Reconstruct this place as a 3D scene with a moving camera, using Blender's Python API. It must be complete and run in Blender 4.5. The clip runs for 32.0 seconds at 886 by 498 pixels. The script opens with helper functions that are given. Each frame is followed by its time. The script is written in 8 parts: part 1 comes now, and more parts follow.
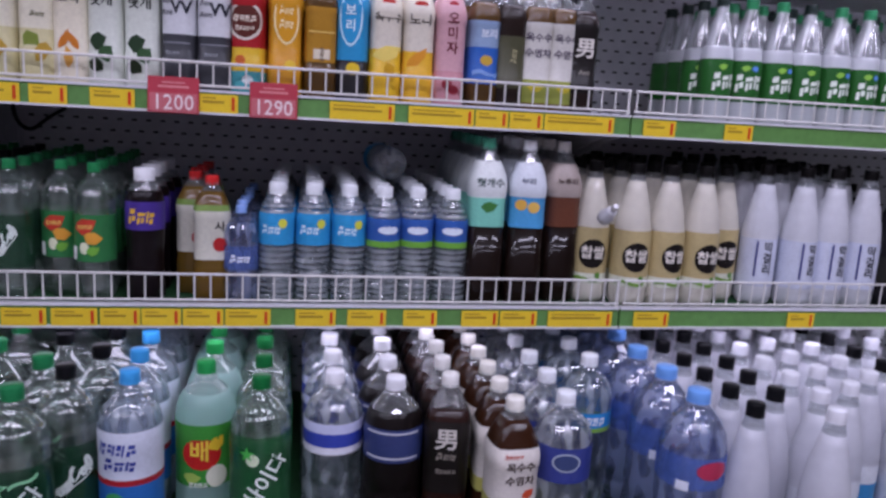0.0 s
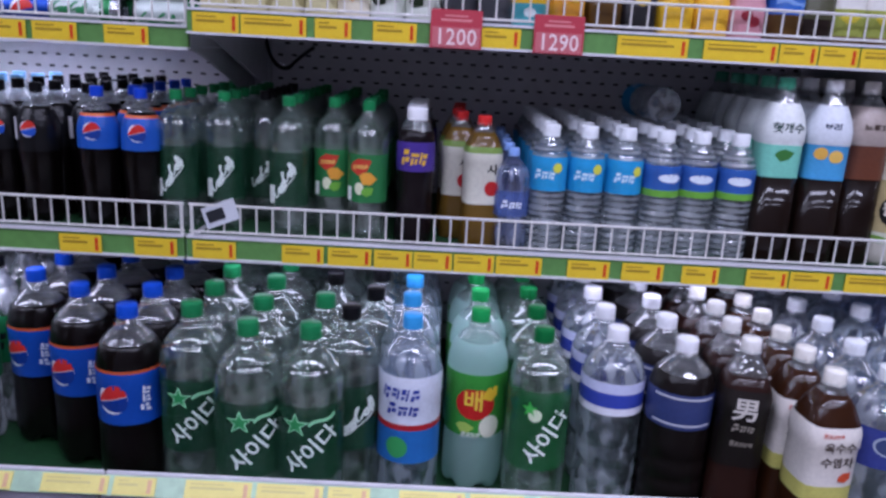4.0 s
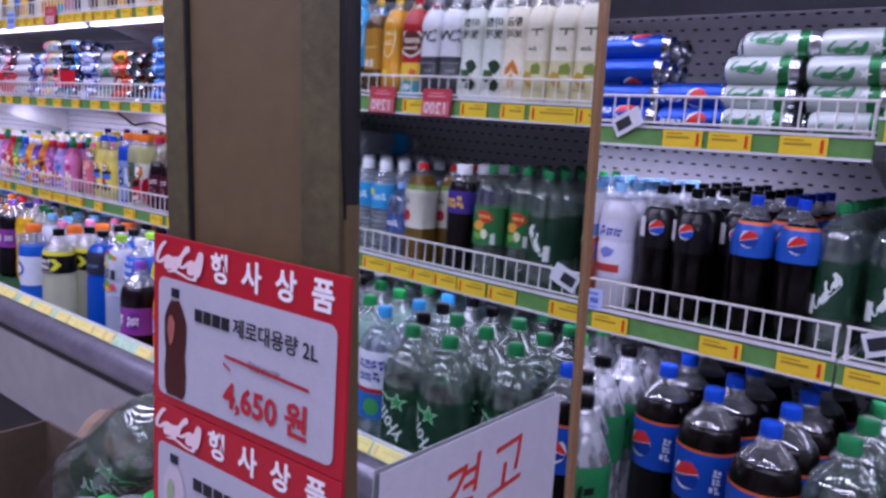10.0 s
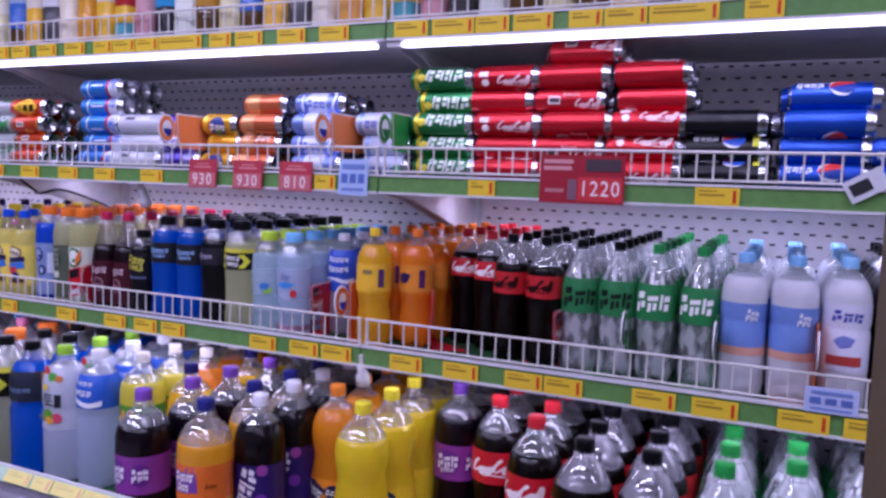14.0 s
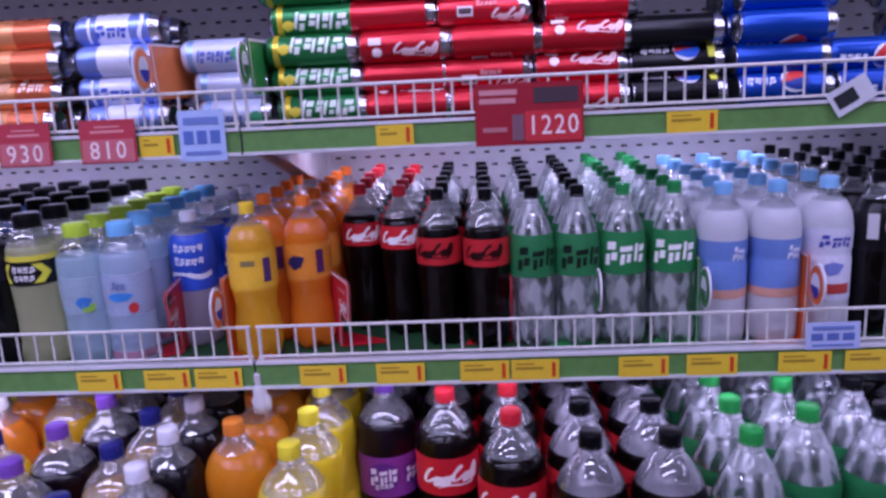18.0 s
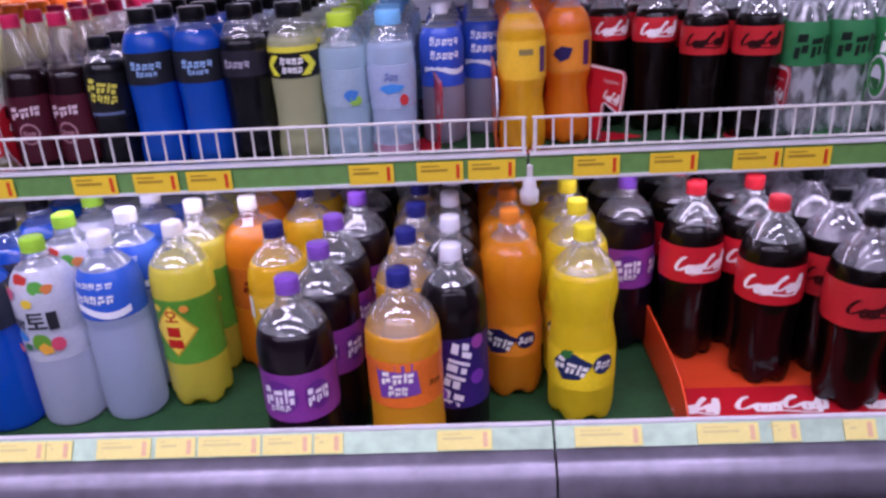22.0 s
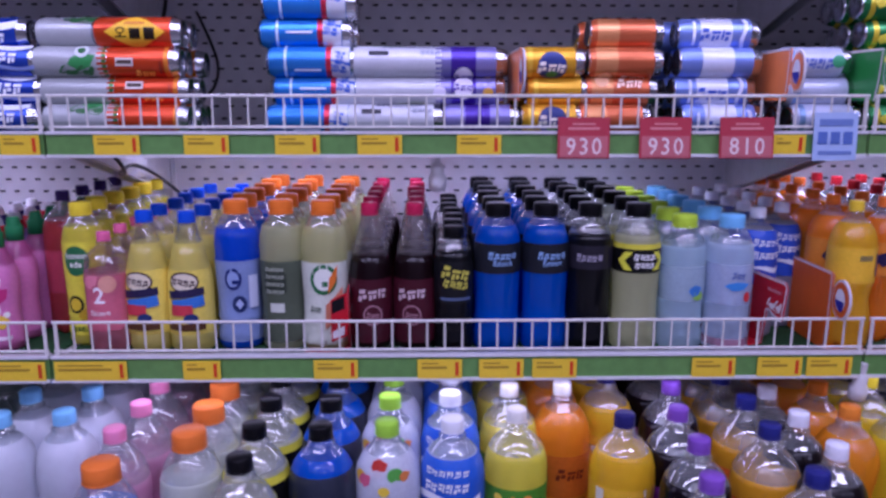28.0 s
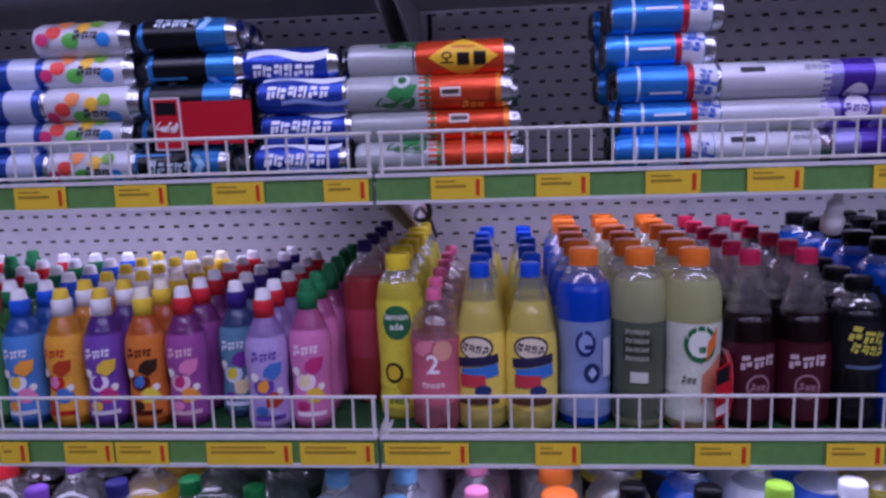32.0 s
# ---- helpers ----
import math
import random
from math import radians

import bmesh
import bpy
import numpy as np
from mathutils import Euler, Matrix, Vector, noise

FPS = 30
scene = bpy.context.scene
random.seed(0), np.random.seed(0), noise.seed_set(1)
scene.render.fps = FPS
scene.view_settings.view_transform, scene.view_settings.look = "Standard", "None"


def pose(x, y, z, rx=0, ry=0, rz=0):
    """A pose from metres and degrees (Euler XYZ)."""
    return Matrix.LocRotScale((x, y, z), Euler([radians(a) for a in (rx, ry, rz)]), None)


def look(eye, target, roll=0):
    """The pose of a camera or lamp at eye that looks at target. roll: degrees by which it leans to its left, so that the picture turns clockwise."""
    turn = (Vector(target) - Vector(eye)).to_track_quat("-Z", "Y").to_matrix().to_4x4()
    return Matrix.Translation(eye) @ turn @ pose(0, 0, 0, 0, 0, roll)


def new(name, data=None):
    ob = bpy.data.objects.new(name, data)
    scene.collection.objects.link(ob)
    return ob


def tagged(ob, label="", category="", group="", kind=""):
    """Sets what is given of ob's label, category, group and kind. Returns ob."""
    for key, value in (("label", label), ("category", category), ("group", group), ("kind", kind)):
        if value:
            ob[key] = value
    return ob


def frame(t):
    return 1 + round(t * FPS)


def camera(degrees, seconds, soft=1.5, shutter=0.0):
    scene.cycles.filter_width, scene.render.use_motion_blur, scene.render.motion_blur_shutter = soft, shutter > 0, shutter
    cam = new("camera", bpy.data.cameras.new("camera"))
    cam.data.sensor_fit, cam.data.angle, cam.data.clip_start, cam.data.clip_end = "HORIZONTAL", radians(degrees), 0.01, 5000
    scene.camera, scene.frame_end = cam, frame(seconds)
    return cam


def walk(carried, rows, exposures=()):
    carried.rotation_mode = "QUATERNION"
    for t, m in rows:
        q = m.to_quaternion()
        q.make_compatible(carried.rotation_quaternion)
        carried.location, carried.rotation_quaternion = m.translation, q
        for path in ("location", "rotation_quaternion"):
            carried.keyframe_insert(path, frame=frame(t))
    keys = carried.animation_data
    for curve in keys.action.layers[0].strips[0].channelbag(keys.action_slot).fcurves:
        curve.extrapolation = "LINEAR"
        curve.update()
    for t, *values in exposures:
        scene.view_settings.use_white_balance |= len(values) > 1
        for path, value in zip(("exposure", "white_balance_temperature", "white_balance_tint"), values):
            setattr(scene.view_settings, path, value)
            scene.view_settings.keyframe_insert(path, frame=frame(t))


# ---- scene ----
cam = camera(60.9, 32.0, 2.8)
PATH = [
    (0, (-0.005, 0.05, 1.27), (0.376, 1.978, 0.9), 3.4),
    (0.5, (-0.033, 0.068, 1.26), (0.311, 1.998, 0.863), 3.4),
    (1, (-0.053, 0.084, 1.247), (0.249, 2.016, 0.826), 3.5),
    (1.5, (-0.078, 0.103, 1.242), (0.18, 2.032, 0.781), 3.5),
    (2, (-0.103, 0.118, 1.238), (0.119, 2.045, 0.75), 3.5),
    (2.5, (-0.13, 0.131, 1.237), (0.045, 2.057, 0.726), 3.5),
    (4.5, (-0.241, 0.148, 1.237), (-0.289, 2.079, 0.718), 3.1),
    (5, (-0.264, 0.154, 1.236), (-0.401, 2.083, 0.729), 3.1),
    (5.5, (-0.284, 0.165, 1.231), (-0.54, 2.09, 0.753), 3.2),
    (6, (-0.286, 0.183, 1.23), (-0.678, 2.091, 0.776), 3.1),
    (6.5, (-0.283, 0.201, 1.225), (-0.846, 2.074, 0.808), 3.2),
    (7, (-0.274, 0.213, 1.236), (-0.999, 2.031, 0.822), 3.2),
    (7.5, (-0.271, 0.217, 1.22), (-1.158, 1.968, 0.839), 3.6),
    (8, (-0.266, 0.215, 1.216), (-1.291, 1.892, 0.846), 3.6),
    (8.5, (-0.279, 0.203, 1.218), (-1.424, 1.802, 0.853), 3.8),
    (9, (-0.296, 0.185, 1.221), (-1.536, 1.713, 0.865), 3.9),
    (9.5, (-0.35, 0.153, 1.219), (-1.59, 1.687, 0.89), 4.0),
    (10, (-0.403, 0.12, 1.22), (-1.639, 1.661, 0.907), 3.6),
    (10.5, (-0.476, 0.075, 1.226), (-1.691, 1.634, 0.918), 3.3),
    (11, (-0.542, 0.039, 1.222), (-1.736, 1.618, 0.938), 2.9),
    (11.5, (-0.628, 0.022, 1.219), (-1.796, 1.623, 0.947), 2.8),
    (12, (-0.722, 0.036, 1.213), (-1.871, 1.654, 0.965), 3.0),
    (12.5, (-0.838, 0.06, 1.236), (-1.929, 1.717, 0.989), 2.8),
    (13, (-0.934, 0.071, 1.243), (-1.944, 1.782, 1.012), 2.8),
    (13.5, (-1.023, 0.09, 1.251), (-1.933, 1.857, 1.031), 2.3),
    (14, (-1.096, 0.1, 1.24), (-1.919, 1.914, 1.059), 1.9),
    (14.5, (-1.176, 0.1, 1.243), (-1.896, 1.96, 1.093), 1.3),
    (16.5, (-1.389, 0.184, 1.283), (-1.74, 2.144, 1.098), -1.7),
    (17, (-1.425, 0.249, 1.317), (-1.687, 2.214, 1.055), -2.8),
    (17.5, (-1.441, 0.3, 1.281), (-1.646, 2.267, 0.988), -3.0),
    (18, (-1.474, 0.326, 1.303), (-1.588, 2.272, 0.857), -2.9),
    (18.5, (-1.493, 0.331, 1.289), (-1.56, 2.259, 0.761), -2.8),
    (19, (-1.527, 0.327, 1.273), (-1.554, 2.243, 0.7), -2.8),
    (19.5, (-1.575, 0.32, 1.264), (-1.586, 2.22, 0.64), -2.9),
    (20, (-1.628, 0.309, 1.264), (-1.647, 2.19, 0.587), -3.1),
    (20.5, (-1.709, 0.297, 1.254), (-1.725, 2.162, 0.532), -2.7),
    (21, (-1.774, 0.279, 1.246), (-1.81, 2.131, 0.493), -2.8),
    (21.5, (-1.844, 0.261, 1.232), (-1.895, 2.107, 0.465), -2.7),
    (22, (-1.887, 0.268, 1.23), (-1.962, 2.103, 0.44), -3.0),
    (22.5, (-1.927, 0.293, 1.231), (-2.024, 2.122, 0.427), -3.3),
    (23, (-1.962, 0.326, 1.233), (-2.073, 2.15, 0.42), -3.5),
    (23.5, (-2.0, 0.361, 1.231), (-2.122, 2.181, 0.412), -3.6),
    (24, (-2.035, 0.374, 1.222), (-2.157, 2.202, 0.42), -3.3),
    (24.5, (-2.077, 0.38, 1.221), (-2.198, 2.213, 0.431), -3.0),
    (25, (-2.126, 0.377, 1.22), (-2.236, 2.222, 0.455), -2.7),
    (25.5, (-2.202, 0.37, 1.228), (-2.272, 2.233, 0.504), -2.0),
    (26, (-2.261, 0.354, 1.247), (-2.306, 2.233, 0.565), -1.6),
    (26.5, (-2.316, 0.325, 1.262), (-2.337, 2.232, 0.659), -1.1),
    (28.5, (-2.474, 0.246, 1.308), (-2.432, 2.216, 0.965), 0.1),
    (29, (-2.507, 0.256, 1.32), (-2.488, 2.234, 1.026), -0.2),
    (29.5, (-2.562, 0.278, 1.334), (-2.574, 2.261, 1.07), -0.6),
    (30, (-2.631, 0.312, 1.332), (-2.668, 2.298, 1.092), -1.0),
    (30.5, (-2.707, 0.362, 1.327), (-2.781, 2.346, 1.092), -1.4),
    (31, (-2.761, 0.395, 1.324), (-2.866, 2.377, 1.077), -1.7),
    (31.5, (-2.806, 0.42, 1.315), (-2.94, 2.396, 1.039), -1.9),
    (32, (-2.832, 0.429, 1.305), (-2.997, 2.395, 0.981), -1.9),
]
walk(cam, [(t, look(eye, target, roll)) for t, eye, target, roll in PATH],
     [(0.0, -1.12, 5950, 30), (1.0, -1.12, 5900, 30), (2.5, -0.87, 5800, 27), (5.0, -0.9, 5550, 28), (6.0, -0.65, 5650, 30), (8.0, -0.75, 5600, 34), (10.0, -0.89, 5600, 40), (11.0, -0.94, 5750, 42), (13.0, -0.99, 5750, 49), (14.5, -1.09, 5450, 46), (17.0, -1.51, 5400, 57), (18.0, -1.16, 5400, 53), (19.0, -0.76, 5650, 46), (23.0, -0.86, 5950, 47), (26.0, -1.16, 5600, 49), (29.0, -1.39, 5350, 51), (30.5, -1.64, 5400, 50), (32.0, -1.79, 5450, 49)])

# ---------------------------------------------------------------- light
world = bpy.data.worlds.new("store_world")
scene.world = world
world.use_nodes = True
world.node_tree.nodes["Background"].inputs[0].default_value = (0.75, 0.78, 0.9, 1)
world.node_tree.nodes["Background"].inputs[1].default_value = 0.15


def area_lamp(name, x, y, z, sx, sy, power, colour, rx=0):
    lamp = bpy.data.lights.new(name, "AREA")
    lamp.shape, lamp.size, lamp.size_y, lamp.energy, lamp.color = "RECTANGLE", sx, sy, power, colour
    ob = new(name, lamp)
    ob.matrix_basis = pose(x, y, z, rx)
    return ob


COOL = (0.90, 0.92, 1.0)
TUBES = [(-4.2 + 1.5 * i, y) for i in range(5) for y in (0.1, -0.9, -2.0)]
for tx, ty in TUBES:
    area_lamp("tube_lamp", tx, ty, 2.86, 1.2, 0.26, {0.1: 34, -0.9: 26, -2.0: 18}[ty], COOL)

# ---------------------------------------------------------------- materials
MATS = {}


def lin(c):
    return tuple((v / 12.92 if v <= 0.04045 else ((v + 0.055) / 1.055) ** 2.4) for v in c)


def hexc(h):
    return lin((int(h[0:2], 16) / 255, int(h[2:4], 16) / 255, int(h[4:6], 16) / 255))


def base_mat(name):
    m = bpy.data.materials.new(name)
    m.use_nodes = True
    nt = m.node_tree
    return m, nt, nt.nodes["Principled BSDF"], nt.nodes["Material Output"]


def noise_colour(nt, colour, amount, scale, detail=4.0, gen="Object"):
    """Base colour with two scales of variation."""
    tc = nt.nodes.new("ShaderNodeTexCoord")
    n1 = nt.nodes.new("ShaderNodeTexNoise")
    n1.inputs["Scale"].default_value, n1.inputs["Detail"].default_value = scale, detail
    n2 = nt.nodes.new("ShaderNodeTexNoise")
    n2.inputs["Scale"].default_value, n2.inputs["Detail"].default_value = scale * 7.3, 2.0
    nt.links.new(tc.outputs[gen], n1.inputs["Vector"])
    nt.links.new(tc.outputs[gen], n2.inputs["Vector"])
    add = nt.nodes.new("ShaderNodeMath")
    add.operation = "ADD"
    nt.links.new(n1.outputs["Fac"], add.inputs[0])
    nt.links.new(n2.outputs["Fac"], add.inputs[1])
    ramp = nt.nodes.new("ShaderNodeMapRange")
    ramp.inputs["From Min"].default_value, ramp.inputs["From Max"].default_value = 0.7, 1.3
    ramp.inputs["To Min"].default_value, ramp.inputs["To Max"].default_value = 1 - amount, 1 + amount * 0.5
    nt.links.new(add.outputs[0], ramp.inputs["Value"])
    mul = nt.nodes.new("ShaderNodeMix")
    mul.data_type, mul.blend_type = "RGBA", "MULTIPLY"
    mul.inputs["Factor"].default_value = 1.0
    mul.inputs["A"].default_value = (*colour, 1)
    nt.links.new(ramp.outputs["Result"], mul.inputs["B"])
    return mul.outputs["Result"], add.outputs[0]


def plain(name, h, rough=0.5, metal=0.0, vary=0.12, scale=20.0, bump=0.0, spec=0.5, coat=0.0):
    if name in MATS:
        return MATS[name]
    m, nt, p, out = base_mat(name)
    col, fac = noise_colour(nt, hexc(h), vary, scale)
    nt.links.new(col, p.inputs["Base Color"])
    p.inputs["Roughness"].default_value, p.inputs["Metallic"].default_value = rough, metal
    p.inputs["Specular IOR Level"].default_value = spec
    p.inputs["Coat Weight"].default_value = coat
    if bump:
        b = nt.nodes.new("ShaderNodeBump")
        b.inputs["Strength"].default_value, b.inputs["Distance"].default_value = bump, 0.002
        nt.links.new(fac, b.inputs["Height"])
        nt.links.new(b.outputs["Normal"], p.inputs["Normal"])
    MATS[name] = m
    return m


def print_mat(h):
    """Printed film or paper of that colour."""
    return plain("print_" + h, h, 0.34, 0.0, 0.06, 60.0, 0.0, 0.25)


def cap_mat(h):
    return plain("cap_plastic_" + h, h, 0.34, 0.0, 0.05, 90.0, 0.0, 0.13)


def gloss_over(nt, base, out, height, strength, low, high, rough=0.05):
    """A clear glossy wall over a shader: reflection grows at grazing angles."""
    nodes, link = nt.nodes, nt.links.new
    bp = nodes.new("ShaderNodeBump")
    bp.inputs["Strength"].default_value, bp.inputs["Distance"].default_value = strength, 0.004
    link(height, bp.inputs["Height"])
    gl = nodes.new("ShaderNodeBsdfGlossy")
    gl.inputs["Roughness"].default_value = rough
    link(bp.outputs["Normal"], gl.inputs["Normal"])
    lw = nodes.new("ShaderNodeLayerWeight")
    lw.inputs["Blend"].default_value = 0.22
    gain = nodes.new("ShaderNodeMapRange")
    gain.inputs["To Min"].default_value, gain.inputs["To Max"].default_value = low, high
    link(lw.outputs["Facing"], gain.inputs["Value"])
    top = nodes.new("ShaderNodeMixShader")
    link(gain.outputs["Result"], top.inputs[0])
    link(base, top.inputs[1])
    link(gl.outputs[0], top.inputs[2])
    link(top.outputs[0], out.inputs["Surface"])


def wavy(nt, scale, flutes, share, rings=0.0):
    """Height of a fluted, slightly uneven bottle wall; also its noise alone."""
    nodes, link = nt.nodes, nt.links.new
    tc = nodes.new("ShaderNodeTexCoord")
    mp = nodes.new("ShaderNodeMapping")
    mp.inputs["Scale"].default_value = scale
    nz = nodes.new("ShaderNodeTexNoise")
    nz.inputs["Scale"].default_value, nz.inputs["Detail"].default_value = 1.0, 1.6
    link(tc.outputs["Object"], mp.inputs["Vector"])
    link(mp.outputs[0], nz.inputs["Vector"])
    gr = nodes.new("ShaderNodeTexGradient")
    gr.gradient_type = "RADIAL"
    link(tc.outputs["Object"], gr.inputs["Vector"])
    turns = nodes.new("ShaderNodeMath")
    turns.operation = "MULTIPLY"
    turns.inputs[1].default_value = 2 * math.pi * flutes
    link(gr.outputs["Fac"], turns.inputs[0])
    if rings:
        xyz = nodes.new("ShaderNodeSeparateXYZ")
        link(tc.outputs["Object"], xyz.inputs[0])
        turns.inputs[1].default_value = 2 * math.pi / rings
        link(xyz.outputs["Z"], turns.inputs[0])
    flute = nodes.new("ShaderNodeMath")
    flute.operation = "SINE"
    link(turns.outputs[0], flute.inputs[0])
    mixh = nodes.new("ShaderNodeMath")
    mixh.operation = "MULTIPLY_ADD"
    mixh.inputs[1].default_value = share
    link(flute.outputs[0], mixh.inputs[0])
    link(nz.outputs["Fac"], mixh.inputs[2])
    return mixh.outputs[0], nz.outputs["Fac"]


CLEAR_DRINKS = ("ccd9fb", "dde8fc", "c8ddfb", "c6e0f6", "e0e4b4", "e2e8c6", "dde2ac", "d3d9ac", "d68a98", "b8d8cf", "c6cbdd")

CLOUDY_DRINKS = ("c6e0f6", "ccd9fb", "dde8fc", "c8ddfb", "c6cbdd", "d68a98", "b8d8cf")


def see_through(nt, tint, height, bend=0.55, ior=1.28):
    """Light passing through a full bottle: partly bent by the drink, partly straight."""
    nodes, link = nt.nodes, nt.links.new
    bp = nodes.new("ShaderNodeBump")
    bp.inputs["Strength"].default_value, bp.inputs["Distance"].default_value = 0.5, 0.004
    link(height, bp.inputs["Height"])
    lens = nodes.new("ShaderNodeBsdfRefraction")
    lens.inputs["Color"].default_value = (*tint, 1)
    lens.inputs["Roughness"].default_value, lens.inputs["IOR"].default_value = 0.03, ior
    link(bp.outputs["Normal"], lens.inputs["Normal"])
    straight = nodes.new("ShaderNodeBsdfTransparent")
    straight.inputs["Color"].default_value = (*tint, 1)
    mix = nodes.new("ShaderNodeMixShader")
    mix.inputs[0].default_value = bend
    link(straight.outputs[0], mix.inputs[1])
    link(lens.outputs[0], mix.inputs[2])
    return mix.outputs[0]


def liquid_mat(h):
    """A full bottle: coloured drink behind a thin glossy wall; clear drinks let most light through, dark ones none."""
    name = "drink_" + h
    if name in MATS:
        return MATS[name]
    m, nt, p, out = base_mat(name)
    c = hexc(h)
    nodes, link = nt.nodes, nt.links.new
    col, fac = noise_colour(nt, c, 0.08, 9.0)
    link(col, p.inputs["Base Color"])
    p.inputs["Roughness"].default_value = 0.35
    p.inputs["Specular IOR Level"].default_value = 0.12
    hgt, nz = wavy(nt, (45, 45, 20), 6, 0.10)
    if max(c) < 0.06:
        p.inputs["Specular IOR Level"].default_value = 0.08
        gloss_over(nt, p.outputs[0], out, hgt, 0.22, 0.02, 0.16)
    else:
        clear = h in CLEAR_DRINKS
        glow = nodes.new("ShaderNodeBsdfTranslucent")
        glow.inputs["Color"].default_value = (*[min(1.0, v * 1.5) for v in c], 1)
        mix = nodes.new("ShaderNodeMixShader")
        mix.inputs[0].default_value = 0.60 if clear else 0.35 if min(c) > 0.5 else 0.48
        link(p.outputs[0], mix.inputs[1])
        link(glow.outputs[0], mix.inputs[2])
        tint = [min(1.0, v ** (0.35 if clear else 0.5)) for v in c]
        part_clear = nodes.new("ShaderNodeMixShader")
        part_clear.inputs[0].default_value = (0.18 if h in CLOUDY_DRINKS else 0.30) if clear else 0.10
        link(mix.outputs[0], part_clear.inputs[1])
        link(see_through(nt, tint, hgt, 0.30 if clear else 0.0), part_clear.inputs[2])
        gloss_over(nt, part_clear.outputs[0], out, hgt, 0.24, 0.03, 0.26)
    MATS[name] = m
    return m


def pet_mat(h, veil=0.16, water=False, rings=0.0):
    """Clear bottle plastic with a gloss that grows at grazing angles and faint cloudy streaks that paint in highlights;
    water: the same wall with a clear drink that bends the light.
    """
    name = "pet_%s_%d_%d_%d" % (h, int(veil * 100), water, int(rings * 1000))
    if name in MATS:
        return MATS[name]
    m, nt, p, out = base_mat(name)
    nt.nodes.remove(p)
    c = hexc(h)
    nodes, link = nt.nodes, nt.links.new
    tint = [1 - (1 - v) * 0.30 for v in c]
    hgt, nz = wavy(nt, (42, 42, 24) if water else (30, 30, 9), 10 if water else 8, 0.16 if rings else (0.07 if water else 0.03), rings)
    if water:
        see = see_through(nt, tint, hgt, 0.22, 1.22)
    else:
        st = nodes.new("ShaderNodeBsdfTransparent")
        st.inputs["Color"].default_value = (*tint, 1)
        see = st.outputs[0]
    glint_haze = nodes.new("ShaderNodeBsdfDiffuse")
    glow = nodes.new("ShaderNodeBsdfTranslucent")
    for n_ in (glint_haze, glow):
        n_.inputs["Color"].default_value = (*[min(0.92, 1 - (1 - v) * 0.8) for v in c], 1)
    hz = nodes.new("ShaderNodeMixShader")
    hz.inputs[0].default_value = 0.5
    link(glint_haze.outputs[0], hz.inputs[1])
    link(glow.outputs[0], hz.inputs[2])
    # pale diffuse streaks stand in for glints on the bottle wall
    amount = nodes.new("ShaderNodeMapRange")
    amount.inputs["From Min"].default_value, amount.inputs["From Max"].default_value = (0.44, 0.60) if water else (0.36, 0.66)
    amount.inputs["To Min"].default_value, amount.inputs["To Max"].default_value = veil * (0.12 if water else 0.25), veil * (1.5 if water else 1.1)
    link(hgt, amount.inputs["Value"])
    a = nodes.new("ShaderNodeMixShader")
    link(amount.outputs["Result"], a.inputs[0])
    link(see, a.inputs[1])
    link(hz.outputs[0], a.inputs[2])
    gloss_over(nt, a.outputs[0], out, hgt, 0.9 if water else 0.25, 0.14 if water else 0.10, 0.6)
    MATS[name] = m
    return m


def film_mat(h):
    """Shrunk plastic label: printed, slightly crinkled and glossy. A leading ~ means a see-through film with a veil of that colour."""
    name = "film_" + h
    if name in MATS:
        return MATS[name]
    clear = h.startswith("~")
    c = hexc(h.lstrip("~"))
    m, nt, p, out = base_mat(name)
    nodes, link = nt.nodes, nt.links.new
    col, fac = noise_colour(nt, c, 0.10, 26.0)
    link(col, p.inputs["Base Color"])
    p.inputs["Roughness"].default_value, p.inputs["Specular IOR Level"].default_value = 0.45, 0.15
    hgt, nz = wavy(nt, (60, 60, 150), 7, 0.05)
    base = p.outputs[0]
    if clear:
        st = nodes.new("ShaderNodeBsdfTransparent")
        st.inputs["Color"].default_value = (*[1 - (1 - v) * 0.25 for v in c], 1)
        mix = nodes.new("ShaderNodeMixShader")
        mix.inputs[0].default_value = 0.5
        link(st.outputs[0], mix.inputs[1])
        link(p.outputs[0], mix.inputs[2])
        base = mix.outputs[0]
    gloss_over(nt, base, out, hgt, 0.34, 0.02, 0.14, 0.14)
    MATS[name] = m
    return m


def glow_mat(name, h, strength):
    m, nt, p, out = base_mat(name)
    e = nt.nodes.new("ShaderNodeEmission")
    e.inputs["Color"].default_value, e.inputs["Strength"].default_value = (*hexc(h), 1), strength
    nt.links.new(e.outputs[0], out.inputs["Surface"])
    return m


WHITE_STEEL = plain("white_enamel_steel", "d9d8dc", 0.35, 0.0, 0.10, 6.0)
WIRE = plain("white_coated_wire", "dcdad6", 0.35, 0.0, 0.15, 40.0)
GREEN_STRIP = plain("green_shelf_edge", "5f8f4a", 0.4, 0.0, 0.18, 9.0)
GREEN_MAT = plain("green_rubber_mat", "134a22", 0.75, 0.0, 0.30, 30.0, 0.4)
PANEL = plain("perforated_white_steel", "e6e4ea", 0.45, 0.0, 0.10, 4.0)
SLOT = plain("slot_shadow", "26242c", 0.8)
BUMPER = plain("grey_aluminium_bumper", "7f7a88", 0.30, 0.45, 0.25, 6.0, 0.12)
FRONT_PANEL = plain("grey_front_panel", "8f8b8c", 0.45, 0.0, 0.12, 3.0)
KICK = plain("black_kick_plate", "1b1a1d", 0.5, 0.0, 0.3, 5.0)
FLOOR = plain("grey_floor_tile", "938f8b", 0.35, 0.0, 0.2, 3.0)
CEIL = plain("white_ceiling_board", "a09fa3", 0.8, 0.0, 0.08, 2.0)
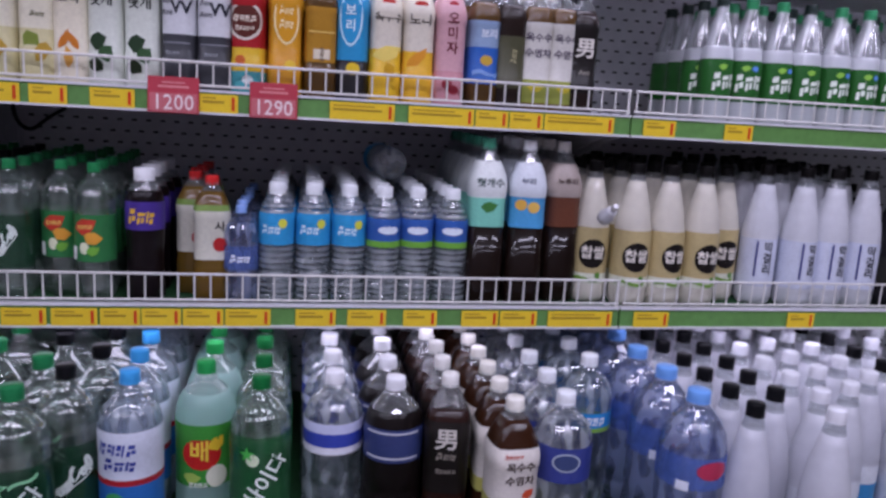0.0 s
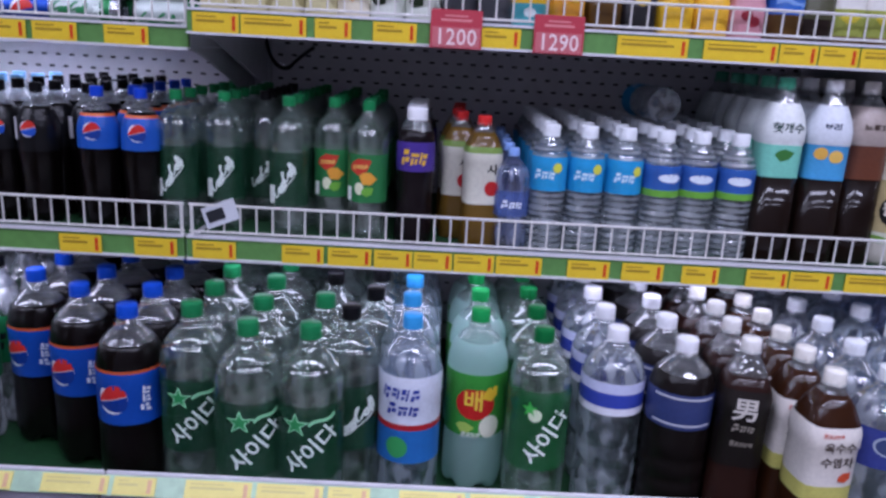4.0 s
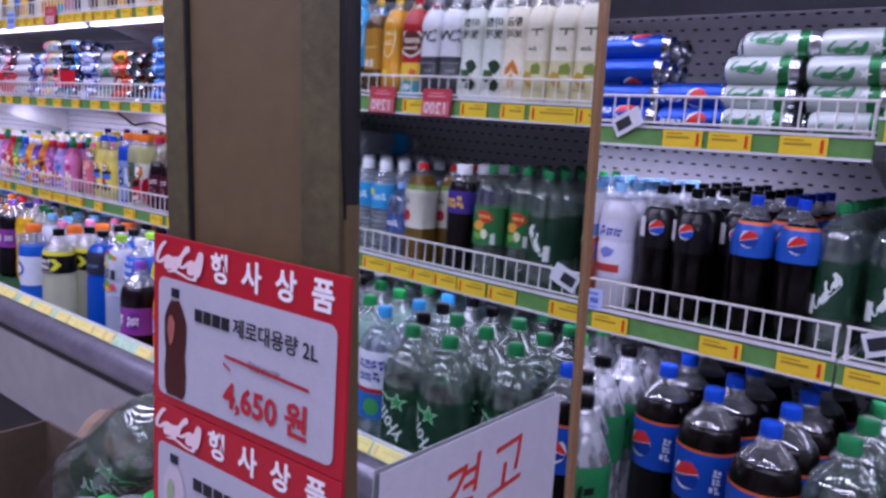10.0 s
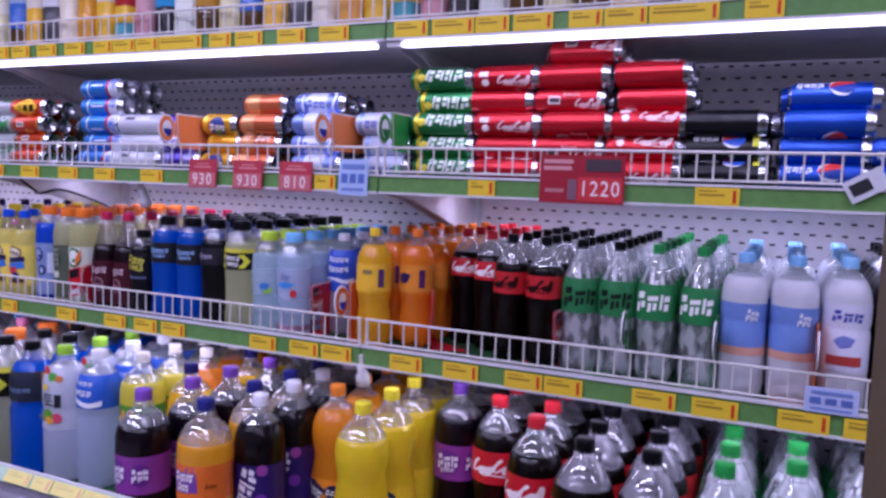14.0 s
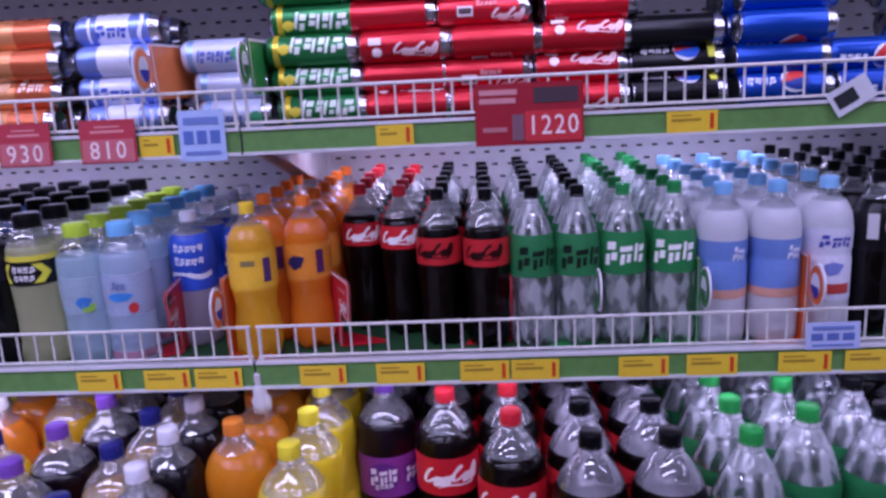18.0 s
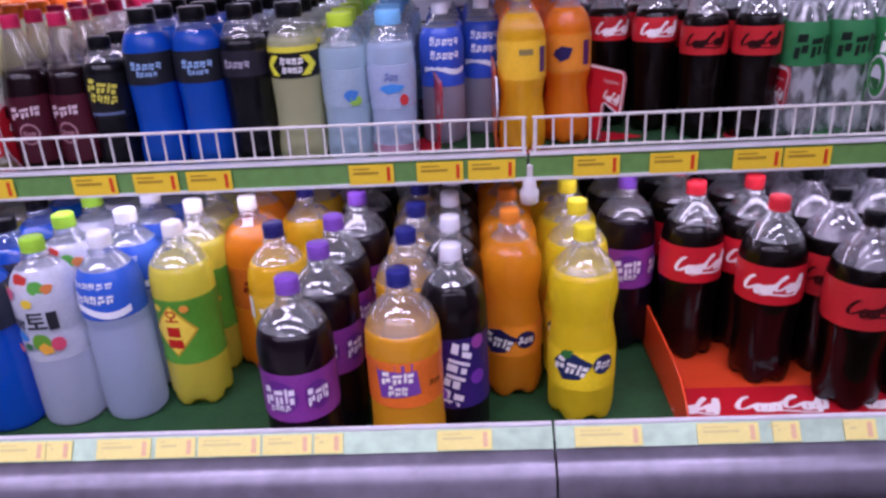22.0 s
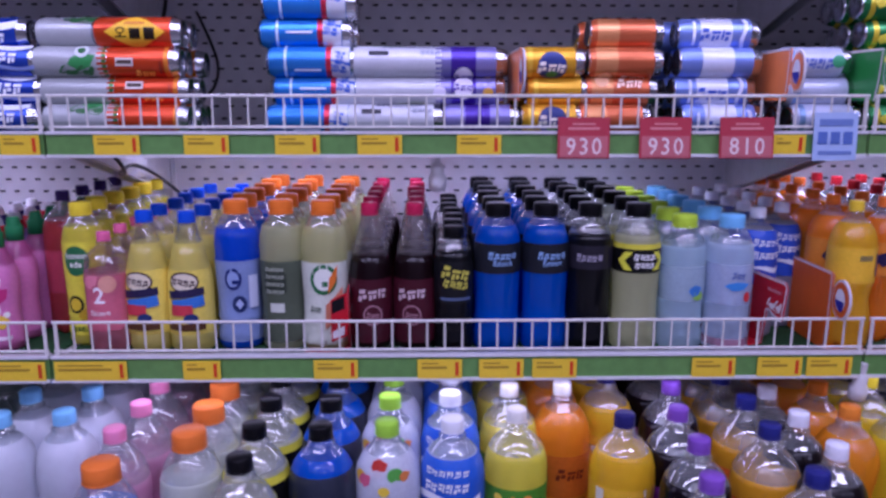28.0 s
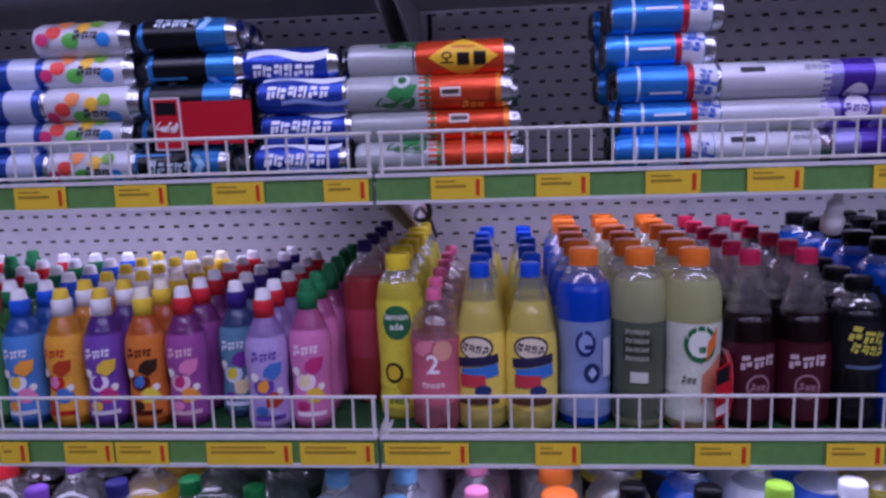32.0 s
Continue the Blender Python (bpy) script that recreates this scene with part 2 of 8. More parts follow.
WALL = plain("off_white_wall", "827e80", 0.8, 0.0, 0.10, 2.0)
WOOD = plain("brown_plywood", "5b4a2e", 0.55, 0.0, 0.12, 7.0, 0.2)
WOOD_DARK = plain("dark_green_brown_batten", "4c4429", 0.55, 0.0, 0.35, 12.0, 0.3)
CARD = plain("brown_cardboard", "4f4032", 0.8, 0.0, 0.18, 12.0, 0.2)
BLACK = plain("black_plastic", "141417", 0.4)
STEEL = plain("can_end_aluminium", "c4c6cc", 0.22, 1.0, 0.08, 40.0)
m_, nt_, p_, o_ = base_mat("mirror_glass")
p_.inputs["Base Color"].default_value = (0.86, 0.91, 0.88, 1)
p_.inputs["Metallic"].default_value, p_.inputs["Roughness"].default_value = 1.0, 0.02
MIRROR = m_
LED = glow_mat("led_strip_light", "f3f2ff", 9.0)

# ---------------------------------------------------------------- mesh helpers


def mesh_of(name, verts, faces, mat, smooth=False):
    me = bpy.data.meshes.new(name)
    me.from_pydata(verts, [], faces)
    me.materials.append(mat)
    if smooth:
        for p in me.polygons:
            p.use_smooth = True
    me.update()
    return me


def box_mesh(name, x0, x1, y0, y1, z0, z1, mat, bevel=0.0):
    bm = bmesh.new()
    bmesh.ops.create_cube(bm, size=1.0)
    for v in bm.verts:
        v.co = ((x0 + x1) / 2 + v.co.x * (x1 - x0), (y0 + y1) / 2 + v.co.y * (y1 - y0), (z0 + z1) / 2 + v.co.z * (z1 - z0))
    if bevel:
        bmesh.ops.bevel(bm, geom=bm.edges[:], offset=bevel, segments=2, affect="EDGES")
    me = bpy.data.meshes.new(name)
    bm.to_mesh(me)
    bm.free()
    me.materials.append(mat)
    return me


def put(name, me, parent=None, label="", m=None):
    ob = new(name, me)
    ob.parent = parent
    if m is not None:
        ob.matrix_basis = m
    if label:
        ob["label"] = label
    return ob


def block(name, x0, x1, y0, y1, z0, z1, mat, parent=None, label="", bevel=0.0):
    return put(name, box_mesh(name, x0, x1, y0, y1, z0, z1, mat, bevel), parent, label)


def rod_mesh(name, p0, p1, r, mat, segs=6):
    a, b = Vector(p0), Vector(p1)
    d = (b - a).normalized()
    u = d.orthogonal().normalized()
    w = d.cross(u)
    vs, fs = [], []
    for c in (a, b):
        for i in range(segs):
            t = 2 * math.pi * i / segs
            vs.append(tuple(c + r * (math.cos(t) * u + math.sin(t) * w)))
    for i in range(segs):
        j = (i + 1) % segs
        fs.append((i, j, segs + j, segs + i))
    fs.append(tuple(range(segs - 1, -1, -1)))
    fs.append(tuple(range(segs, 2 * segs)))
    return mesh_of(name, vs, fs, mat, False)


def lathe(name, prof, mat, segs=18, square=0.0, petals=0.0, close_top=False, close_bottom=True):
    """Turned body from (radius, height) pairs; square pulls the section towards a rounded square, petals scallops the foot."""
    vs, fs = [], []
    for r, z in prof:
        for i in range(segs):
            t = 2 * math.pi * (i + 0.5) / segs
            f = 1.0
            if square:
                k = 5.0
                f = 1 + square * ((abs(math.cos(t)) ** k + abs(math.sin(t)) ** k) ** (-1 / k) - 1)
            dz = 0.0
            if petals and z < petals:
                gap = (0.5 + 0.5 * math.cos(5 * t)) ** 1.5
                f *= 1 - 0.10 * (1 - z / petals) * gap
                dz = 0.62 * (petals - z) * gap
            vs.append((r * f * math.cos(t), r * f * math.sin(t), z + dz))
    n = len(prof)
    for k in range(n - 1):
        for i in range(segs):
            j = (i + 1) % segs
            fs.append((k * segs + i, k * segs + j, (k + 1) * segs + j, (k + 1) * segs + i))
    if close_bottom:
        fs.append(tuple(range(segs - 1, -1, -1)))
    if close_top:
        fs.append(tuple((n - 1) * segs + i for i in range(segs)))
    return mesh_of(name, vs, fs, mat, True)


FONTS = {}


def text_points(body, size, bold=0.0):
    """Flat outline of a text: vertices and faces, centred."""
    key = (body, bold)
    if key not in FONTS:
        cu = bpy.data.curves.new("writing", "FONT")
        cu.body, cu.size, cu.resolution_u, cu.offset = body, 1.0, 2, bold
        cu.align_x, cu.align_y = "CENTER", "CENTER"
        ob = bpy.data.objects.new("writing", cu)
        me = ob.to_mesh()
        FONTS[key] = ([tuple(v.co) for v in me.vertices], [tuple(p.vertices) for p in me.polygons])
        ob.to_mesh_clear()
        bpy.data.objects.remove(ob)
        bpy.data.curves.remove(cu)
    vs, fs = FONTS[key]
    return [(v[0] * size, v[1] * size) for v in vs], fs


# strokes of the block signs: u0, v0, u1, v1 in a unit cell
SIGNS = [
    [(0, 0.52, 0.52, 1), (0.04, 0.1, 0.46, 0.36), (0.64, 0, 0.88, 1)],
    [(0, 0.62, 1, 0.88), (0.1, 0, 0.44, 0.5), (0.6, 0.08, 0.92, 0.5)],
    [(0.05, 0.28, 0.6, 0.6), (0.05, 0.72, 0.6, 1), (0.7, 0.08, 0.96, 0.96)],
    [(0, 0, 0.42, 0.46), (0.52, 0.2, 1, 0.52), (0.08, 0.64, 0.82, 0.96)],
    [(0, 0.1, 0.26, 0.95), (0.36, 0.52, 0.96, 0.84), (0.44, 0, 0.88, 0.38)],
]


def shape(kind, w, h, slant=0.0):
    """Flat shapes as (points, faces) in the (u, v) plane, centred."""
    if kind == "disc":
        pts = [(w / 2 * math.cos(2 * math.pi * i / 16), h / 2 * math.sin(2 * math.pi * i / 16)) for i in range(16)]
        return pts, [tuple(range(16))]
    if kind == "diamond":
        return [(-w / 2, 0), (0, -h / 2), (w / 2, 0), (0, h / 2)], [(0, 1, 2, 3)]
    if kind == "leaf":
        return [(-w / 2, 0), (-w / 6, -h / 2), (w / 4, -h / 3), (w / 2, h / 4), (0, h / 2), (-w / 3, h / 3)], [(0, 1, 2, 3, 4, 5)]
    if kind == "arrow":
        return [(-w / 2, -h / 2), (0, -h / 2), (w / 2, 0), (0, h / 2), (-w / 2, h / 2), (0, 0)], [(5, 0, 1, 2), (5, 2, 3, 4)]
    if kind == "star":
        pts = [((w / 2 if i % 2 == 0 else w / 5) * math.sin(math.pi * i / 5), (h / 2 if i % 2 == 0 else h / 5) * math.cos(math.pi * i / 5)) for i in range(10)]
        return [(0, 0)] + pts, [(0, 1 + (i + 1) % 10, 1 + i) for i in range(10)]
    if kind == "half_up" or kind == "half_down":
        s = 1 if kind == "half_up" else -1
        pts = [(w / 2 * math.cos(math.pi * i / 10), s * (h / 2 * math.sin(math.pi * i / 10) + (0.10 * h * math.sin(2 * math.pi * i / 10) if 0 < i < 10 else 0))) for i in range(11)]
        return pts, [tuple(range(11)) if s > 0 else tuple(range(10, -1, -1))]
    if kind == "wave":
        vs, fs, n = [], [], 10
        for i in range(n + 1):
            u = -w / 2 + w * i / n
            c = 0.25 * h * math.sin(2 * math.pi * i / n)
            vs += [(u, c - h * 0.25), (u, c + h * 0.25)]
        for i in range(n):
            fs.append((2 * i, 2 * i + 2, 2 * i + 3, 2 * i + 1))
        return vs, fs
    if kind == "script":
        # one running stroke: wide curls and small joined loops, with a tail drawn back underneath
        line = []
        for c0 in (-0.5, 0.02):
            cu, cv = w * (c0 + 0.105), h * 0.10
            line += [(cu + w * (0.05 + 0.075 * q / 420) * math.cos(radians(q)) + 0.16 * h * math.sin(radians(q)), cv + h * 0.40 * math.sin(radians(q)) * (1 - q / 900)) for q in range(60, 341, 20)]
            for off, wd, ht in ((0.235, 0.040, 0.20), (0.325, 0.036, 0.17), (0.415, 0.038, 0.20 if c0 < 0 else 0.36)):
                lu, lv = w * (c0 + off), -h * 0.12 + (0.16 * h if ht > 0.3 else 0)
                line += [(lu + w * wd * math.cos(radians(q)) + 0.25 * h * ht * math.sin(radians(q)), lv + h * ht * math.sin(radians(q))) for q in range(150, 541, 30)]
        line += [(w * (0.44 - 0.70 * q / 8), -h * (0.40 + 0.06 * math.sin(q * 0.8))) for q in range(1, 9)]
        vs, fs, m = [], [], len(line)
        for j, (u, v) in enumerate(line):
            u0, v0 = line[max(0, j - 1)]
            u1, v1 = line[min(m - 1, j + 1)]
            d = math.hypot(u1 - u0, v1 - v0) or 1
            tk = h * 0.075 * (0.40 + 0.75 * abs((v1 - v0) / d)) * (0.35 if j in (0, m - 1) else 1.0)
            vs += [(u + (v1 - v0) / d * tk, v - (u1 - u0) / d * tk), (u - (v1 - v0) / d * tk, v + (u1 - u0) / d * tk)]
        return vs, [(2 * j, 2 * j + 2, 2 * j + 3, 2 * j + 1) for j in range(m - 1)]
    if kind == "letters":
        # slanting block signs in place of a word mark
        vs, fs = [], []
        n = max(3, round(w / h * 1.35))
        cw = w / n
        for i in range(n):
            big = 1.0 if i == 0 else 0.84
            for u0, v0, u1, v1 in SIGNS[(i * 3 + n) % len(SIGNS)]:
                k = len(vs)
                for uu, vv in ((u0, v0), (u1, v0), (u1, v1), (u0, v1)):
                    v = (vv * big - 0.5) * h
                    vs.append((-w / 2 + cw * (i + 0.08 + 0.84 * uu) + 0.18 * v, v))
                fs.append((k, k + 1, k + 2, k + 3))
        return vs, fs
    n = 6
    vs, fs = [], []
    for i in range(n + 1):
        u = -w / 2 + w * i / n
        vs += [(u, -h / 2), (u, h / 2)]
    for i in range(n):
        fs.append((2 * i, 2 * i + 2, 2 * i + 3, 2 * i + 1))
    return vs, fs


def turned(pts, deg):
    c, s = math.cos(radians(deg)), math.sin(radians(deg))
    return [(u * c - v * s, u * s + v * c) for u, v in pts]


def cut(poly, u, keep_low):
    """The part of a flat polygon on one side of an upright line."""
    out = []
    for (a0, b0), (a1, b1) in zip(poly, poly[1:] + poly[:1]):
        in0, in1 = (a0 <= u) == keep_low, (a1 <= u) == keep_low
        if in0:
            out.append((a0, b0))
        if in0 != in1 and abs(a1 - a0) > 1e-9:
            out.append((u, b0 + (b1 - b0) * (u - a0) / (a1 - a0)))
    return out


def sliced(pts, fs, step):
    """Cuts flat faces into narrow upright strips, so that they can follow a curve."""
    vs, out = [], []
    for f in fs:
        poly = [pts[i][:2] for i in f]
        k = math.floor(min(p[0] for p in poly) / step) + 1
        hi = max(p[0] for p in poly)
        while len(poly) > 2:
            last = k * step >= hi - 1e-7
            strip = poly if last else cut(poly, k * step, True)
            if len(strip) > 2:
                out.append(tuple(range(len(vs), len(vs) + len(strip))))
                vs += strip
            if last:
                break
            poly = cut(poly, k * step, False)
            k += 1
    return vs, out


def wrapped(name, pts, fs, r, zc, ang, mat, square=0.0):
    """Bends a flat shape round an upright body; ang is degrees from the front."""
    pts, fs = sliced(pts, fs, r * 0.2)
    vs = []
    for u, v in pts:
        t = -math.pi / 2 + radians(ang) + u / r
        f = 1.0
        if square:
            k = 5.0
            f = 1 + square * ((abs(math.cos(t)) ** k + abs(math.sin(t)) ** k) ** (-1 / k) - 1)
        vs.append((r * f * math.cos(t), r * f * math.sin(t), zc + v))
    return mesh_of(name, vs, fs, mat)


# ---------------------------------------------------------------- drinks
# outlines: share of radius, share of height
FOOT = [(0.55, 0.0), (0.82, 0.004), (0.93, 0.018), (0.98, 0.04)]
RING = [(0.31, 0.902), (0.31, 0.906), (0.365, 0.908), (0.365, 0.914), (0.31, 0.916), (0.31, 0.95)]
DOME = [(0.985, 0.730), (0.945, 0.765), (0.87, 0.800), (0.75, 0.832), (0.60, 0.858), (0.45, 0.878), (0.35, 0.893)]
FORM = {
    "round": [(0.60, 0.0), (0.86, 0.004), (0.96, 0.018), (1.0, 0.05), (1.0, 0.50), (0.955, 0.525), (0.955, 0.55), (1.0, 0.575), (1.0, 0.70), (0.985, 0.74), (0.93, 0.785), (0.82, 0.825), (0.66, 0.858), (0.49, 0.883), (0.38, 0.898), (0.36, 0.904), (0.43, 0.906), (0.43, 0.913), (0.36, 0.916), (0.36, 0.95)],
    "pet": FOOT + [(1.0, 0.085), (1.0, 0.28), (0.985, 0.29), (0.985, 0.60), (1.0, 0.61), (1.0, 0.695)] + DOME + RING,
    "cone": FOOT + [(1.0, 0.085), (0.985, 0.17), (0.945, 0.23), (0.945, 0.29), (0.99, 0.37), (0.99, 0.60), (1.0, 0.615), (0.975, 0.655), (0.91, 0.70), (0.81, 0.75), (0.68, 0.80), (0.54, 0.845), (0.42, 0.88), (0.345, 0.898)] + RING,
    "waist": FOOT + [(1.0, 0.09), (1.0, 0.40), (0.96, 0.46), (0.88, 0.53), (0.89, 0.57), (0.96, 0.63), (1.0, 0.68), (1.0, 0.72), (0.96, 0.765), (0.87, 0.805), (0.72, 0.84), (0.55, 0.868), (0.41, 0.888), (0.345, 0.898)] + RING,
    "waist_small": FOOT + [(1.0, 0.09), (1.0, 0.20), (0.94, 0.27), (0.87, 0.34), (0.90, 0.40), (0.99, 0.46), (1.0, 0.50), (1.0, 0.70), (0.965, 0.75), (0.87, 0.80), (0.72, 0.838), (0.55, 0.868), (0.41, 0.888), (0.345, 0.898)] + RING,
    "cola": [(0.55, 0.0), (0.78, 0.004), (0.88, 0.018), (0.93, 0.04), (0.95, 0.09), (0.91, 0.22), (0.90, 0.30), (0.965, 0.42), (1.0, 0.48), (1.0, 0.68), (0.98, 0.715), (0.91, 0.757), (0.79, 0.802), (0.63, 0.846), (0.46, 0.880), (0.35, 0.897)] + RING,
    "ribbed": [(0.60, 0.0), (0.90, 0.005), (1.0, 0.03), (1.0, 0.08), (0.93, 0.10), (1.0, 0.12), (1.0, 0.17), (0.93, 0.19), (1.0, 0.21), (1.0, 0.26), (0.93, 0.28), (1.0, 0.30), (1.0, 0.36), (0.94, 0.38), (0.985, 0.40), (0.985, 0.66), (1.0, 0.67), (1.0, 0.72), (0.94, 0.77), (0.80, 0.83), (0.58, 0.885), (0.46, 0.905), (0.46, 0.93)],
    "tub": [(0.60, 0.0), (0.90, 0.005), (1.0, 0.03), (1.0, 0.08), (0.95, 0.10), (1.0, 0.12), (1.0, 0.17), (0.95, 0.19), (1.0, 0.21), (1.0, 0.27), (0.94, 0.29), (1.0, 0.31), (1.0, 0.38), (0.95, 0.40), (1.0, 0.42), (1.0, 0.50), (0.985, 0.52), (0.985, 0.72), (0.98, 0.755), (0.92, 0.80), (0.80, 0.838), (0.62, 0.870), (0.45, 0.892), (0.34, 0.904), (0.32, 0.908), (0.38, 0.910), (0.38, 0.916), (0.32, 0.918), (0.32, 0.95)],
    "taper": [(0.55, 0.0), (0.85, 0.004), (0.98, 0.03), (1.0, 0.08), (1.0, 0.42), (0.98, 0.52), (0.90, 0.60), (0.76, 0.70), (0.58, 0.80), (0.44, 0.88), (0.38, 0.91), (0.38, 0.94)],
    "sport": [(0.60, 0.0), (0.90, 0.005), (1.0, 0.03), (1.0, 0.12), (0.945, 0.16), (0.945, 0.20), (0.985, 0.215), (0.945, 0.23), (0.945, 0.34), (0.97, 0.44), (1.0, 0.54), (1.0, 0.71), (0.97, 0.765), (0.88, 0.82), (0.74, 0.864), (0.60, 0.893), (0.53, 0.905), (0.53, 0.93)],
    "child": [(0.60, 0.0), (0.92, 0.01), (1.0, 0.05), (0.98, 0.16), (0.90, 0.28), (0.88, 0.34), (0.97, 0.44), (1.0, 0.54), (0.95, 0.63), (0.76, 0.72), (0.56, 0.78), (0.46, 0.81), (0.46, 0.85)],
    "square": [(0.75, 0.0), (0.94, 0.005), (1.0, 0.02), (1.0, 0.28), (0.96, 0.29), (0.96, 0.66), (1.0, 0.67), (1.0, 0.735), (0.90, 0.79), (0.70, 0.85), (0.46, 0.903), (0.37, 0.918), (0.37, 0.95)],
    "jug": [(0.60, 0.0), (0.88, 0.004), (1.0, 0.02), (1.0, 0.16), (0.95, 0.17), (0.95, 0.20), (1.0, 0.21), (0.95, 0.26), (1.0, 0.31), (0.95, 0.36), (1.0, 0.41), (1.0, 0.66), (0.975, 0.72), (0.90, 0.78), (0.74, 0.838), (0.53, 0.882), (0.40, 0.905), (0.34, 0.918), (0.34, 0.95)],
}


def radius_at(prof, z):
    for (r0, z0), (r1, z1) in zip(prof, prof[1:]):
        if z0 <= z <= z1:
            return r0 + (r1 - r0) * (z - z0) / max(1e-6, z1 - z0)
    return prof[-1][0]


def clipped(prof, z0, z1):
    out = [(radius_at(prof, z0), z0)] if z0 > 0 else []
    out += [p for p in prof if z0 <= p[1] <= z1 and not (out and abs(p[1] - z0) < 1e-6 and z0 > 0)]
    if out[-1][1] < z1:
        out.append((radius_at(prof, z1), z1))
    return out


class Kind:
    """One kind of bottle: its meshes are made once and shared by every bottle of the kind."""

    def __init__(self, name, form, height, radius, cap, drink, fill, bands, art=(), glass="dfe8ea", label="", segs=20, solid=0.24, spout=False, spill=None):
        self.name, self.label = name, label
        sq = 0.85 if form == "square" else 0.0
        pt = 0.085 * height if form in ("pet", "cone", "waist", "waist_small", "cola") else 0.0
        segs = 25 if pt else segs
        prof = [(r * radius, z * height) for r, z in FORM[form]]
        top = prof[-1][1]
        self.radius = radius
        self.meshes = []
        if drink:
            level = fill * height
            self.meshes.append(("body", lathe("body", clipped(prof, 0, level), liquid_mat(drink), segs, sq, pt, True), ()))
            if level < top - 0.004:
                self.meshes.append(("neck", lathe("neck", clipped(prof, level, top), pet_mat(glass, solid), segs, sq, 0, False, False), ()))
        else:
            level = (0.83 if form in ("pet", "cone") else 0.87) * height
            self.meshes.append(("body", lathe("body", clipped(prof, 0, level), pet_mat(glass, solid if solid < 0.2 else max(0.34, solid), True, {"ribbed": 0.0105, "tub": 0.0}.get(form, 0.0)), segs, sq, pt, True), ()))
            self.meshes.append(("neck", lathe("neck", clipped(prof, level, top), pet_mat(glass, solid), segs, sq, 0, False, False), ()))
        cr = prof[-1][0] * 1.06
        ch = height - top + 0.004
        if spout:
            cp = [(cr, top - 0.008), (cr, top + ch * 0.40), (cr * 0.85, top + ch * 0.46)]
            sp = [(cr * 0.90, top + ch * 0.42), (cr * 0.78, top + ch * 0.52), (cr * 0.72, height - 0.004), (cr * 0.58, height)]
            self.meshes.append(("spout", lathe("spout", sp, cap_mat(spill), 12, 0, 0, True, True), ()))
        else:
            cp = [(cr * 0.99, top - 0.0045), (cr * 0.99, top - 0.0025), (cr * 0.95, top - 0.002), (cr * 0.97, top - 0.001), (cr * 0.96, height - 0.002), (cr * 0.90, height)]
        self.meshes.append(("cap", lathe("cap", cp, cap_mat(cap), 14, 0, 0, True, True), ()))
        for z0, z1, h in bands:
            ring = [(r * 1.012 + 0.0004, z) for r, z in clipped(prof, z0 * height, z1 * height)]
            pieces = []
            for kind, zc, ang, w, hh, tint, rot in art:
                if z0 <= zc < z1:
                    rr = radius_at(prof, zc * height) * 1.012 + 0.0008 + 0.0003 * len(pieces)
                    if kind.startswith("="):
                        pts, fs = text_points(kind[1:], hh, 0.02)
                    else:
                        pts, fs = shape(kind, w, hh)
                    pieces.append(("print", wrapped("print", turned(pts, rot), fs, rr, zc * height, ang, print_mat(tint), sq)))
            self.meshes.append(("label", lathe("label", ring, film_mat(h), segs, sq, 0, False, False), pieces))

    def stand(self, x, y, z, turn, detail=True, group=""):
        root = new(self.name)
        root.matrix_basis = pose(x, y, z, 0, 0, turn)
        for nm, me, pieces in self.meshes:
            ob = put(nm, me, root)
            if detail:
                for n2, m2 in pieces:
                    put(n2, m2, ob)
        tagged(root, self.label, "bottle", group)
        return root


KINDS = {}


def kind(key, *a, **k):
    KINDS[key] = Kind(*a, **k)


BIG = 0.292
# large bottles of the bottom deck
kind("lime2g", "soda_bottle", "cone", BIG, 0.047, "1fa34a", None, 0, [(0.400, 0.680, "1f7a45")], [("letters", 0.545, 0, 0.100, 0.042, "f4f4f2", 4), ("leaf", 0.465, 20, 0.02, 0.014, "e8d83a", 0)], glass="e2eaee", label="large clear lemon soda bottle with green label and green cap", solid=0.56)
kind("lime2k", "soda_bottle", "cone", BIG, 0.047, "101013", None, 0, [(0.400, 0.680, "217f48")], [("letters", 0.545, 0, 0.09, 0.040, "15201a", 4)], glass="e2e8ee", label="large clear sugar-free soda bottle with green label and black cap", solid=0.56)
kind("bluecola2", "cola_bottle", "pet", BIG, 0.047, "1f4fc4", "0b0606", 0.82, [(0.420, 0.690, "1d4fb0"), (0.690, 0.705, "c85a2a")], [("disc", 0.555, -22, 0.046, 0.046, "e8e8ee", 0), ("half_up", 0.557, -22, 0.046, 0.038, "d2322d", 15), ("half_down", 0.553, -22, 0.046, 0.038, "1b3a8c", 15), ("letters", 0.555, 34, 0.040, 0.016, "dfe6f4", 90)], label="large cola bottle with bright blue label and blue cap")
kind("cider_g", "soda_bottle", "pet", 0.304, 0.047, "1d7a48", None, 0, [(0.300, 0.660, "~145031")], [("=사이다", 0.45, 14, 0.085, 0.032, "e2ebe4", 42), ("star", 0.575, -14, 0.040, 0.036, "9fe0b0", 0), ("star", 0.575, -14, 0.030, 0.027, "2f8a4e", 0), ("wave", 0.60, 30, 0.04, 0.010, "8fcfa0", 20)], glass="b9d6c6", label="large green cider bottle with white slanted lettering", solid=0.16)
kind("cider_k", "soda_bottle", "pet", 0.304, 0.046, "101013", None, 0, [(0.310, 0.640, "~1f5236")], [("script", 0.47, 10, 0.08, 0.030, "dde6de", 40)], glass="b5cfc2", label="large sugar-free cider bottle with dark green label and black cap", solid=0.16)
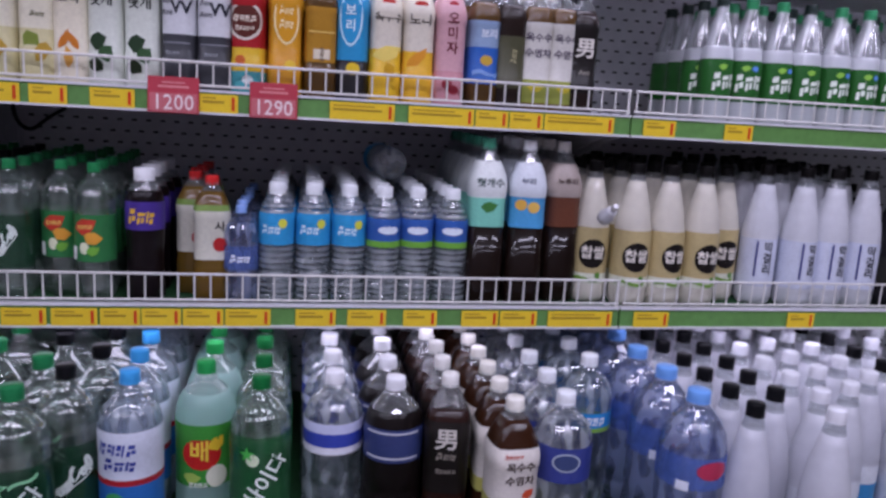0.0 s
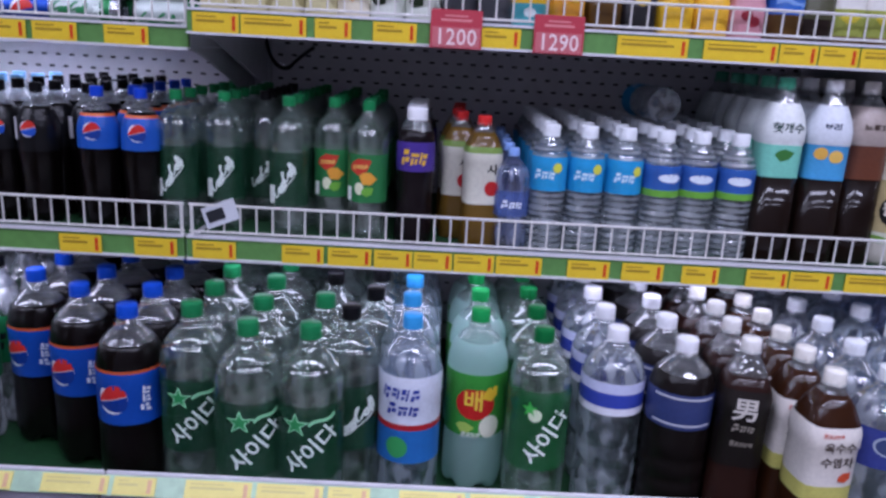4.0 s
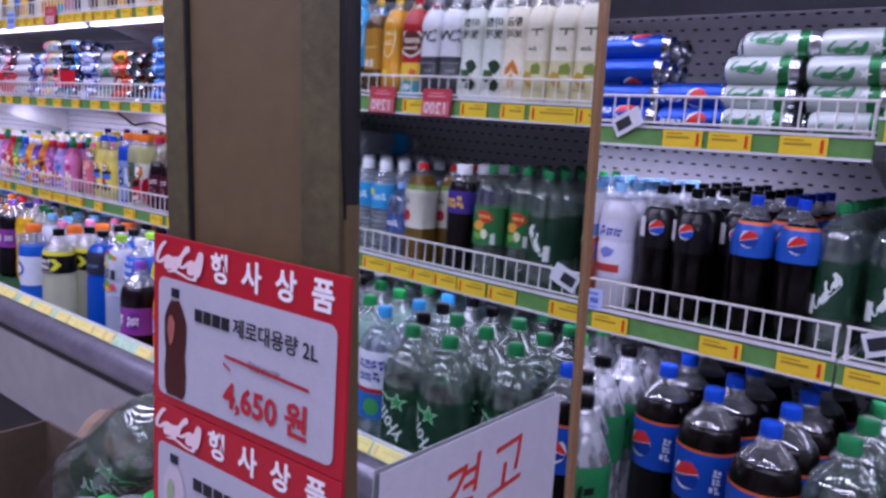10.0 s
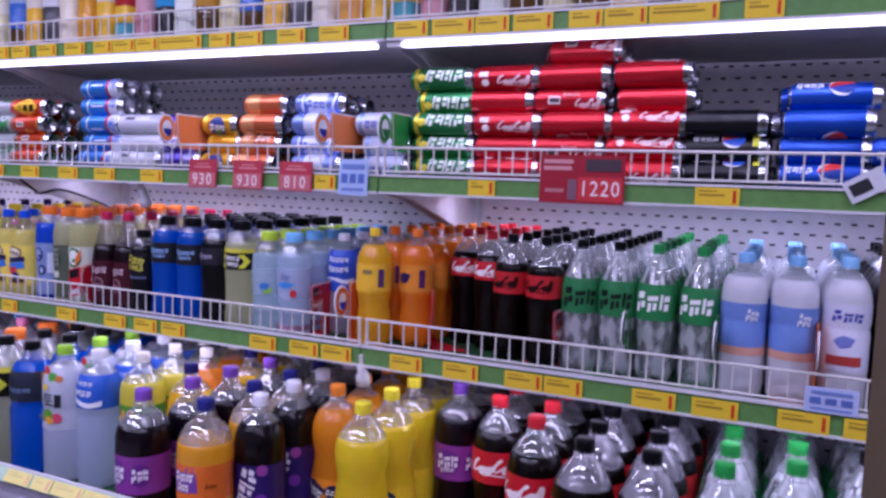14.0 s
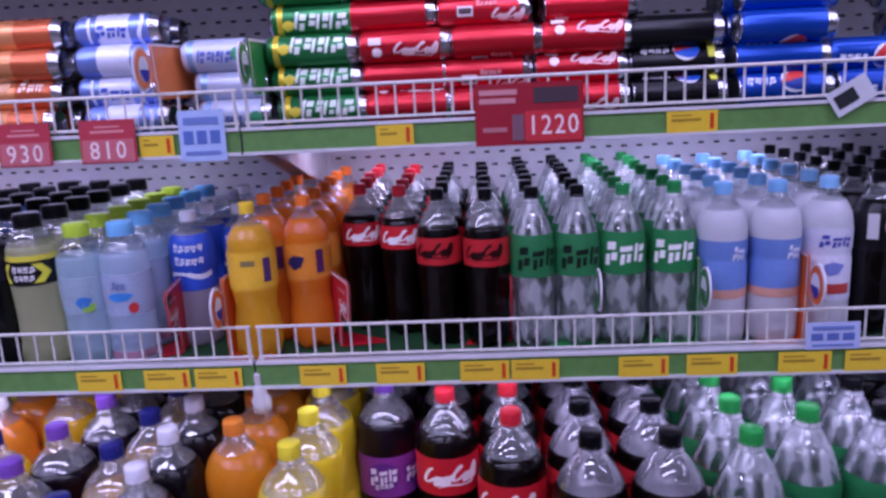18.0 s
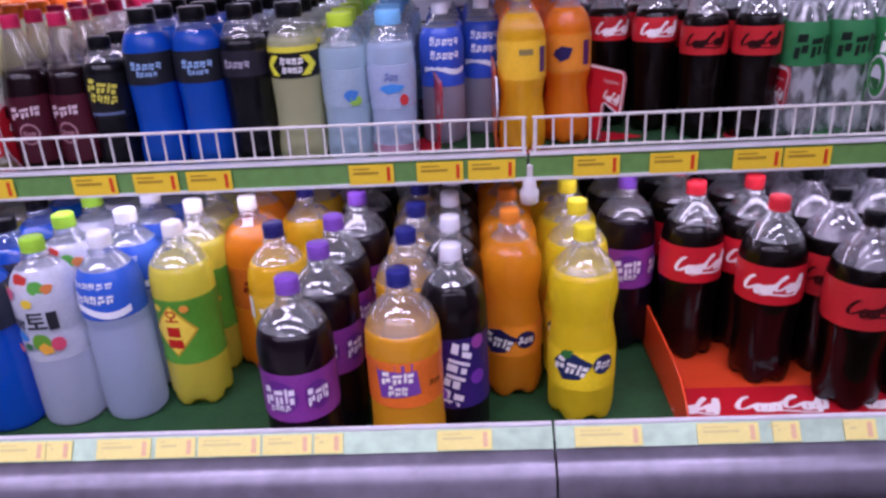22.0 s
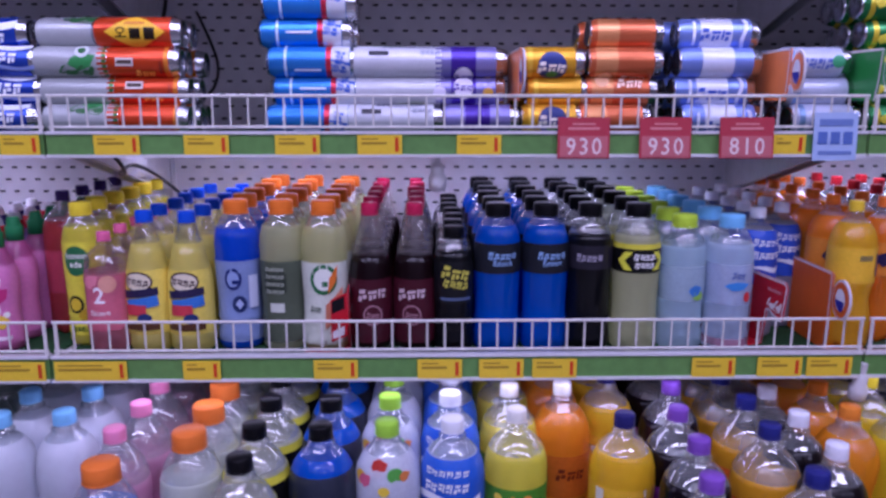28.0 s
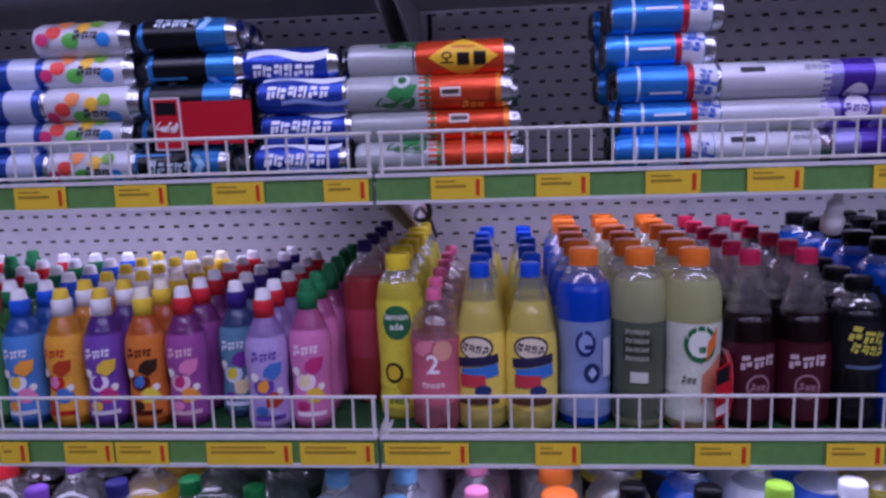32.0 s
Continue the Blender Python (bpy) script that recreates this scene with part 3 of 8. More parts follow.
kind("blue_soda", "sparkling_water_bottle", "pet", 0.299, 0.046, "3f9fe0", None, 0, [(0.280, 0.454, "2c6cb4"), (0.454, 0.485, "b3262e"), (0.485, 0.730, "dfe4f2")], [("disc", 0.362, -10, 0.034, 0.034, "3fa25a", 0), ("letters", 0.648, -5, 0.06, 0.022, "39479c", 0), ("letters", 0.566, 0, 0.05, 0.02, "2d3b94", 0)], glass="cfe0ee", label="large sparkling drink bottle with white and blue label")
kind("pear", "fruit_soda_bottle", "pet", BIG, 0.047, "1f9a4e", "b8d8cf", 0.84, [(0.340, 0.690, "3f9a3a")], [("disc", 0.526, -5, 0.062, 0.052, "c62a25", 0), ("leaf", 0.585, 24, 0.030, 0.022, "e8c22f", 30), ("=배", 0.539, -8, 0.03, 0.036, "f0cf45", 0), ("disc", 0.400, 24, 0.034, 0.038, "e9ead2", 0), ("leaf", 0.392, -22, 0.030, 0.018, "a8c85a", -10), ("letters", 0.355, -10, 0.03, 0.010, "eef2e6", 0)], glass="cfe2da", label="large pear soda bottle with green label and red patch")
kind("greensoda", "soda_bottle", "pet", BIG, 0.046, "0f6a34", None, 0, [(0.300, 0.720, "~1c7038")], [("=사이다", 0.48, 6, 0.09, 0.034, "f1f4ef", 55), ("disc", 0.60, -20, 0.020, 0.020, "d8e6c2", 0), ("star", 0.632, -30, 0.024, 0.024, "49b44e", 0)], glass="c1ddcd", label="large green cider bottle with diagonal white lettering", solid=0.16)
kind("wide_band", "water_bottle", "tub", BIG, 0.047, "eeeef2", None, 0, [(0.585, 0.625, "e9e9f4"), (0.625, 0.70, "3b4bab"), (0.70, 0.755, "c9cdea")], [], glass="d6e2ea", label="large clear water bottle with blue and white band")
kind("navy_band", "coffee_bottle", "tub", BIG, 0.047, "eeeef2", "15100f", 0.84, [(0.580, 0.760, "35406f")], [("rect", 0.604, 0, 0.09, 0.003, "c9cbd6", 0), ("rect", 0.742, 0, 0.09, 0.003, "c9cbd6", 0)], label="large dark tea bottle with navy blue band")
kind("man_tea", "tea_bottle", "square", 0.304, 0.036, "ece9e4", "2a1712", 0.84, [(0.400, 0.780, "1d1816")], [("=男", 0.685, 0, 0.04, 0.036, "cfc9c0", 0), ("letters", 0.600, 0, 0.03, 0.012, "8d857a", 0), ("letters", 0.520, 0, 0.03, 0.008, "8d857a", 0)], label="large black tea bottle with black label and white cap")
kind("corn_tea", "tea_bottle", "square", BIG, 0.037, "eeeae0", "4a2a17", 0.90, [(0.400, 0.480, "c9c46a"), (0.480, 0.770, "e6dfd6")], [("letters", 0.735, -14, 0.026, 0.007, "c8482f", 0), ("=옥수수", 0.675, 2, 0.03, 0.0155, "3b2b25", 0), ("=수염차", 0.600, 2, 0.03, 0.0155, "3b2b25", 0), ("leaf", 0.53, 22, 0.02, 0.014, "c8502f", 30)], label="large corn silk tea bottle with cream label")
kind("navy_oval", "water_bottle", "tub", BIG, 0.046, "e9ecf0", None, 0, [(0.555, 0.745, "343f86")], [("disc", 0.670, -10, 0.045, 0.030, "a9b4c4", 0), ("disc", 0.670, -10, 0.039, 0.025, "39466f", 0)], glass="d9e4ec", label="large clear water bottle with navy label and oval mark")
kind("blue_water", "water_bottle", "tub", BIG, 0.046, "eef0f4", None, 0, [(0.588, 0.680, "2f8fcf"), (0.560, 0.588, "7fb04a")], [("letters", 0.634, 0, 0.05, 0.018, "f2f4f8", 0)], glass="cfe0ea", label="large spring water bottle with sky blue label")
kind("big_blue", "water_bottle", "jug", 0.30, 0.052, "6fa3e6", None, 0, [(0.520, 0.690, "~4f6fc0")], [("disc", 0.627, 10, 0.055, 0.030, "b33350", 0), ("rect", 0.538, -40, 0.02, 0.016, "dfe3ee", 0)], glass="a9c0ee", label="large pale blue water bottle with red patch", solid=0.2)
kind("rice_k", "rice_wine_bottle", "taper", 0.285, 0.037, "101013", "dcdde6", 0.86, [(0.12, 0.36, "d5d7e2")], [("letters", 0.26, 0, 0.04, 0.03, "26262c", 0)], label="milky white rice wine bottle with black cap")
kind("rice_w", "rice_wine_bottle", "taper", 0.285, 0.038, "e4e4ea", "dfe0e8", 0.86, [(0.10, 0.30, "3f8bbf"), (0.30, 0.42, "e2e4ea")], [], label="milky white rice wine bottle with white cap")
kind("pink_big", "fruit_drink_bottle", "round", 0.285, 0.042, "f08fb6", "d9a6bd", 0.74, [(0.20, 0.55, "dd9fbf")], [("letters", 0.42, 0, 0.05, 0.02, "f4eef2", 0)], label="pink fruit drink bottle with pink cap")
kind("sporta_big", "sports_drink_bottle", "sport", 0.285, 0.043, "ea7a2d", "d6e0d2", 0.78, [(0.34, 0.66, "dfe6e2")], [("disc", 0.52, 0, 0.045, 0.045, "2f7a4a", 0), ("disc", 0.52, 0, 0.028, 0.028, "e8efe8", 0)], label="large pale sports drink bottle with orange cap")
kind("sporta_blue", "sports_drink_bottle", "sport", 0.285, 0.043, "ea7a2d", "2f7fe6", 0.78, [(0.34, 0.66, "d8e0ee")], [("disc", 0.52, 0, 0.045, 0.045, "2a4ea0", 0), ("disc", 0.52, 0, 0.028, 0.028, "e8ecf4", 0)], label="large blue sports drink bottle with orange cap")
kind("sportb_black", "sports_drink_bottle", "round", BIG, 0.046, "0e0e11", "e2e8c6", 0.80, [(0.560, 0.745, "111113"), (0.745, 0.785, "d8d23c")], [("arrow", 0.655, 46, 0.036, 0.034, "dfe03c", 0), ("arrow", 0.655, -46, 0.036, 0.034, "dfe03c", 180), ("letters", 0.690, 0, 0.050, 0.015, "f0f0f0", 0), ("letters", 0.630, 0, 0.044, 0.015, "f0f0f0", 0), ("rect", 0.580, 0, 0.07, 0.005, "8a8a84", 0)], label="pale sports drink bottle with black label and yellow arrows")
kind("sportb_blue", "sports_drink_bottle", "round", BIG, 0.046, "0e0e11", "0a68d8", 0.86, [(0.570, 0.795, "2b3140")], [("letters", 0.66, 0, 0.06, 0.012, "6f86a8", 0)], glass="4a90d8", label="blue sports drink bottle with dark label and black cap", solid=0.4)
kind("berrywater", "water_drink_bottle", "round", BIG, 0.045, "9ad43a", "dde8fc", 0.84, [(0.400, 0.860, "~e3e7ef")], [("=토", 0.612, 12, 0.03, 0.034, "2a2a30", 0), ("rect", 0.617, 40, 0.014, 0.028, "2a2a30", 0), ("letters", 0.612, -26, 0.03, 0.020, "2a2a30", 0), ("leaf", 0.82, -4, 0.024, 0.030, "d8473c", 0), ("disc", 0.79, 26, 0.022, 0.022, "58b04a", 0), ("leaf", 0.78, 44, 0.018, 0.016, "e58a4a", 0), ("leaf", 0.76, -30, 0.024, 0.020, "e06a8a", 20), ("leaf", 0.77, -40, 0.022, 0.022, "e8b83a", 0), ("disc", 0.72, 6, 0.016, 0.014, "e8c83a", 0), ("leaf", 0.535, -22, 0.018, 0.022, "2f86d2", 80), ("disc", 0.510, 14, 0.026, 0.028, "5f9a2f", 0), ("leaf", 0.475, 20, 0.018, 0.022, "e8a83a", 70), ("disc", 0.495, 40, 0.020, 0.022, "d8506a", 0), ("disc", 0.470, -32, 0.018, 0.014, "d86a5a", 0), ("disc", 0.49, -8, 0.012, 0.012, "2f6a4a", 0)], label="white water drink bottle with coloured fruit print and lime cap")
kind("ion", "ion_drink_bottle", "round", BIG, 0.045, "eef0f6", "ccd9fb", 0.84, [(0.595, 0.835, "2f62c8")], [("letters", 0.775, 0, 0.068, 0.016, "f2f4fa", 0), ("letters", 0.712, 0, 0.068, 0.016, "f2f4fa", 0), ("wave", 0.640, 0, 0.11, 0.022, "eef1f8", 0)], label="large cloudy ion drink bottle with blue shoulder label")
kind("yeldia", "fruit_soda_bottle", "pet", BIG, 0.046, "f2f0e6", "f0e050", 0.80, [(0.280, 0.640, "4f9a2f")], [("diamond", 0.470, 0, 0.074, 0.086, "caa02a", 0), ("diamond", 0.470, 0, 0.066, 0.077, "f2d648", 0), ("=오", 0.545, 0, 0, 0.024, "c22a1f", 0), ("rect", 0.466, 0, 0.020, 0.016, "c22a1f", 0), ("rect", 0.400, 0, 0.024, 0.014, "c22a1f", 0), ("disc", 0.595, -26, 0.014, 0.012, "f2d648", 0), ("disc", 0.595, 26, 0.014, 0.012, "e89a3a", 0)], label="large yellow soda bottle with green label and yellow diamond", solid=0.34)
kind("amber", "fruit_soda_bottle", "pet", BIG, 0.046, "f2f0e6", "fc9a14", 0.86, [(0.400, 0.640, "d9701a")], [("letters", 0.537, 0, 0.05, 0.02, "7a2a14", 0)], label="large amber soda bottle with orange label and white cap")
kind("sun_y", "fruit_soda_bottle", "pet", BIG, 0.046, "2c2a66", "ffc814", 0.82, [(0.500, 0.670, "f4c024")], [("rect", 0.585, 10, 0.056, 0.032, "efe8d6", 20), ("letters", 0.585, 10, 0.050, 0.024, "2a1812", 20), ("rect", 0.60, -50, 0.014, 0.034, "e8e2d0", 0)], label="large yellow soda bottle with yellow label and navy cap", solid=0.34)
kind("grape", "fruit_soda_bottle", "pet", BIG, 0.047, "8353b4", "0f060f", 0.80, [(0.400, 0.630, "8f3f9a")], [("disc", 0.520, -12, 0.050, 0.046, "6a2f86", 0), ("letters", 0.530, -12, 0.046, 0.028, "efe6f2", 10), ("letters", 0.470, -12, 0.03, 0.010, "efe6f2", 10), ("disc", 0.520, 48, 0.034, 0.040, "6a2f86", 0), ("letters", 0.525, 48, 0.030, 0.024, "efe6f2", 10)], label="large dark grape soda bottle with purple label and purple cap", solid=0.34)
kind("sun_o", "fruit_soda_bottle", "pet", BIG, 0.047, "2b2f78", "ffb81c", 0.76, [(0.430, 0.650, "f27826")], [("rect", 0.560, -20, 0.052, 0.044, "7a4aa0", 6), ("letters", 0.580, -20, 0.044, 0.018, "f4efe6", 6), ("letters", 0.520, -20, 0.026, 0.016, "f4efe6", 6), ("letters", 0.53, 40, 0.02, 0.008, "7a3a12", 0)], label="large orange soda bottle with orange label and navy cap", solid=0.34)
kind("violetpop", "fruit_soda_bottle", "pet", BIG, 0.045, "e9e9f4", "0d070c", 0.84, [(0.250, 0.610, "35206a")], [("letters", 0.435, 0, 0.098, 0.036, "efeaf4", 78), ("disc", 0.58, 42, 0.020, 0.020, "a04aa0", 0), ("disc", 0.40, 40, 0.022, 0.022, "7a3aa8", 0), ("disc", 0.56, -42, 0.018, 0.018, "a04aa0", 0), ("disc", 0.36, -38, 0.022, 0.022, "5a2f9a", 0), ("disc", 0.33, -24, 0.018, 0.018, "8a4ab4", 0), ("leaf", 0.50, -46, 0.016, 0.030, "3a6a4a", 0)], label="large dark grape soda bottle with deep violet label", solid=0.34)
kind("fruitpop_o", "fruit_soda_bottle", "waist", BIG, 0.046, "ee8a2c", "ffa512", 0.86, [(0.260, 0.430, "f2921e")], [("leaf", 0.345, -20, 0.056, 0.044, "2b2350", -10), ("letters", 0.350, -20, 0.048, 0.022, "f6f4ec", -10), ("disc", 0.355, 32, 0.032, 0.028, "2b2350", 0), ("letters", 0.355, 32, 0.026, 0.012, "f6f4ec", 0)], label="large orange waisted soda bottle with orange cap", solid=0.34)
kind("fruitpop_y", "fruit_soda_bottle", "waist", BIG, 0.047, "f2e22c", "ffe010", 0.80, [(0.210, 0.420, "fbdc18")], [("leaf", 0.335, -20, 0.058, 0.046, "23305c", -10), ("letters", 0.340, -20, 0.050, 0.024, "f6f4ec", -10), ("leaf", 0.405, -28, 0.022, 0.014, "2f7a3a", 20), ("disc", 0.350, 34, 0.032, 0.030, "23305c", 0), ("letters", 0.350, 34, 0.026, 0.014, "f6f4ec", 0)], label="large yellow waisted soda bottle with yellow cap", solid=0.34)
kind("redcola", "cola_bottle", "cola", BIG, 0.047, "d8323a", "0a0404", 0.80, [(0.490, 0.690, "c8222a")], [("script", 0.590, 0, 0.085, 0.034, "f4efee", 5)], label="large cola bottle with red label and red cap", solid=0.34)
kind("redcola_zero", "cola_bottle", "cola", BIG, 0.048, "0d0d10", "080303", 0.765, [(0.470, 0.690, "c42c2e")], [("script", 0.580, 0, 0.085, 0.032, "3a0d0d", 5), ("rect", 0.547, 40, 0.018, 0.03, "d8d0d0", 0)], label="large sugar-free cola bottle with red label and black cap", glass="e6e6f2", solid=0.42)
kind("milky", "ion_drink_bottle", "round", 0.285, 0.044, "7fc2ec", "e4e9f4", 0.86, [(0.20, 0.44, "6c7fc4")], [("letters", 0.33, 0, 0.05, 0.02, "e4e8f2", 0)], label="large cloudy white drink bottle with light blue cap")
# small bottles of the middle shelf
S = 0.228
kind("s_cider", "soda_bottle", "pet", S, 0.032, "1f7d49", None, 0, [(0.240, 0.620, "~174d31")], [("script", 0.420, 5, 0.060, 0.022, "dfe8e0", 60), ("rect", 0.320, -35, 0.012, 0.03, "e6ebe6", 0)], glass="b8d4c5", label="small green cider bottle with white lettering", solid=0.16)
kind("s_cider_k", "soda_bottle", "pet", S, 0.032, "101013", None, 0, [(0.20, 0.58, "~2c5a3f")], [("script", 0.38, 5, 0.05, 0.02, "dfe6df", 50)], glass="a9c2b5", label="small cider bottle with dark label and black cap", solid=0.16)
kind("s_pear", "soda_bottle", "pet", S, 0.032, "1f7d49", None, 0, [(0.300, 0.640, "2f7a44")], [("leaf", 0.555, -8, 0.040, 0.026, "c8412f", 12), ("letters", 0.555, -8, 0.026, 0.008, "f0cf6a", 5), ("leaf", 0.47, 14, 0.030, 0.022, "e2a03a", -20), ("disc", 0.40, -10, 0.016, 0.020, "dfe3c2", 0), ("leaf", 0.38, 14, 0.022, 0.016, "6fae3e", 10), ("rect", 0.36, -42, 0.010, 0.022, "e6ebe6", 0)], glass="c3dccd", label="small green soda bottle with red and green label", solid=0.16)
kind("s_coffee", "grape_drink_bottle", "sport", 0.222, 0.031, "efeff2", "140d10", 0.84, [(0.550, 0.760, "4a348c")], [("letters", 0.655, 0, 0.045, 0.026, "e2b23a", 0)], label="small dark grape drink bottle with violet and gold band")
kind("s_apple", "fruit_drink_bottle", "square", 0.215, 0.030, "cf2f2c", "8a6a2a", 0.88, [(0.350, 0.734, "d9d6c6"), (0.734, 0.780, "7d9a4a")], [("disc", 0.473, 22, 0.022, 0.024, "b22a2a", 0), ("=사", 0.611, 22, 0.02, 0.018, "33302c", 0)], label="small apple juice bottle with white label and red cap")
kind("s_bluewater", "water_bottle", "pet", 0.168, 0.029, "8fb0ec", None, 0, [(0.36, 0.60, "~5a74bc")], [("letters", 0.48, 0, 0.036, 0.014, "eef1fa", 0)], glass="9fb4e6", label="small blue water bottle", solid=0.25)
kind("s_water_b", "water_bottle", "ribbed", 0.208, 0.030, "eef1f4", None, 0, [(0.500, 0.760, "2f9ad2")], [("letters", 0.630, -5, 0.035, 0.016, "cfeaf6", 0), ("disc", 0.680, 32, 0.016, 0.016, "d9d84a", 0)], glass="dbe6ec", label="small spring water bottle with sky blue label and white cap")
kind("s_water_g", "water_bottle", "ribbed", 0.208, 0.030, "eef1f4", None, 0, [(0.500, 0.553, "6fae3e"), (0.553, 0.740, "3560ac")], [("disc", 0.647, 0, 0.04, 0.014, "dfe8f4", 0)], glass="dbe6ec", label="small spring water bottle with blue and green label")
kind("s_tea_g", "tea_bottle", "square", 0.30, 0.034, "4aa080", "1a100c", 0.48, [(0.480, 0.653, "7ccab4"), (0.653, 0.870, "dfe4e2")], [("=헛개수", 0.740, 0, 0.03, 0.017, "2f4a44", 0), ("leaf", 0.599, 0, 0.03, 0.02, "3f7a3a", 0)], label="tall dark tea bottle with mint green label")
kind("s_tea_w", "tea_bottle", "square", 0.30, 0.034, "efeff2", "1a100c", 0.48, [(0.480, 0.664, "4fa3d8"), (0.664, 0.870, "d5dbe2")], [("=보리", 0.755, 0, 0.03, 0.014, "2f3a5a", 0), ("disc", 0.618, -18, 0.02, 0.02, "d9a94a", 0), ("disc", 0.606, 18, 0.02, 0.02, "e2b85a", 0)], label="tall dark barley tea bottle with blue and white label")
kind("s_tea_b", "tea_bottle", "square", 0.30, 0.034, "efeae4", "1a100c", 0.48, [(0.480, 0.664, "6a3d2a"), (0.664, 0.870, "a79a92")], [("=누룽지", 0.755, 0, 0.03, 0.014, "3a2a24", 0)], label="tall dark scorched rice tea bottle with brown label")
kind("s_rice_g", "rice_wine_bottle", "taper", 0.268, 0.036, "100e0e", "f8f2e2", 0.88, [(0.140, 0.213, "d9dcc8"), (0.213, 0.540, "b8a777")], [("disc", 0.355, 5, 0.056, 0.056, "1a1514", 0), ("=찹쌀", 0.358, 5, 0.03, 0.026, "e9e2d6", 0), ("disc", 0.20, 24, 0.012, 0.012, "5a8a3a", 0), ("wave", 0.17, -10, 0.06, 0.012, "6f9a3a", 0)], label="cream rice wine bottle with gold label and black cap")
kind("s_rice_w", "rice_wine_bottle", "taper", 0.276, 0.035, "100e0e", "f4f5fb", 0.86, [(0.14, 0.48, "cdd2e2")], [("=막", 0.42, 5, 0.03, 0.022, "22222a", 0), ("=걸", 0.34, 5, 0.03, 0.022, "22222a", 0), ("=리", 0.26, 5, 0.03, 0.022, "22222a", 0), ("rect", 0.34, -30, 0.004, 0.07, "3a3f7a", 0)], label="white rice wine bottle with dark lettering and black cap")
kind("s_dark", "rice_wine_bottle", "taper", 0.23, 0.034, "100e0e", "17161a", 0.86, [(0.2, 0.45, "22221f")], [("disc", 0.33, 0, 0.04, 0.04, "8a8a5a", 0)], label="dark bottle with dark label")
kind("s_bcola_k", "cola_bottle", "cola", S, 0.032, "0d0d10", "070404", 0.84, [(0.530, 0.820, "0e0e11")], [("disc", 0.687, 12, 0.026, 0.026, "e4e4ea", 0), ("half_up", 0.690, 12, 0.026, 0.022, "cf3a30", 15), ("half_down", 0.685, 12, 0.026, 0.022, "2a55b8", 15), ("rect", 0.687, -35, 0.014, 0.035, "cfcfd2", 0)], label="small black cola bottle with round mark and black cap")
kind("s_bcola_b", "cola_bottle", "cola", S, 0.032, "2449c8", "070404", 0.84, [(0.580, 0.800, "2558b4"), (0.800, 0.820, "d8632e")], [("disc", 0.700, 0, 0.028, 0.028, "e6e6ee", 0), ("half_up", 0.702, 0, 0.028, 0.024, "d2352f", 15), ("half_down", 0.698, 0, 0.028, 0.024, "23408f", 15)], label="small cola bottle with blue label and blue cap")
kind("s_milkc", "milk_soda_bottle", "round", 0.226, 0.033, "8cc4ee", "eef0f8", 0.86, [(0.260, 0.700, "d8daea")], [("letters", 0.627, 5, 0.045, 0.018, "4a50a8", 0), ("leaf", 0.456, 0, 0.03, 0.02, "7a86c8", 0), ("rect", 0.333, 0, 0.05, 0.014, "b8443e", 0)], label="small milky soda bottle with pale label and light blue cap")
kind("s_milkb", "milk_soda_bottle", "round", 0.224, 0.034, "7fb8e6", "eef0f8", 0.84, [(0.357, 0.660, "6f8fd0"), (0.300, 0.357, "d8a08a")], [("letters", 0.584, 30, 0.02, 0.02, "e6e9f4", 0)], label="small milky soda bottle with blue label and light blue cap")
kind("s_lime_k", "soda_bottle", "cone", S, 0.032, "0d0d10", None, 0, [(0.460, 0.720, "257a47")], [("letters", 0.590, 0, 0.062, 0.034, "14221a", 5)], glass="e2e9ee", label="small clear soda bottle with green label and black cap", solid=0.56)
kind("s_lime_g", "soda_bottle", "cone", S, 0.032, "1f8a48", None, 0, [(0.460, 0.720, "1f7e45")], [("letters", 0.601, 0, 0.062, 0.034, "f4f6f2", 5)], glass="dfeaea", label="small clear soda bottle with green label and green cap", solid=0.56)
kind("s_redcola", "cola_bottle", "cola", S, 0.0325, "d8363e", "0a0404", 0.80, [(0.600, 0.750, "c8262c")], [("script", 0.675, 0, 0.056, 0.024, "f4efee", 5)], label="small cola bottle with red label and red cap", solid=0.34)
kind("s_redcola0", "cola_bottle", "cola", S, 0.0325, "0d0d10", "080303", 0.78, [(0.540, 0.710, "c22a2c")], [("script", 0.625, 0, 0.056, 0.024, "2a0a0a", 5)], label="small sugar-free cola bottle with red label and black cap", solid=0.34)
kind("s_pop_y", "fruit_soda_bottle", "waist_small", 0.226, 0.0335, "efc92e", "ffc41a", 0.86, [(0.470, 0.705, "efbc2a")], [("rect", 0.590, 40, 0.012, 0.034, "5a3a6a", 0), ("rect", 0.640, -5, 0.02, 0.008, "8a7a4a", 0)], label="small yellow waisted soda bottle with yellow cap")
kind("s_pop_o", "fruit_soda_bottle", "waist_small", 0.226, 0.0335, "ea7a28", "ff9412", 0.86, [(0.470, 0.705, "e08a26")], [("rect", 0.590, 40, 0.012, 0.034, "5a2a5a", 0), ("leaf", 0.590, -20, 0.03, 0.022, "2b2350", 8)], label="small orange waisted soda bottle with orange cap")
kind("s_ion", "ion_drink_bottle", "round", 0.205, 0.033, "e6e9f4", "c6cbdd", 0.84, [(0.430, 0.840, "2f55c0")], [("letters", 0.75, 0, 0.046, 0.013, "eef1fa", 0), ("letters", 0.655, 0, 0.046, 0.013, "eef1fa", 0), ("wave", 0.55, 0, 0.07, 0.016, "dfe6f4", 0)], label="small ion drink bottle with blue shoulder label")
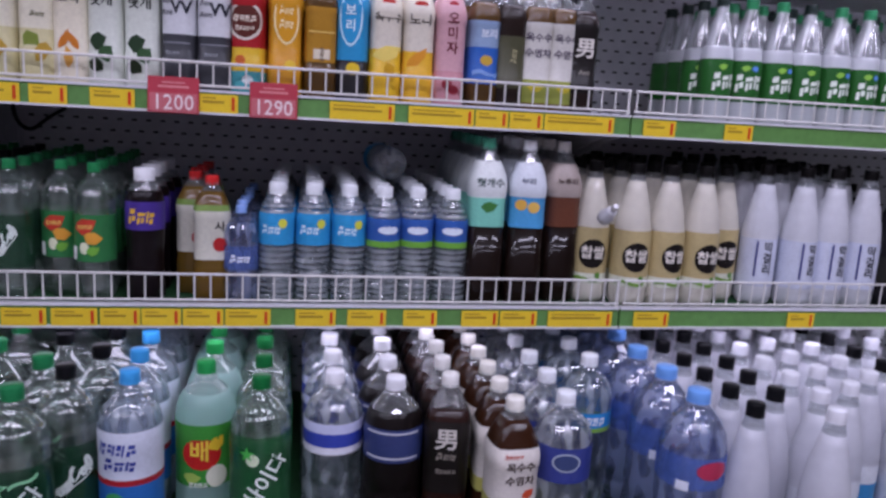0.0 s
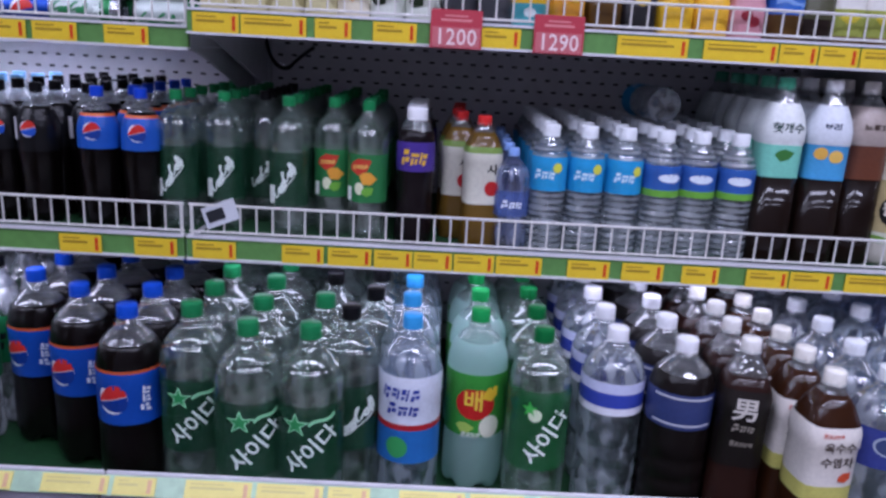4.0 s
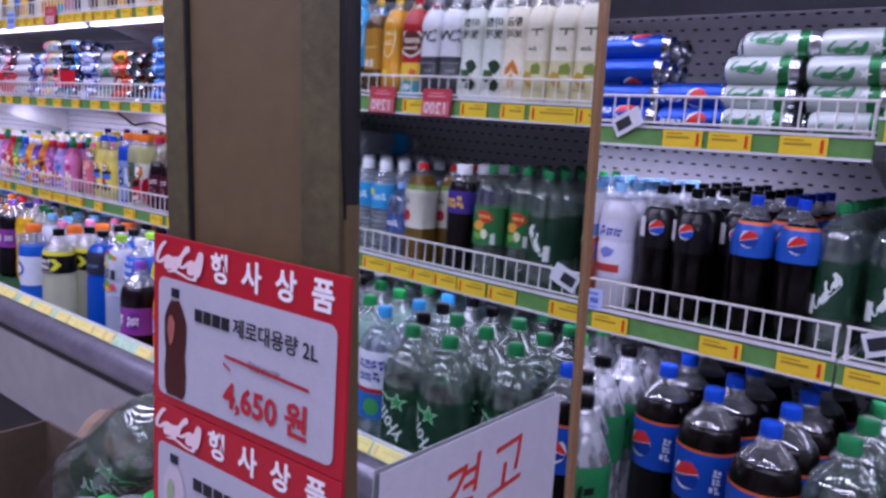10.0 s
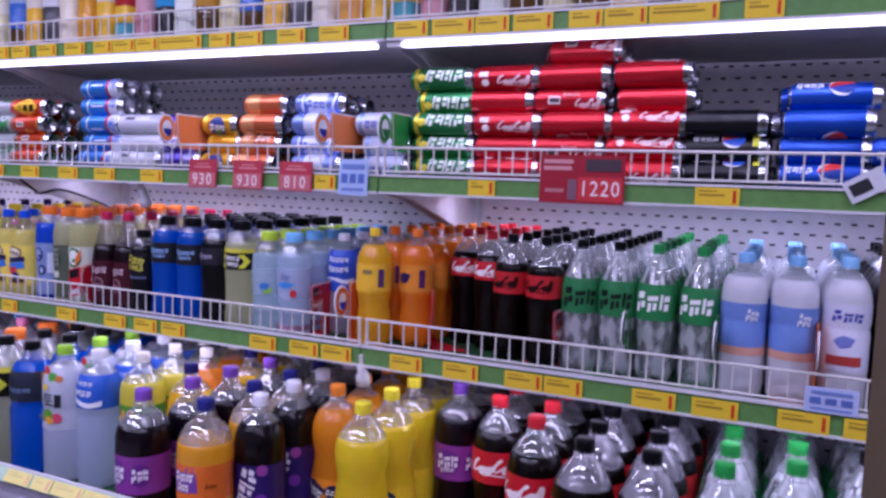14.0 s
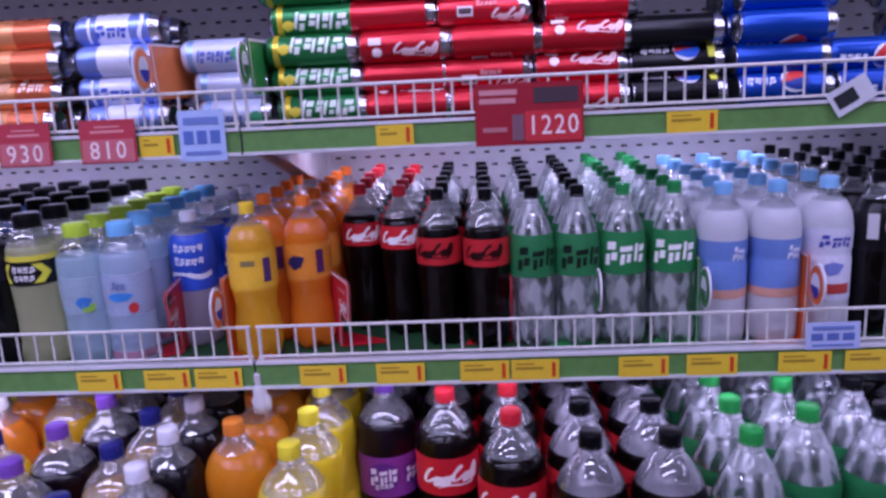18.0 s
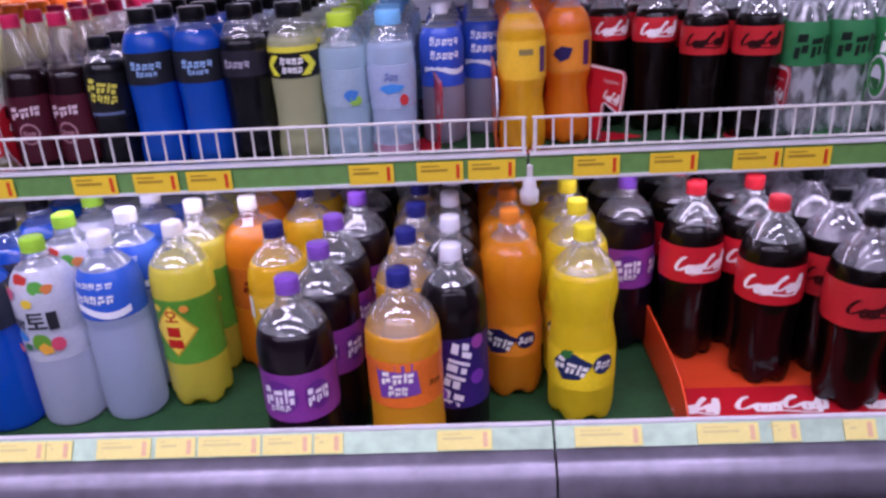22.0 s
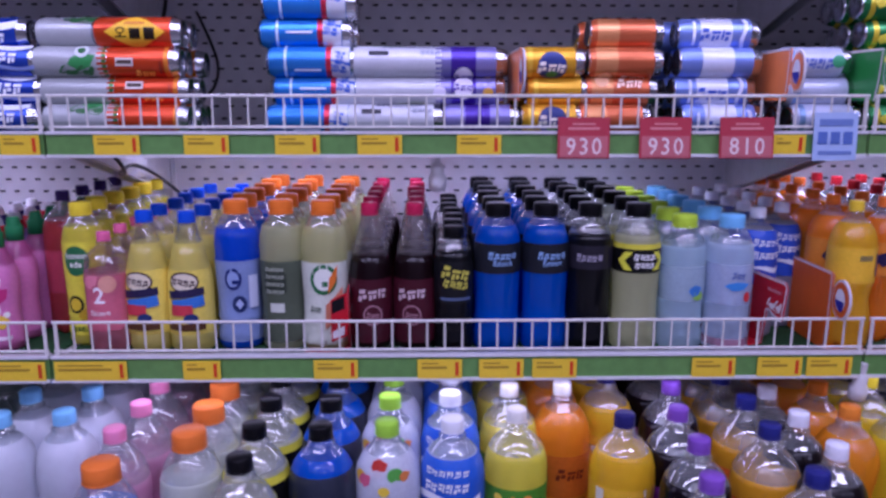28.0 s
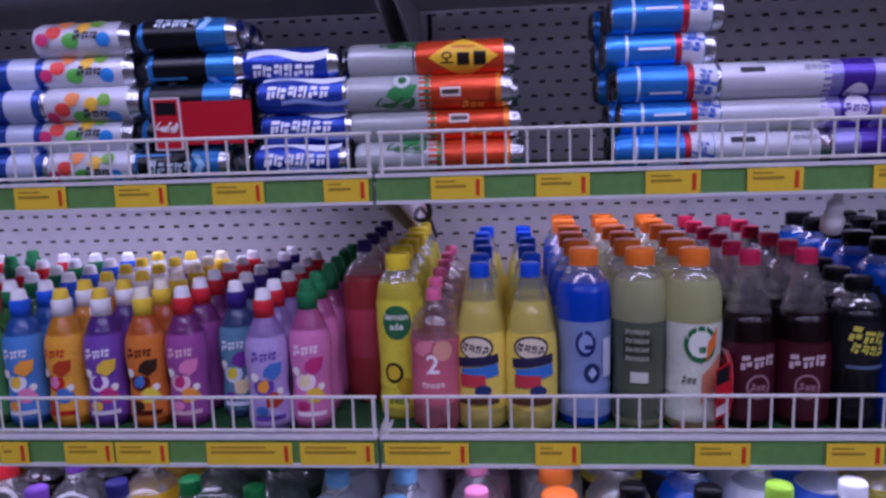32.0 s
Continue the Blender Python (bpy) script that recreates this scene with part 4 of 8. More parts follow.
kind("s_lblue", "water_drink_bottle", "sport", 0.206, 0.034, "77bfee", "c8ddfb", 0.80, [(0.05, 0.11, "~c98aa0"), (0.36, 0.66, "~c3d0ea")], [("leaf", 0.50, 0, 0.04, 0.014, "3f8ad2", 0), ("letters", 0.58, 0, 0.02, 0.012, "5a6aa0", 0), ("disc", 0.42, 28, 0.014, 0.016, "c83a3a", 0)], label="small pale water drink bottle with light blue cap")
kind("s_lime", "water_drink_bottle", "sport", 0.205, 0.034, "b5d936", "c6e0f6", 0.78, [(0.38, 0.64, "~bcd2e0")], [("leaf", 0.46, 25, 0.024, 0.018, "3f7ac0", 0), ("disc", 0.42, 35, 0.02, 0.014, "88b84a", 0)], label="small pale water drink bottle with lime green cap")
kind("s_sportb_l", "sports_drink_bottle", "sport", 0.222, 0.035, "0d0d10", "e0e4b4", 0.80, [(0.550, 0.710, "101012"), (0.710, 0.745, "d6cf3c")], [("arrow", 0.630, 40, 0.026, 0.028, "dfe03c", 0), ("arrow", 0.630, -48, 0.024, 0.028, "dfe03c", 180), ("letters", 0.660, 0, 0.034, 0.011, "f0f0f0", 0), ("letters", 0.605, 0, 0.030, 0.010, "f0f0f0", 0)], label="small pale sports drink bottle with black label and yellow arrow")
kind("s_sportb_k", "sports_drink_bottle", "sport", 0.222, 0.034, "0d0d10", "0b0c10", 0.80, [(0.57, 0.73, "24222c")], [("letters", 0.65, 0, 0.04, 0.012, "a9a4b4", 0)], label="small black sports drink bottle with black cap")
kind("s_sportb_b", "sports_drink_bottle", "sport", 0.222, 0.035, "0d0d10", "0a62cc", 0.86, [(0.545, 0.745, "1d2028")], [("letters", 0.665, 0, 0.045, 0.012, "8fb4e0", 0), ("letters", 0.615, 0, 0.03, 0.008, "8fb4e0", 0)], glass="3f7fd0", label="small blue sports drink bottle with black shoulder label", solid=0.4)
kind("s_mini_k", "energy_drink_bottle", "sport", 0.188, 0.030, "0d0d10", "0c0d11", 0.82, [(0.40, 0.74, "121418")], [("letters", 0.65, 0, 0.046, 0.020, "c8c24a", -8), ("letters", 0.56, 0, 0.040, 0.014, "c8c24a", -8), ("rect", 0.44, 0, 0.05, 0.004, "5a6a8a", 0)], label="small black energy drink bottle with yellow lettering")
kind("s_cherry", "cherry_soda_bottle", "taper", 0.222, 0.033, "c02a50", "14060a", 0.66, [(0.060, 0.500, "451320")], [("letters", 0.405, 0, 0.046, 0.018, "cdb4ba", 8), ("disc", 0.255, 0, 0.030, 0.032, "a57a84", 0), ("disc", 0.255, 0, 0.025, 0.027, "451320", 0), ("letters", 0.255, 0, 0.020, 0.010, "a57a84", 0)], glass="e0d8d8", label="small dark cherry soda bottle with maroon label and red cap")
kind("s_sporta", "sports_drink_bottle", "sport", 0.226, 0.034, "ec7a26", "dde2ac", 0.84, [(0.060, 0.610, "d5dccb")], [("disc", 0.50, 0, 0.042, 0.046, "1f6a3c", 0), ("disc", 0.50, 0, 0.031, 0.034, "e2e6da", 0), ("rect", 0.47, 9, 0.016, 0.008, "1f6a3c", 0), ("diamond", 0.50, 22, 0.012, 0.046, "e2772a", -20), ("diamond", 0.30, 26, 0.03, 0.07, "d98a6a", -25), ("letters", 0.30, -22, 0.018, 0.010, "5a6a5a", 0)], label="small pale yellow sports drink bottle with orange cap")
kind("s_sporta_d", "sports_drink_bottle", "sport", 0.226, 0.034, "ec7a26", "d3d9ac", 0.84, [(0.060, 0.610, "4f5a48")], [("rect", 0.48, 0, 0.036, 0.034, "2f3a2e", 0), ("letters", 0.56, 0, 0.03, 0.007, "aab4a0", 0), ("letters", 0.51, 0, 0.03, 0.007, "aab4a0", 0), ("letters", 0.46, 0, 0.03, 0.007, "aab4a0", 0), ("letters", 0.41, 0, 0.03, 0.007, "aab4a0", 0), ("rect", 0.30, 5, 0.022, 0.014, "c9cfc2", 0)], label="small pale sports drink bottle with grey label and orange cap")
kind("s_sporta_b", "sports_drink_bottle", "sport", 0.226, 0.034, "ec7a26", "1f5fe0", 0.82, [(0.060, 0.610, "7f93bf")], [("disc", 0.49, -6, 0.026, 0.034, "1c2c66", 0), ("disc", 0.49, -6, 0.018, 0.024, "8fa3cf", 0), ("rect", 0.47, 0, 0.010, 0.006, "1c2c66", 0), ("disc", 0.32, 8, 0.022, 0.026, "24345f", 0), ("diamond", 0.32, 8, 0.012, 0.016, "a9b8dc", 0), ("rect", 0.40, 45, 0.016, 0.05, "c9d2e6", 0)], label="small blue sports drink bottle with silver label and orange cap")
kind("s_ade", "fruit_ade_bottle", "taper", 0.212, 0.033, "2455d0", "f0e078", 0.78, [(0.14, 0.60, "ecd75a")], [("disc", 0.52, 0, 0.046, 0.032, "3a2230", 0), ("disc", 0.52, 0, 0.040, 0.026, "e6dcc0", 0), ("letters", 0.52, 0, 0.036, 0.012, "3a2230", -8), ("rect", 0.44, 4, 0.056, 0.012, "2f2a4a", 6), ("rect", 0.37, 8, 0.050, 0.016, "3f7ac8", 8), ("rect", 0.32, -8, 0.034, 0.016, "c8404a", 0), ("disc", 0.26, 14, 0.022, 0.016, "2a3a6a", 0), ("rect", 0.20, 0, 0.06, 0.010, "5a3a24", 0)], label="small pale yellow drink bottle with colourful label and blue cap")
kind("s_rose", "fruit_water_bottle", "pet", 0.182, 0.031, "e86f9a", "d68a98", 0.68, [(0.210, 0.660, "cf6a7c")], [("=2", 0.50, 0, 0, 0.034, "f6eef0", 0), ("disc", 0.60, 24, 0.026, 0.026, "e0a08a", 0), ("leaf", 0.62, -20, 0.03, 0.02, "e88a9a", 20), ("letters", 0.36, 0, 0.03, 0.008, "f0dce0", 0)], glass="ead6da", label="small pink fruit water bottle with pink cap")
kind("s_lemon", "lemon_drink_bottle", "sport", 0.220, 0.030, "e8d22a", "eee14a", 0.84, [(0.08, 0.74, "e6de3a")], [("disc", 0.61, 0, 0.040, 0.046, "2a6e44", 0), ("=lemon", 0.645, 0, 0, 0.013, "e9efe0", 0), ("=ade", 0.585, 0, 0, 0.013, "e9efe0", 0), ("disc", 0.30, -12, 0.026, 0.028, "1f2a1a", 0), ("disc", 0.30, -12, 0.018, 0.020, "dfc42a", 0), ("leaf", 0.22, 18, 0.026, 0.024, "c8a81f", 0), ("letters", 0.13, 0, 0.028, 0.010, "3f6a2a", 0)], label="small yellow lemon drink bottle with green patch")
kind("s_navy", "fruit_soda_bottle", "pet", 0.23, 0.033, "3a2a66", "c24a4a", 0.80, [(0.30, 0.60, "b04050")], [], label="small red drink bottle with navy cap")
KID = [("f0a52a", "efaa34", "eeeef2", "f0d03a", "c8301f"), ("6f45a0", "7a4fae", "eeeef2", "f0d03a", "efe6f6"), ("e07a2a", "e0802e", "f0cf3a", "f6f0d8", "5a1a12"), ("9a4a94", "a4559c", "d8323a", "f2f2f6", "f0c0d0"), ("4a5f92", "5f8fa8", "3f2f80", "f2f2f6", "dfe6f6"), ("b9a0da", "bca6dc", "d8323a", "f2f2f6", "6a4aa8"), ("d878b0", "dc80b6", "1f7a4a", "1f7a4a", "f8e2ee"), ("4a8f4a", "58a058", "1f7a4a", "f2f2f6", "e8e8a8"), ("3a72c0", "4f8ad0", "2f62d8", "f2f2f6", "e8ecf4"), ("c83a3a", "d04a44", "d8323a", "f2f2f6", "f4e8a8")]
PAIR = ["b8401f", "e8c23a", "3a2418", "e88ab8", "7a3a9a", "4a7ac0", "c83a7a", "e8d83a", "f0a03a", "f4e0b0"]
KID_LOOK = ["yellow", "violet", "orange", "purple", "teal", "lavender", "pink", "green", "blue", "red"]
for i_, (d_, l_, c_, s_, a_) in enumerate(KID):
    kind("kid%d" % i_, "childrens_drink_bottle", "child", 0.194 if i_ == 6 else 0.186, 0.0272, c_, d_, 0.84, [(0.07, 0.68, l_)], [("letters", 0.56, -4, 0.036, 0.014, a_, 6), ("leaf", 0.45, 20, 0.030, 0.022, PAIR[i_], 20), ("disc", 0.34, -10, 0.028, 0.026, a_, 0), ("leaf", 0.34, -10, 0.020, 0.016, PAIR[(i_ + 3) % 10], 40), ("leaf", 0.24, 18, 0.026, 0.024, PAIR[(i_ + 5) % 10], -30), ("disc", 0.17, -16, 0.018, 0.014, PAIR[i_], 0), ("disc", 0.41, -32, 0.012, 0.012, "f4f0e8", 0), ("disc", 0.30, 36, 0.010, 0.010, "f4f0e8", 0), ("rect", 0.12, 6, 0.040, 0.006, a_, 0)], label="small " + KID_LOOK[i_] + " childrens drink bottle with spout cap", spout=True, spill=s_)
# cartons and tall bottles of the upper shelves
TALL = [
    ("cream corn drink carton with printed leaves", "e9e6dc", [(0.05, 0.40, "cdc596"), (0.40, 0.86, "e2dcc4")], [("=수", 0.66, -10, 0, 0.030, "4a4a34", 0), ("letters", 0.50, 5, 0.02, 0.008, "6a6a4a", 0), ("leaf", 0.30, -12, 0.024, 0.040, "7a8a3a", 20), ("leaf", 0.24, 15, 0.022, 0.034, "b8963a", -20)]),
    ("cream barley drink carton with golden ear print", "e9e6dc", [(0.05, 0.86, "e0d8c0")], [("=황금", 0.72, 0, 0, 0.018, "3a332a", 0), ("=보리", 0.62, 0, 0, 0.018, "3a332a", 0), ("leaf", 0.34, -12, 0.034, 0.012, "c8782a", 60), ("leaf", 0.34, 12, 0.034, 0.012, "c8782a", 120), ("leaf", 0.22, 0, 0.034, 0.014, "d8a04a", 90)]),
    ("pale green drink carton with dark leaf print", "e9e6dc", [(0.05, 0.86, "d3d8cc")], [("=아침", 0.72, 0, 0, 0.019, "22261f", 0), ("=헛개", 0.62, 0, 0, 0.019, "22261f", 0), ("leaf", 0.34, -10, 0.026, 0.030, "2a3f2a", 0), ("leaf", 0.26, 14, 0.026, 0.026, "3a5a38", 30), ("leaf", 0.18, -14, 0.024, 0.024, "27331f", 70)]),
    ("white and charcoal tea carton with large letter", "dadada", [(0.05, 0.43, "3a3b40"), (0.43, 0.86, "d6d7da")], [("=W", 0.62, 18, 0, 0.032, "2a2c34", 0), ("letters", 0.66, -25, 0.018, 0.008, "3a3c44", 0), ("letters", 0.58, -25, 0.018, 0.008, "3a3c44", 0), ("rect", 0.37, 0, 0.04, 0.002, "8a8c92", 0), ("letters", 0.30, -10, 0.02, 0.006, "9a9ca2", 0)]),
    ("red and yellow tea bottle with round badge", "b8262a", [(0.05, 0.20, "4fa8b0"), (0.20, 0.37, "dcb42a"), (0.37, 0.88, "ab2428")], [("disc", 0.56, 0, 0.054, 0.062, "d8cfc2", 0), ("disc", 0.56, 0, 0.046, 0.053, "5a2a22", 0), ("letters", 0.58, 0, 0.036, 0.012, "e8dcc8", 0), ("letters", 0.51, 0, 0.030, 0.008, "e8dcc8", 0), ("disc", 0.28, -14, 0.016, 0.016, "c8642a", 0), ("disc", 0.14, 10, 0.018, 0.014, "d8e6e6", 0)]),
    ("golden yellow citrus drink carton with oval line", "d6b23a", [(0.05, 0.88, "d2951f")], [("disc", 0.60, 0, 0.038, 0.085, "efdca8", 0), ("disc", 0.60, 0, 0.033, 0.077, "d2951f", 0), ("letters", 0.66, 0, 0.022, 0.014, "efdca8", 0), ("letters", 0.56, 0, 0.022, 0.014, "efdca8", 0), ("disc", 0.26, 12, 0.018, 0.018, "e8c43a", 0)]),
    ("amber tea bottle with golden label", "c8a23a", [(0.30, 0.70, "b58428")], [("rect", 0.36, 0, 0.026, 0.016, "ddd2ba", 0), ("letters", 0.36, 0, 0.022, 0.008, "6a5a4a", 90), ("rect", 0.52, 0, 0.04, 0.003, "d8b25a", 0)]),
    ("sky blue barley tea bottle with dark foot", "3f9ccc", [(0.05, 0.33, "1f1c1f"), (0.33, 0.92, "2b93c6")], [("disc", 0.64, 0, 0.036, 0.092, "bfe2ee", 0), ("disc", 0.64, 0, 0.031, 0.084, "2b93c6", 0), ("=보", 0.69, 0, 0, 0.020, "d8eef4", 0), ("=리", 0.58, 0, 0, 0.020, "d8eef4", 0), ("disc", 0.27, 10, 0.022, 0.020, "e0bf2a", 0)]),
    ("white and yellow corn tea carton", "e9e2d2", [(0.05, 0.43, "e0b422"), (0.43, 0.88, "ded6c4")], [("disc", 0.78, 0, 0.022, 0.010, "c2302a", 0), ("=옥수수", 0.66, 0, 0, 0.016, "3a322a", 0), ("leaf", 0.40, 0, 0.05, 0.026, "e8cf6a", 12), ("leaf", 0.26, 10, 0.02, 0.034, "c89a1f", 20)]),
    ("pink berry tea carton with dark red writing", "c8525a", [(0.05, 0.30, "c58a92"), (0.30, 0.88, "d3a4aa")], [("disc", 0.80, 0, 0.016, 0.010, "b8303a", 0), ("=오", 0.69, 0, 0, 0.022, "6a2430", 0), ("=미", 0.58, 0, 0, 0.022, "6a2430", 0), ("=자", 0.47, 0, 0, 0.022, "6a2430", 0), ("disc", 0.20, -12, 0.018, 0.016, "96303c", 0), ("disc", 0.16, 10, 0.018, 0.016, "96303c", 0)]),
    ("brown barley tea bottle with blue label", "ded8d0", [(0.22, 0.50, "2f62b4"), (0.50, 0.70, "8fa6c4")], [("=보리", 0.60, 6, 0, 0.016, "e8ecf2", 0), ("disc", 0.40, 0, 0.022, 0.018, "c8a23a", 0), ("wave", 0.30, 0, 0.045, 0.014, "7fa2d8", 0)]),
    ("corn silk tea bottle with pale label", "e9e6dc", [(0.10, 0.28, "9aa24a"), (0.28, 0.72, "cfccc4")], [("=옥수수", 0.60, 0, 0, 0.016, "4a3f52", 0), ("=수염차", 0.48, 0, 0, 0.016, "4a3f52", 0), ("leaf", 0.22, 0, 0.03, 0.018, "c8b83a", 0)]),
    ("black tea bottle with white character", "101013", [(0.20, 0.74, "1d1918")], [("=男", 0.54, 0, 0, 0.036, "d8d2c8", 0), ("letters", 0.36, 0, 0.02, 0.008, "9a948a", 0)]),
    ("white and yellow barley tea carton", "e9e2d2", [(0.05, 0.43, "e2b028"), (0.43, 0.88, "ded6c4")], [("disc", 0.78, 0, 0.022, 0.010, "c2302a", 0), ("=보리", 0.66, 0, 0, 0.020, "3a322a", 0), ("leaf", 0.38, -6, 0.045, 0.018, "d8922a", 40)]),
    ("dark tea bottle with olive label", "2a2320", [(0.20, 0.60, "4a4a34")], [("letters", 0.45, 0, 0.024, 0.012, "a8a27a", 90)]),
]
for i_, (look_, c_, bands_, art_) in enumerate(TALL):
    kind("tall%d" % i_, "tea_bottle" if i_ in (4, 6, 7, 10, 11, 12, 14) else "drink_carton", "square", 0.222, 0.0265, c_, "7a5a2e" if i_ not in (2, 3, 7, 12, 14) else "2a201c", 0.84, bands_, art_, label=look_)
kind("rice_green", "rice_wine_bottle", "taper", 0.248, 0.032, "2f8a5a", "dcdfe4", 0.62, [(0.20, 0.52, "246026")], [("letters", 0.36, 0, 0.055, 0.034, "e2e9dd", 8), ("disc", 0.46, 18, 0.014, 0.010, "5a8ad0", 0), ("leaf", 0.46, -14, 0.018, 0.012, "8ac04a", 0)], glass="e9edf0", solid=0.5, label="white rice wine bottle with green label and green cap")
kind("rice_green_k", "rice_wine_bottle", "taper", 0.248, 0.032, "22302c", "dcdfe4", 0.62, [(0.20, 0.52, "246026")], [("letters", 0.36, 0, 0.055, 0.034, "e2e9dd", 8), ("leaf", 0.46, -14, 0.018, 0.012, "8ac04a", 0)], glass="e9edf0", solid=0.5, label="white rice wine bottle with green label and dark cap")

rnd = random.Random(7)


def row(key, x, y0, n, dy, z, group, turn=0.0, art=2, lean=0.0, back=9.0):
    """A file of like bottles, front to back."""
    for i in range(n):
        if y0 + dy * i > back:
            break
        KINDS[key].stand(x + lean * i + rnd.uniform(-0.003, 0.003), y0 + dy * i, z, turn + rnd.uniform(-14, 14), i < art, group)


# ---------------------------------------------------------------- the store round the shelves
tagged(block("floor", -8.0, 5.0, -3.2, 2.2, -0.10, 0.0, FLOOR), "grey tiled store floor", "floor", kind="structure")
tagged(block("ceiling", -8.0, 5.0, -3.2, 2.2, 2.95, 3.05, CEIL), "white board ceiling", "ceiling", kind="structure")
tagged(block("wall_north", -8.0, 5.0, 2.05, 2.2, 0.0, 2.95, WALL), "plain wall behind the shelves", "wall", kind="structure")
tagged(block("wall_south", -8.0, 5.0, -3.2, -3.05, 0.0, 2.95, WALL), "plain wall across the aisle", "wall", kind="structure")
tagged(block("wall_west", -8.15, -8.0, -3.2, 2.2, 0.0, 2.95, WALL), "plain end wall", "wall", kind="structure")
tagged(block("wall_east", 5.0, 5.15, -3.2, 2.2, 0.0, 2.95, WALL), "plain end wall", "wall", kind="structure")
TUBE_GLOW = glow_mat("fluorescent_tube", "f1f2ff", 6.0)
for tx, ty in TUBES:
    fit_ = new("ceiling_light")
    fit_.matrix_basis = pose(tx, ty, 2.95)
    put("housing", box_mesh("housing", -0.62, 0.62, -0.06, 0.06, -0.05, 0.0, WHITE_STEEL, 0.006), fit_)
    put("tube", rod_mesh("tube", (-0.6, 0, -0.068), (0.6, 0, -0.068), 0.013, TUBE_GLOW, 10), fit_)
    tagged(fit_, "white fluorescent batten light on the ceiling", "light", "ceiling lights")

# ---------------------------------------------------------------- shelving
PALE_STRIP = plain("pale_mint_price_rail", "b4d2b4", 0.35, 0.0, 0.25, 8.0)
JOINTS = [1.77, 0.58, -0.61, -1.80, -2.99, -4.18, -5.37]
DECK, MID, CAN, TOPR, UP = 0.565, 0.920, 1.238, 1.264, 1.528
YM, YC, YT, YU, YB = 1.300, 1.350, 1.335, 1.365, 1.84


def fence(x0, x1, y, z, h, near=True):
    """White wire guard along a shelf's front edge."""
    root = new("wire_guard")
    root.matrix_basis = pose(x0, y, z)
    w = x1 - x0
    put("top_wire", rod_mesh("top_wire", (0.004, 0, h), (w - 0.004, 0, h), 0.0024, WIRE), root)
    put("bottom_wire", rod_mesh("bottom_wire", (0.004, 0, 0.006), (w - 0.004, 0, 0.006), 0.0020, WIRE), root)
    n = 46
    up = rod_mesh("upright_wire", (0, 0, 0.004), (0, 0, h), 0.0016, WIRE, 5)
    end = rod_mesh("end_wire", (0, 0, -0.01), (0, 0, h), 0.0028, WIRE)
    if not near:
        vs, fs = [], []
        for i in range(n + 1):
            k = len(vs)
            vs += [(v.co.x + 0.008 + (w - 0.016) * i / n, v.co.y, v.co.z) for v in up.vertices]
            fs += [tuple(k + j for j in p.vertices) for p in up.polygons]
        tagged(put("wire_grid", mesh_of("wire_grid", vs, fs, WIRE), root), kind="stuff")
    for i in range(n + 1 if near else 0):
        xx = 0.008 + (w - 0.016) * i / n
        put("end_wire" if i in (0, n) else "upright_wire", end if i in (0, n) else up, root, m=pose(xx, 0, 0))
    tagged(root, "white coated wire guard along a shelf edge", "wire guard", "shelf guards")


def shelf(x0, x1, y, z, zs, group):
    """Steel shelf tray with a green price rail on its front."""
    root = new("shelf")
    root.matrix_basis = pose(x0, y, z)
    w = x1 - x0 - 0.004
    put("tray", box_mesh("tray", 0, w, 0.012, YB - y - 0.02, -0.022, -0.004, WHITE_STEEL), root)
    put("mat", box_mesh("mat", 0.006, w - 0.006, 0.02, YB - y - 0.03, -0.0035, 0.0, GREEN_MAT), root)
    put("price_rail", box_mesh("price_rail", 0, w, 0.0, 0.010, zs[0] - z + 0.004, zs[1] - z - 0.004, GREEN_STRIP), root)
    put("rail_lip", box_mesh("rail_lip", 0, w, -0.003, 0.012, zs[1] - z - 0.004, zs[1] - z, WHITE_STEEL), root)
    put("rail_foot", box_mesh("rail_foot", 0, w, -0.004, 0.012, zs[0] - z, zs[0] - z + 0.004, WHITE_STEEL), root)
    for bx in (0.010, w - 0.014):
        vs = [(bx, 0.03, -0.024), (bx, YB - y - 0.02, -0.024), (bx, YB - y - 0.02, -0.13), (bx, YB - y - 0.16, -0.10), (bx, 0.12, -0.04)]
        vs += [(v[0] + 0.004, v[1], v[2]) for v in vs]
        fs = [(0, 1, 2, 3, 4), (9, 8, 7, 6, 5)] + [(i, 5 + i, 5 + (i + 1) % 5, (i + 1) % 5) for i in range(5)]
        put("bracket", mesh_of("bracket", vs, fs, WHITE_STEEL), root)
    tagged(root, "white steel shelf with green mat and green price rail", "shelf", group)


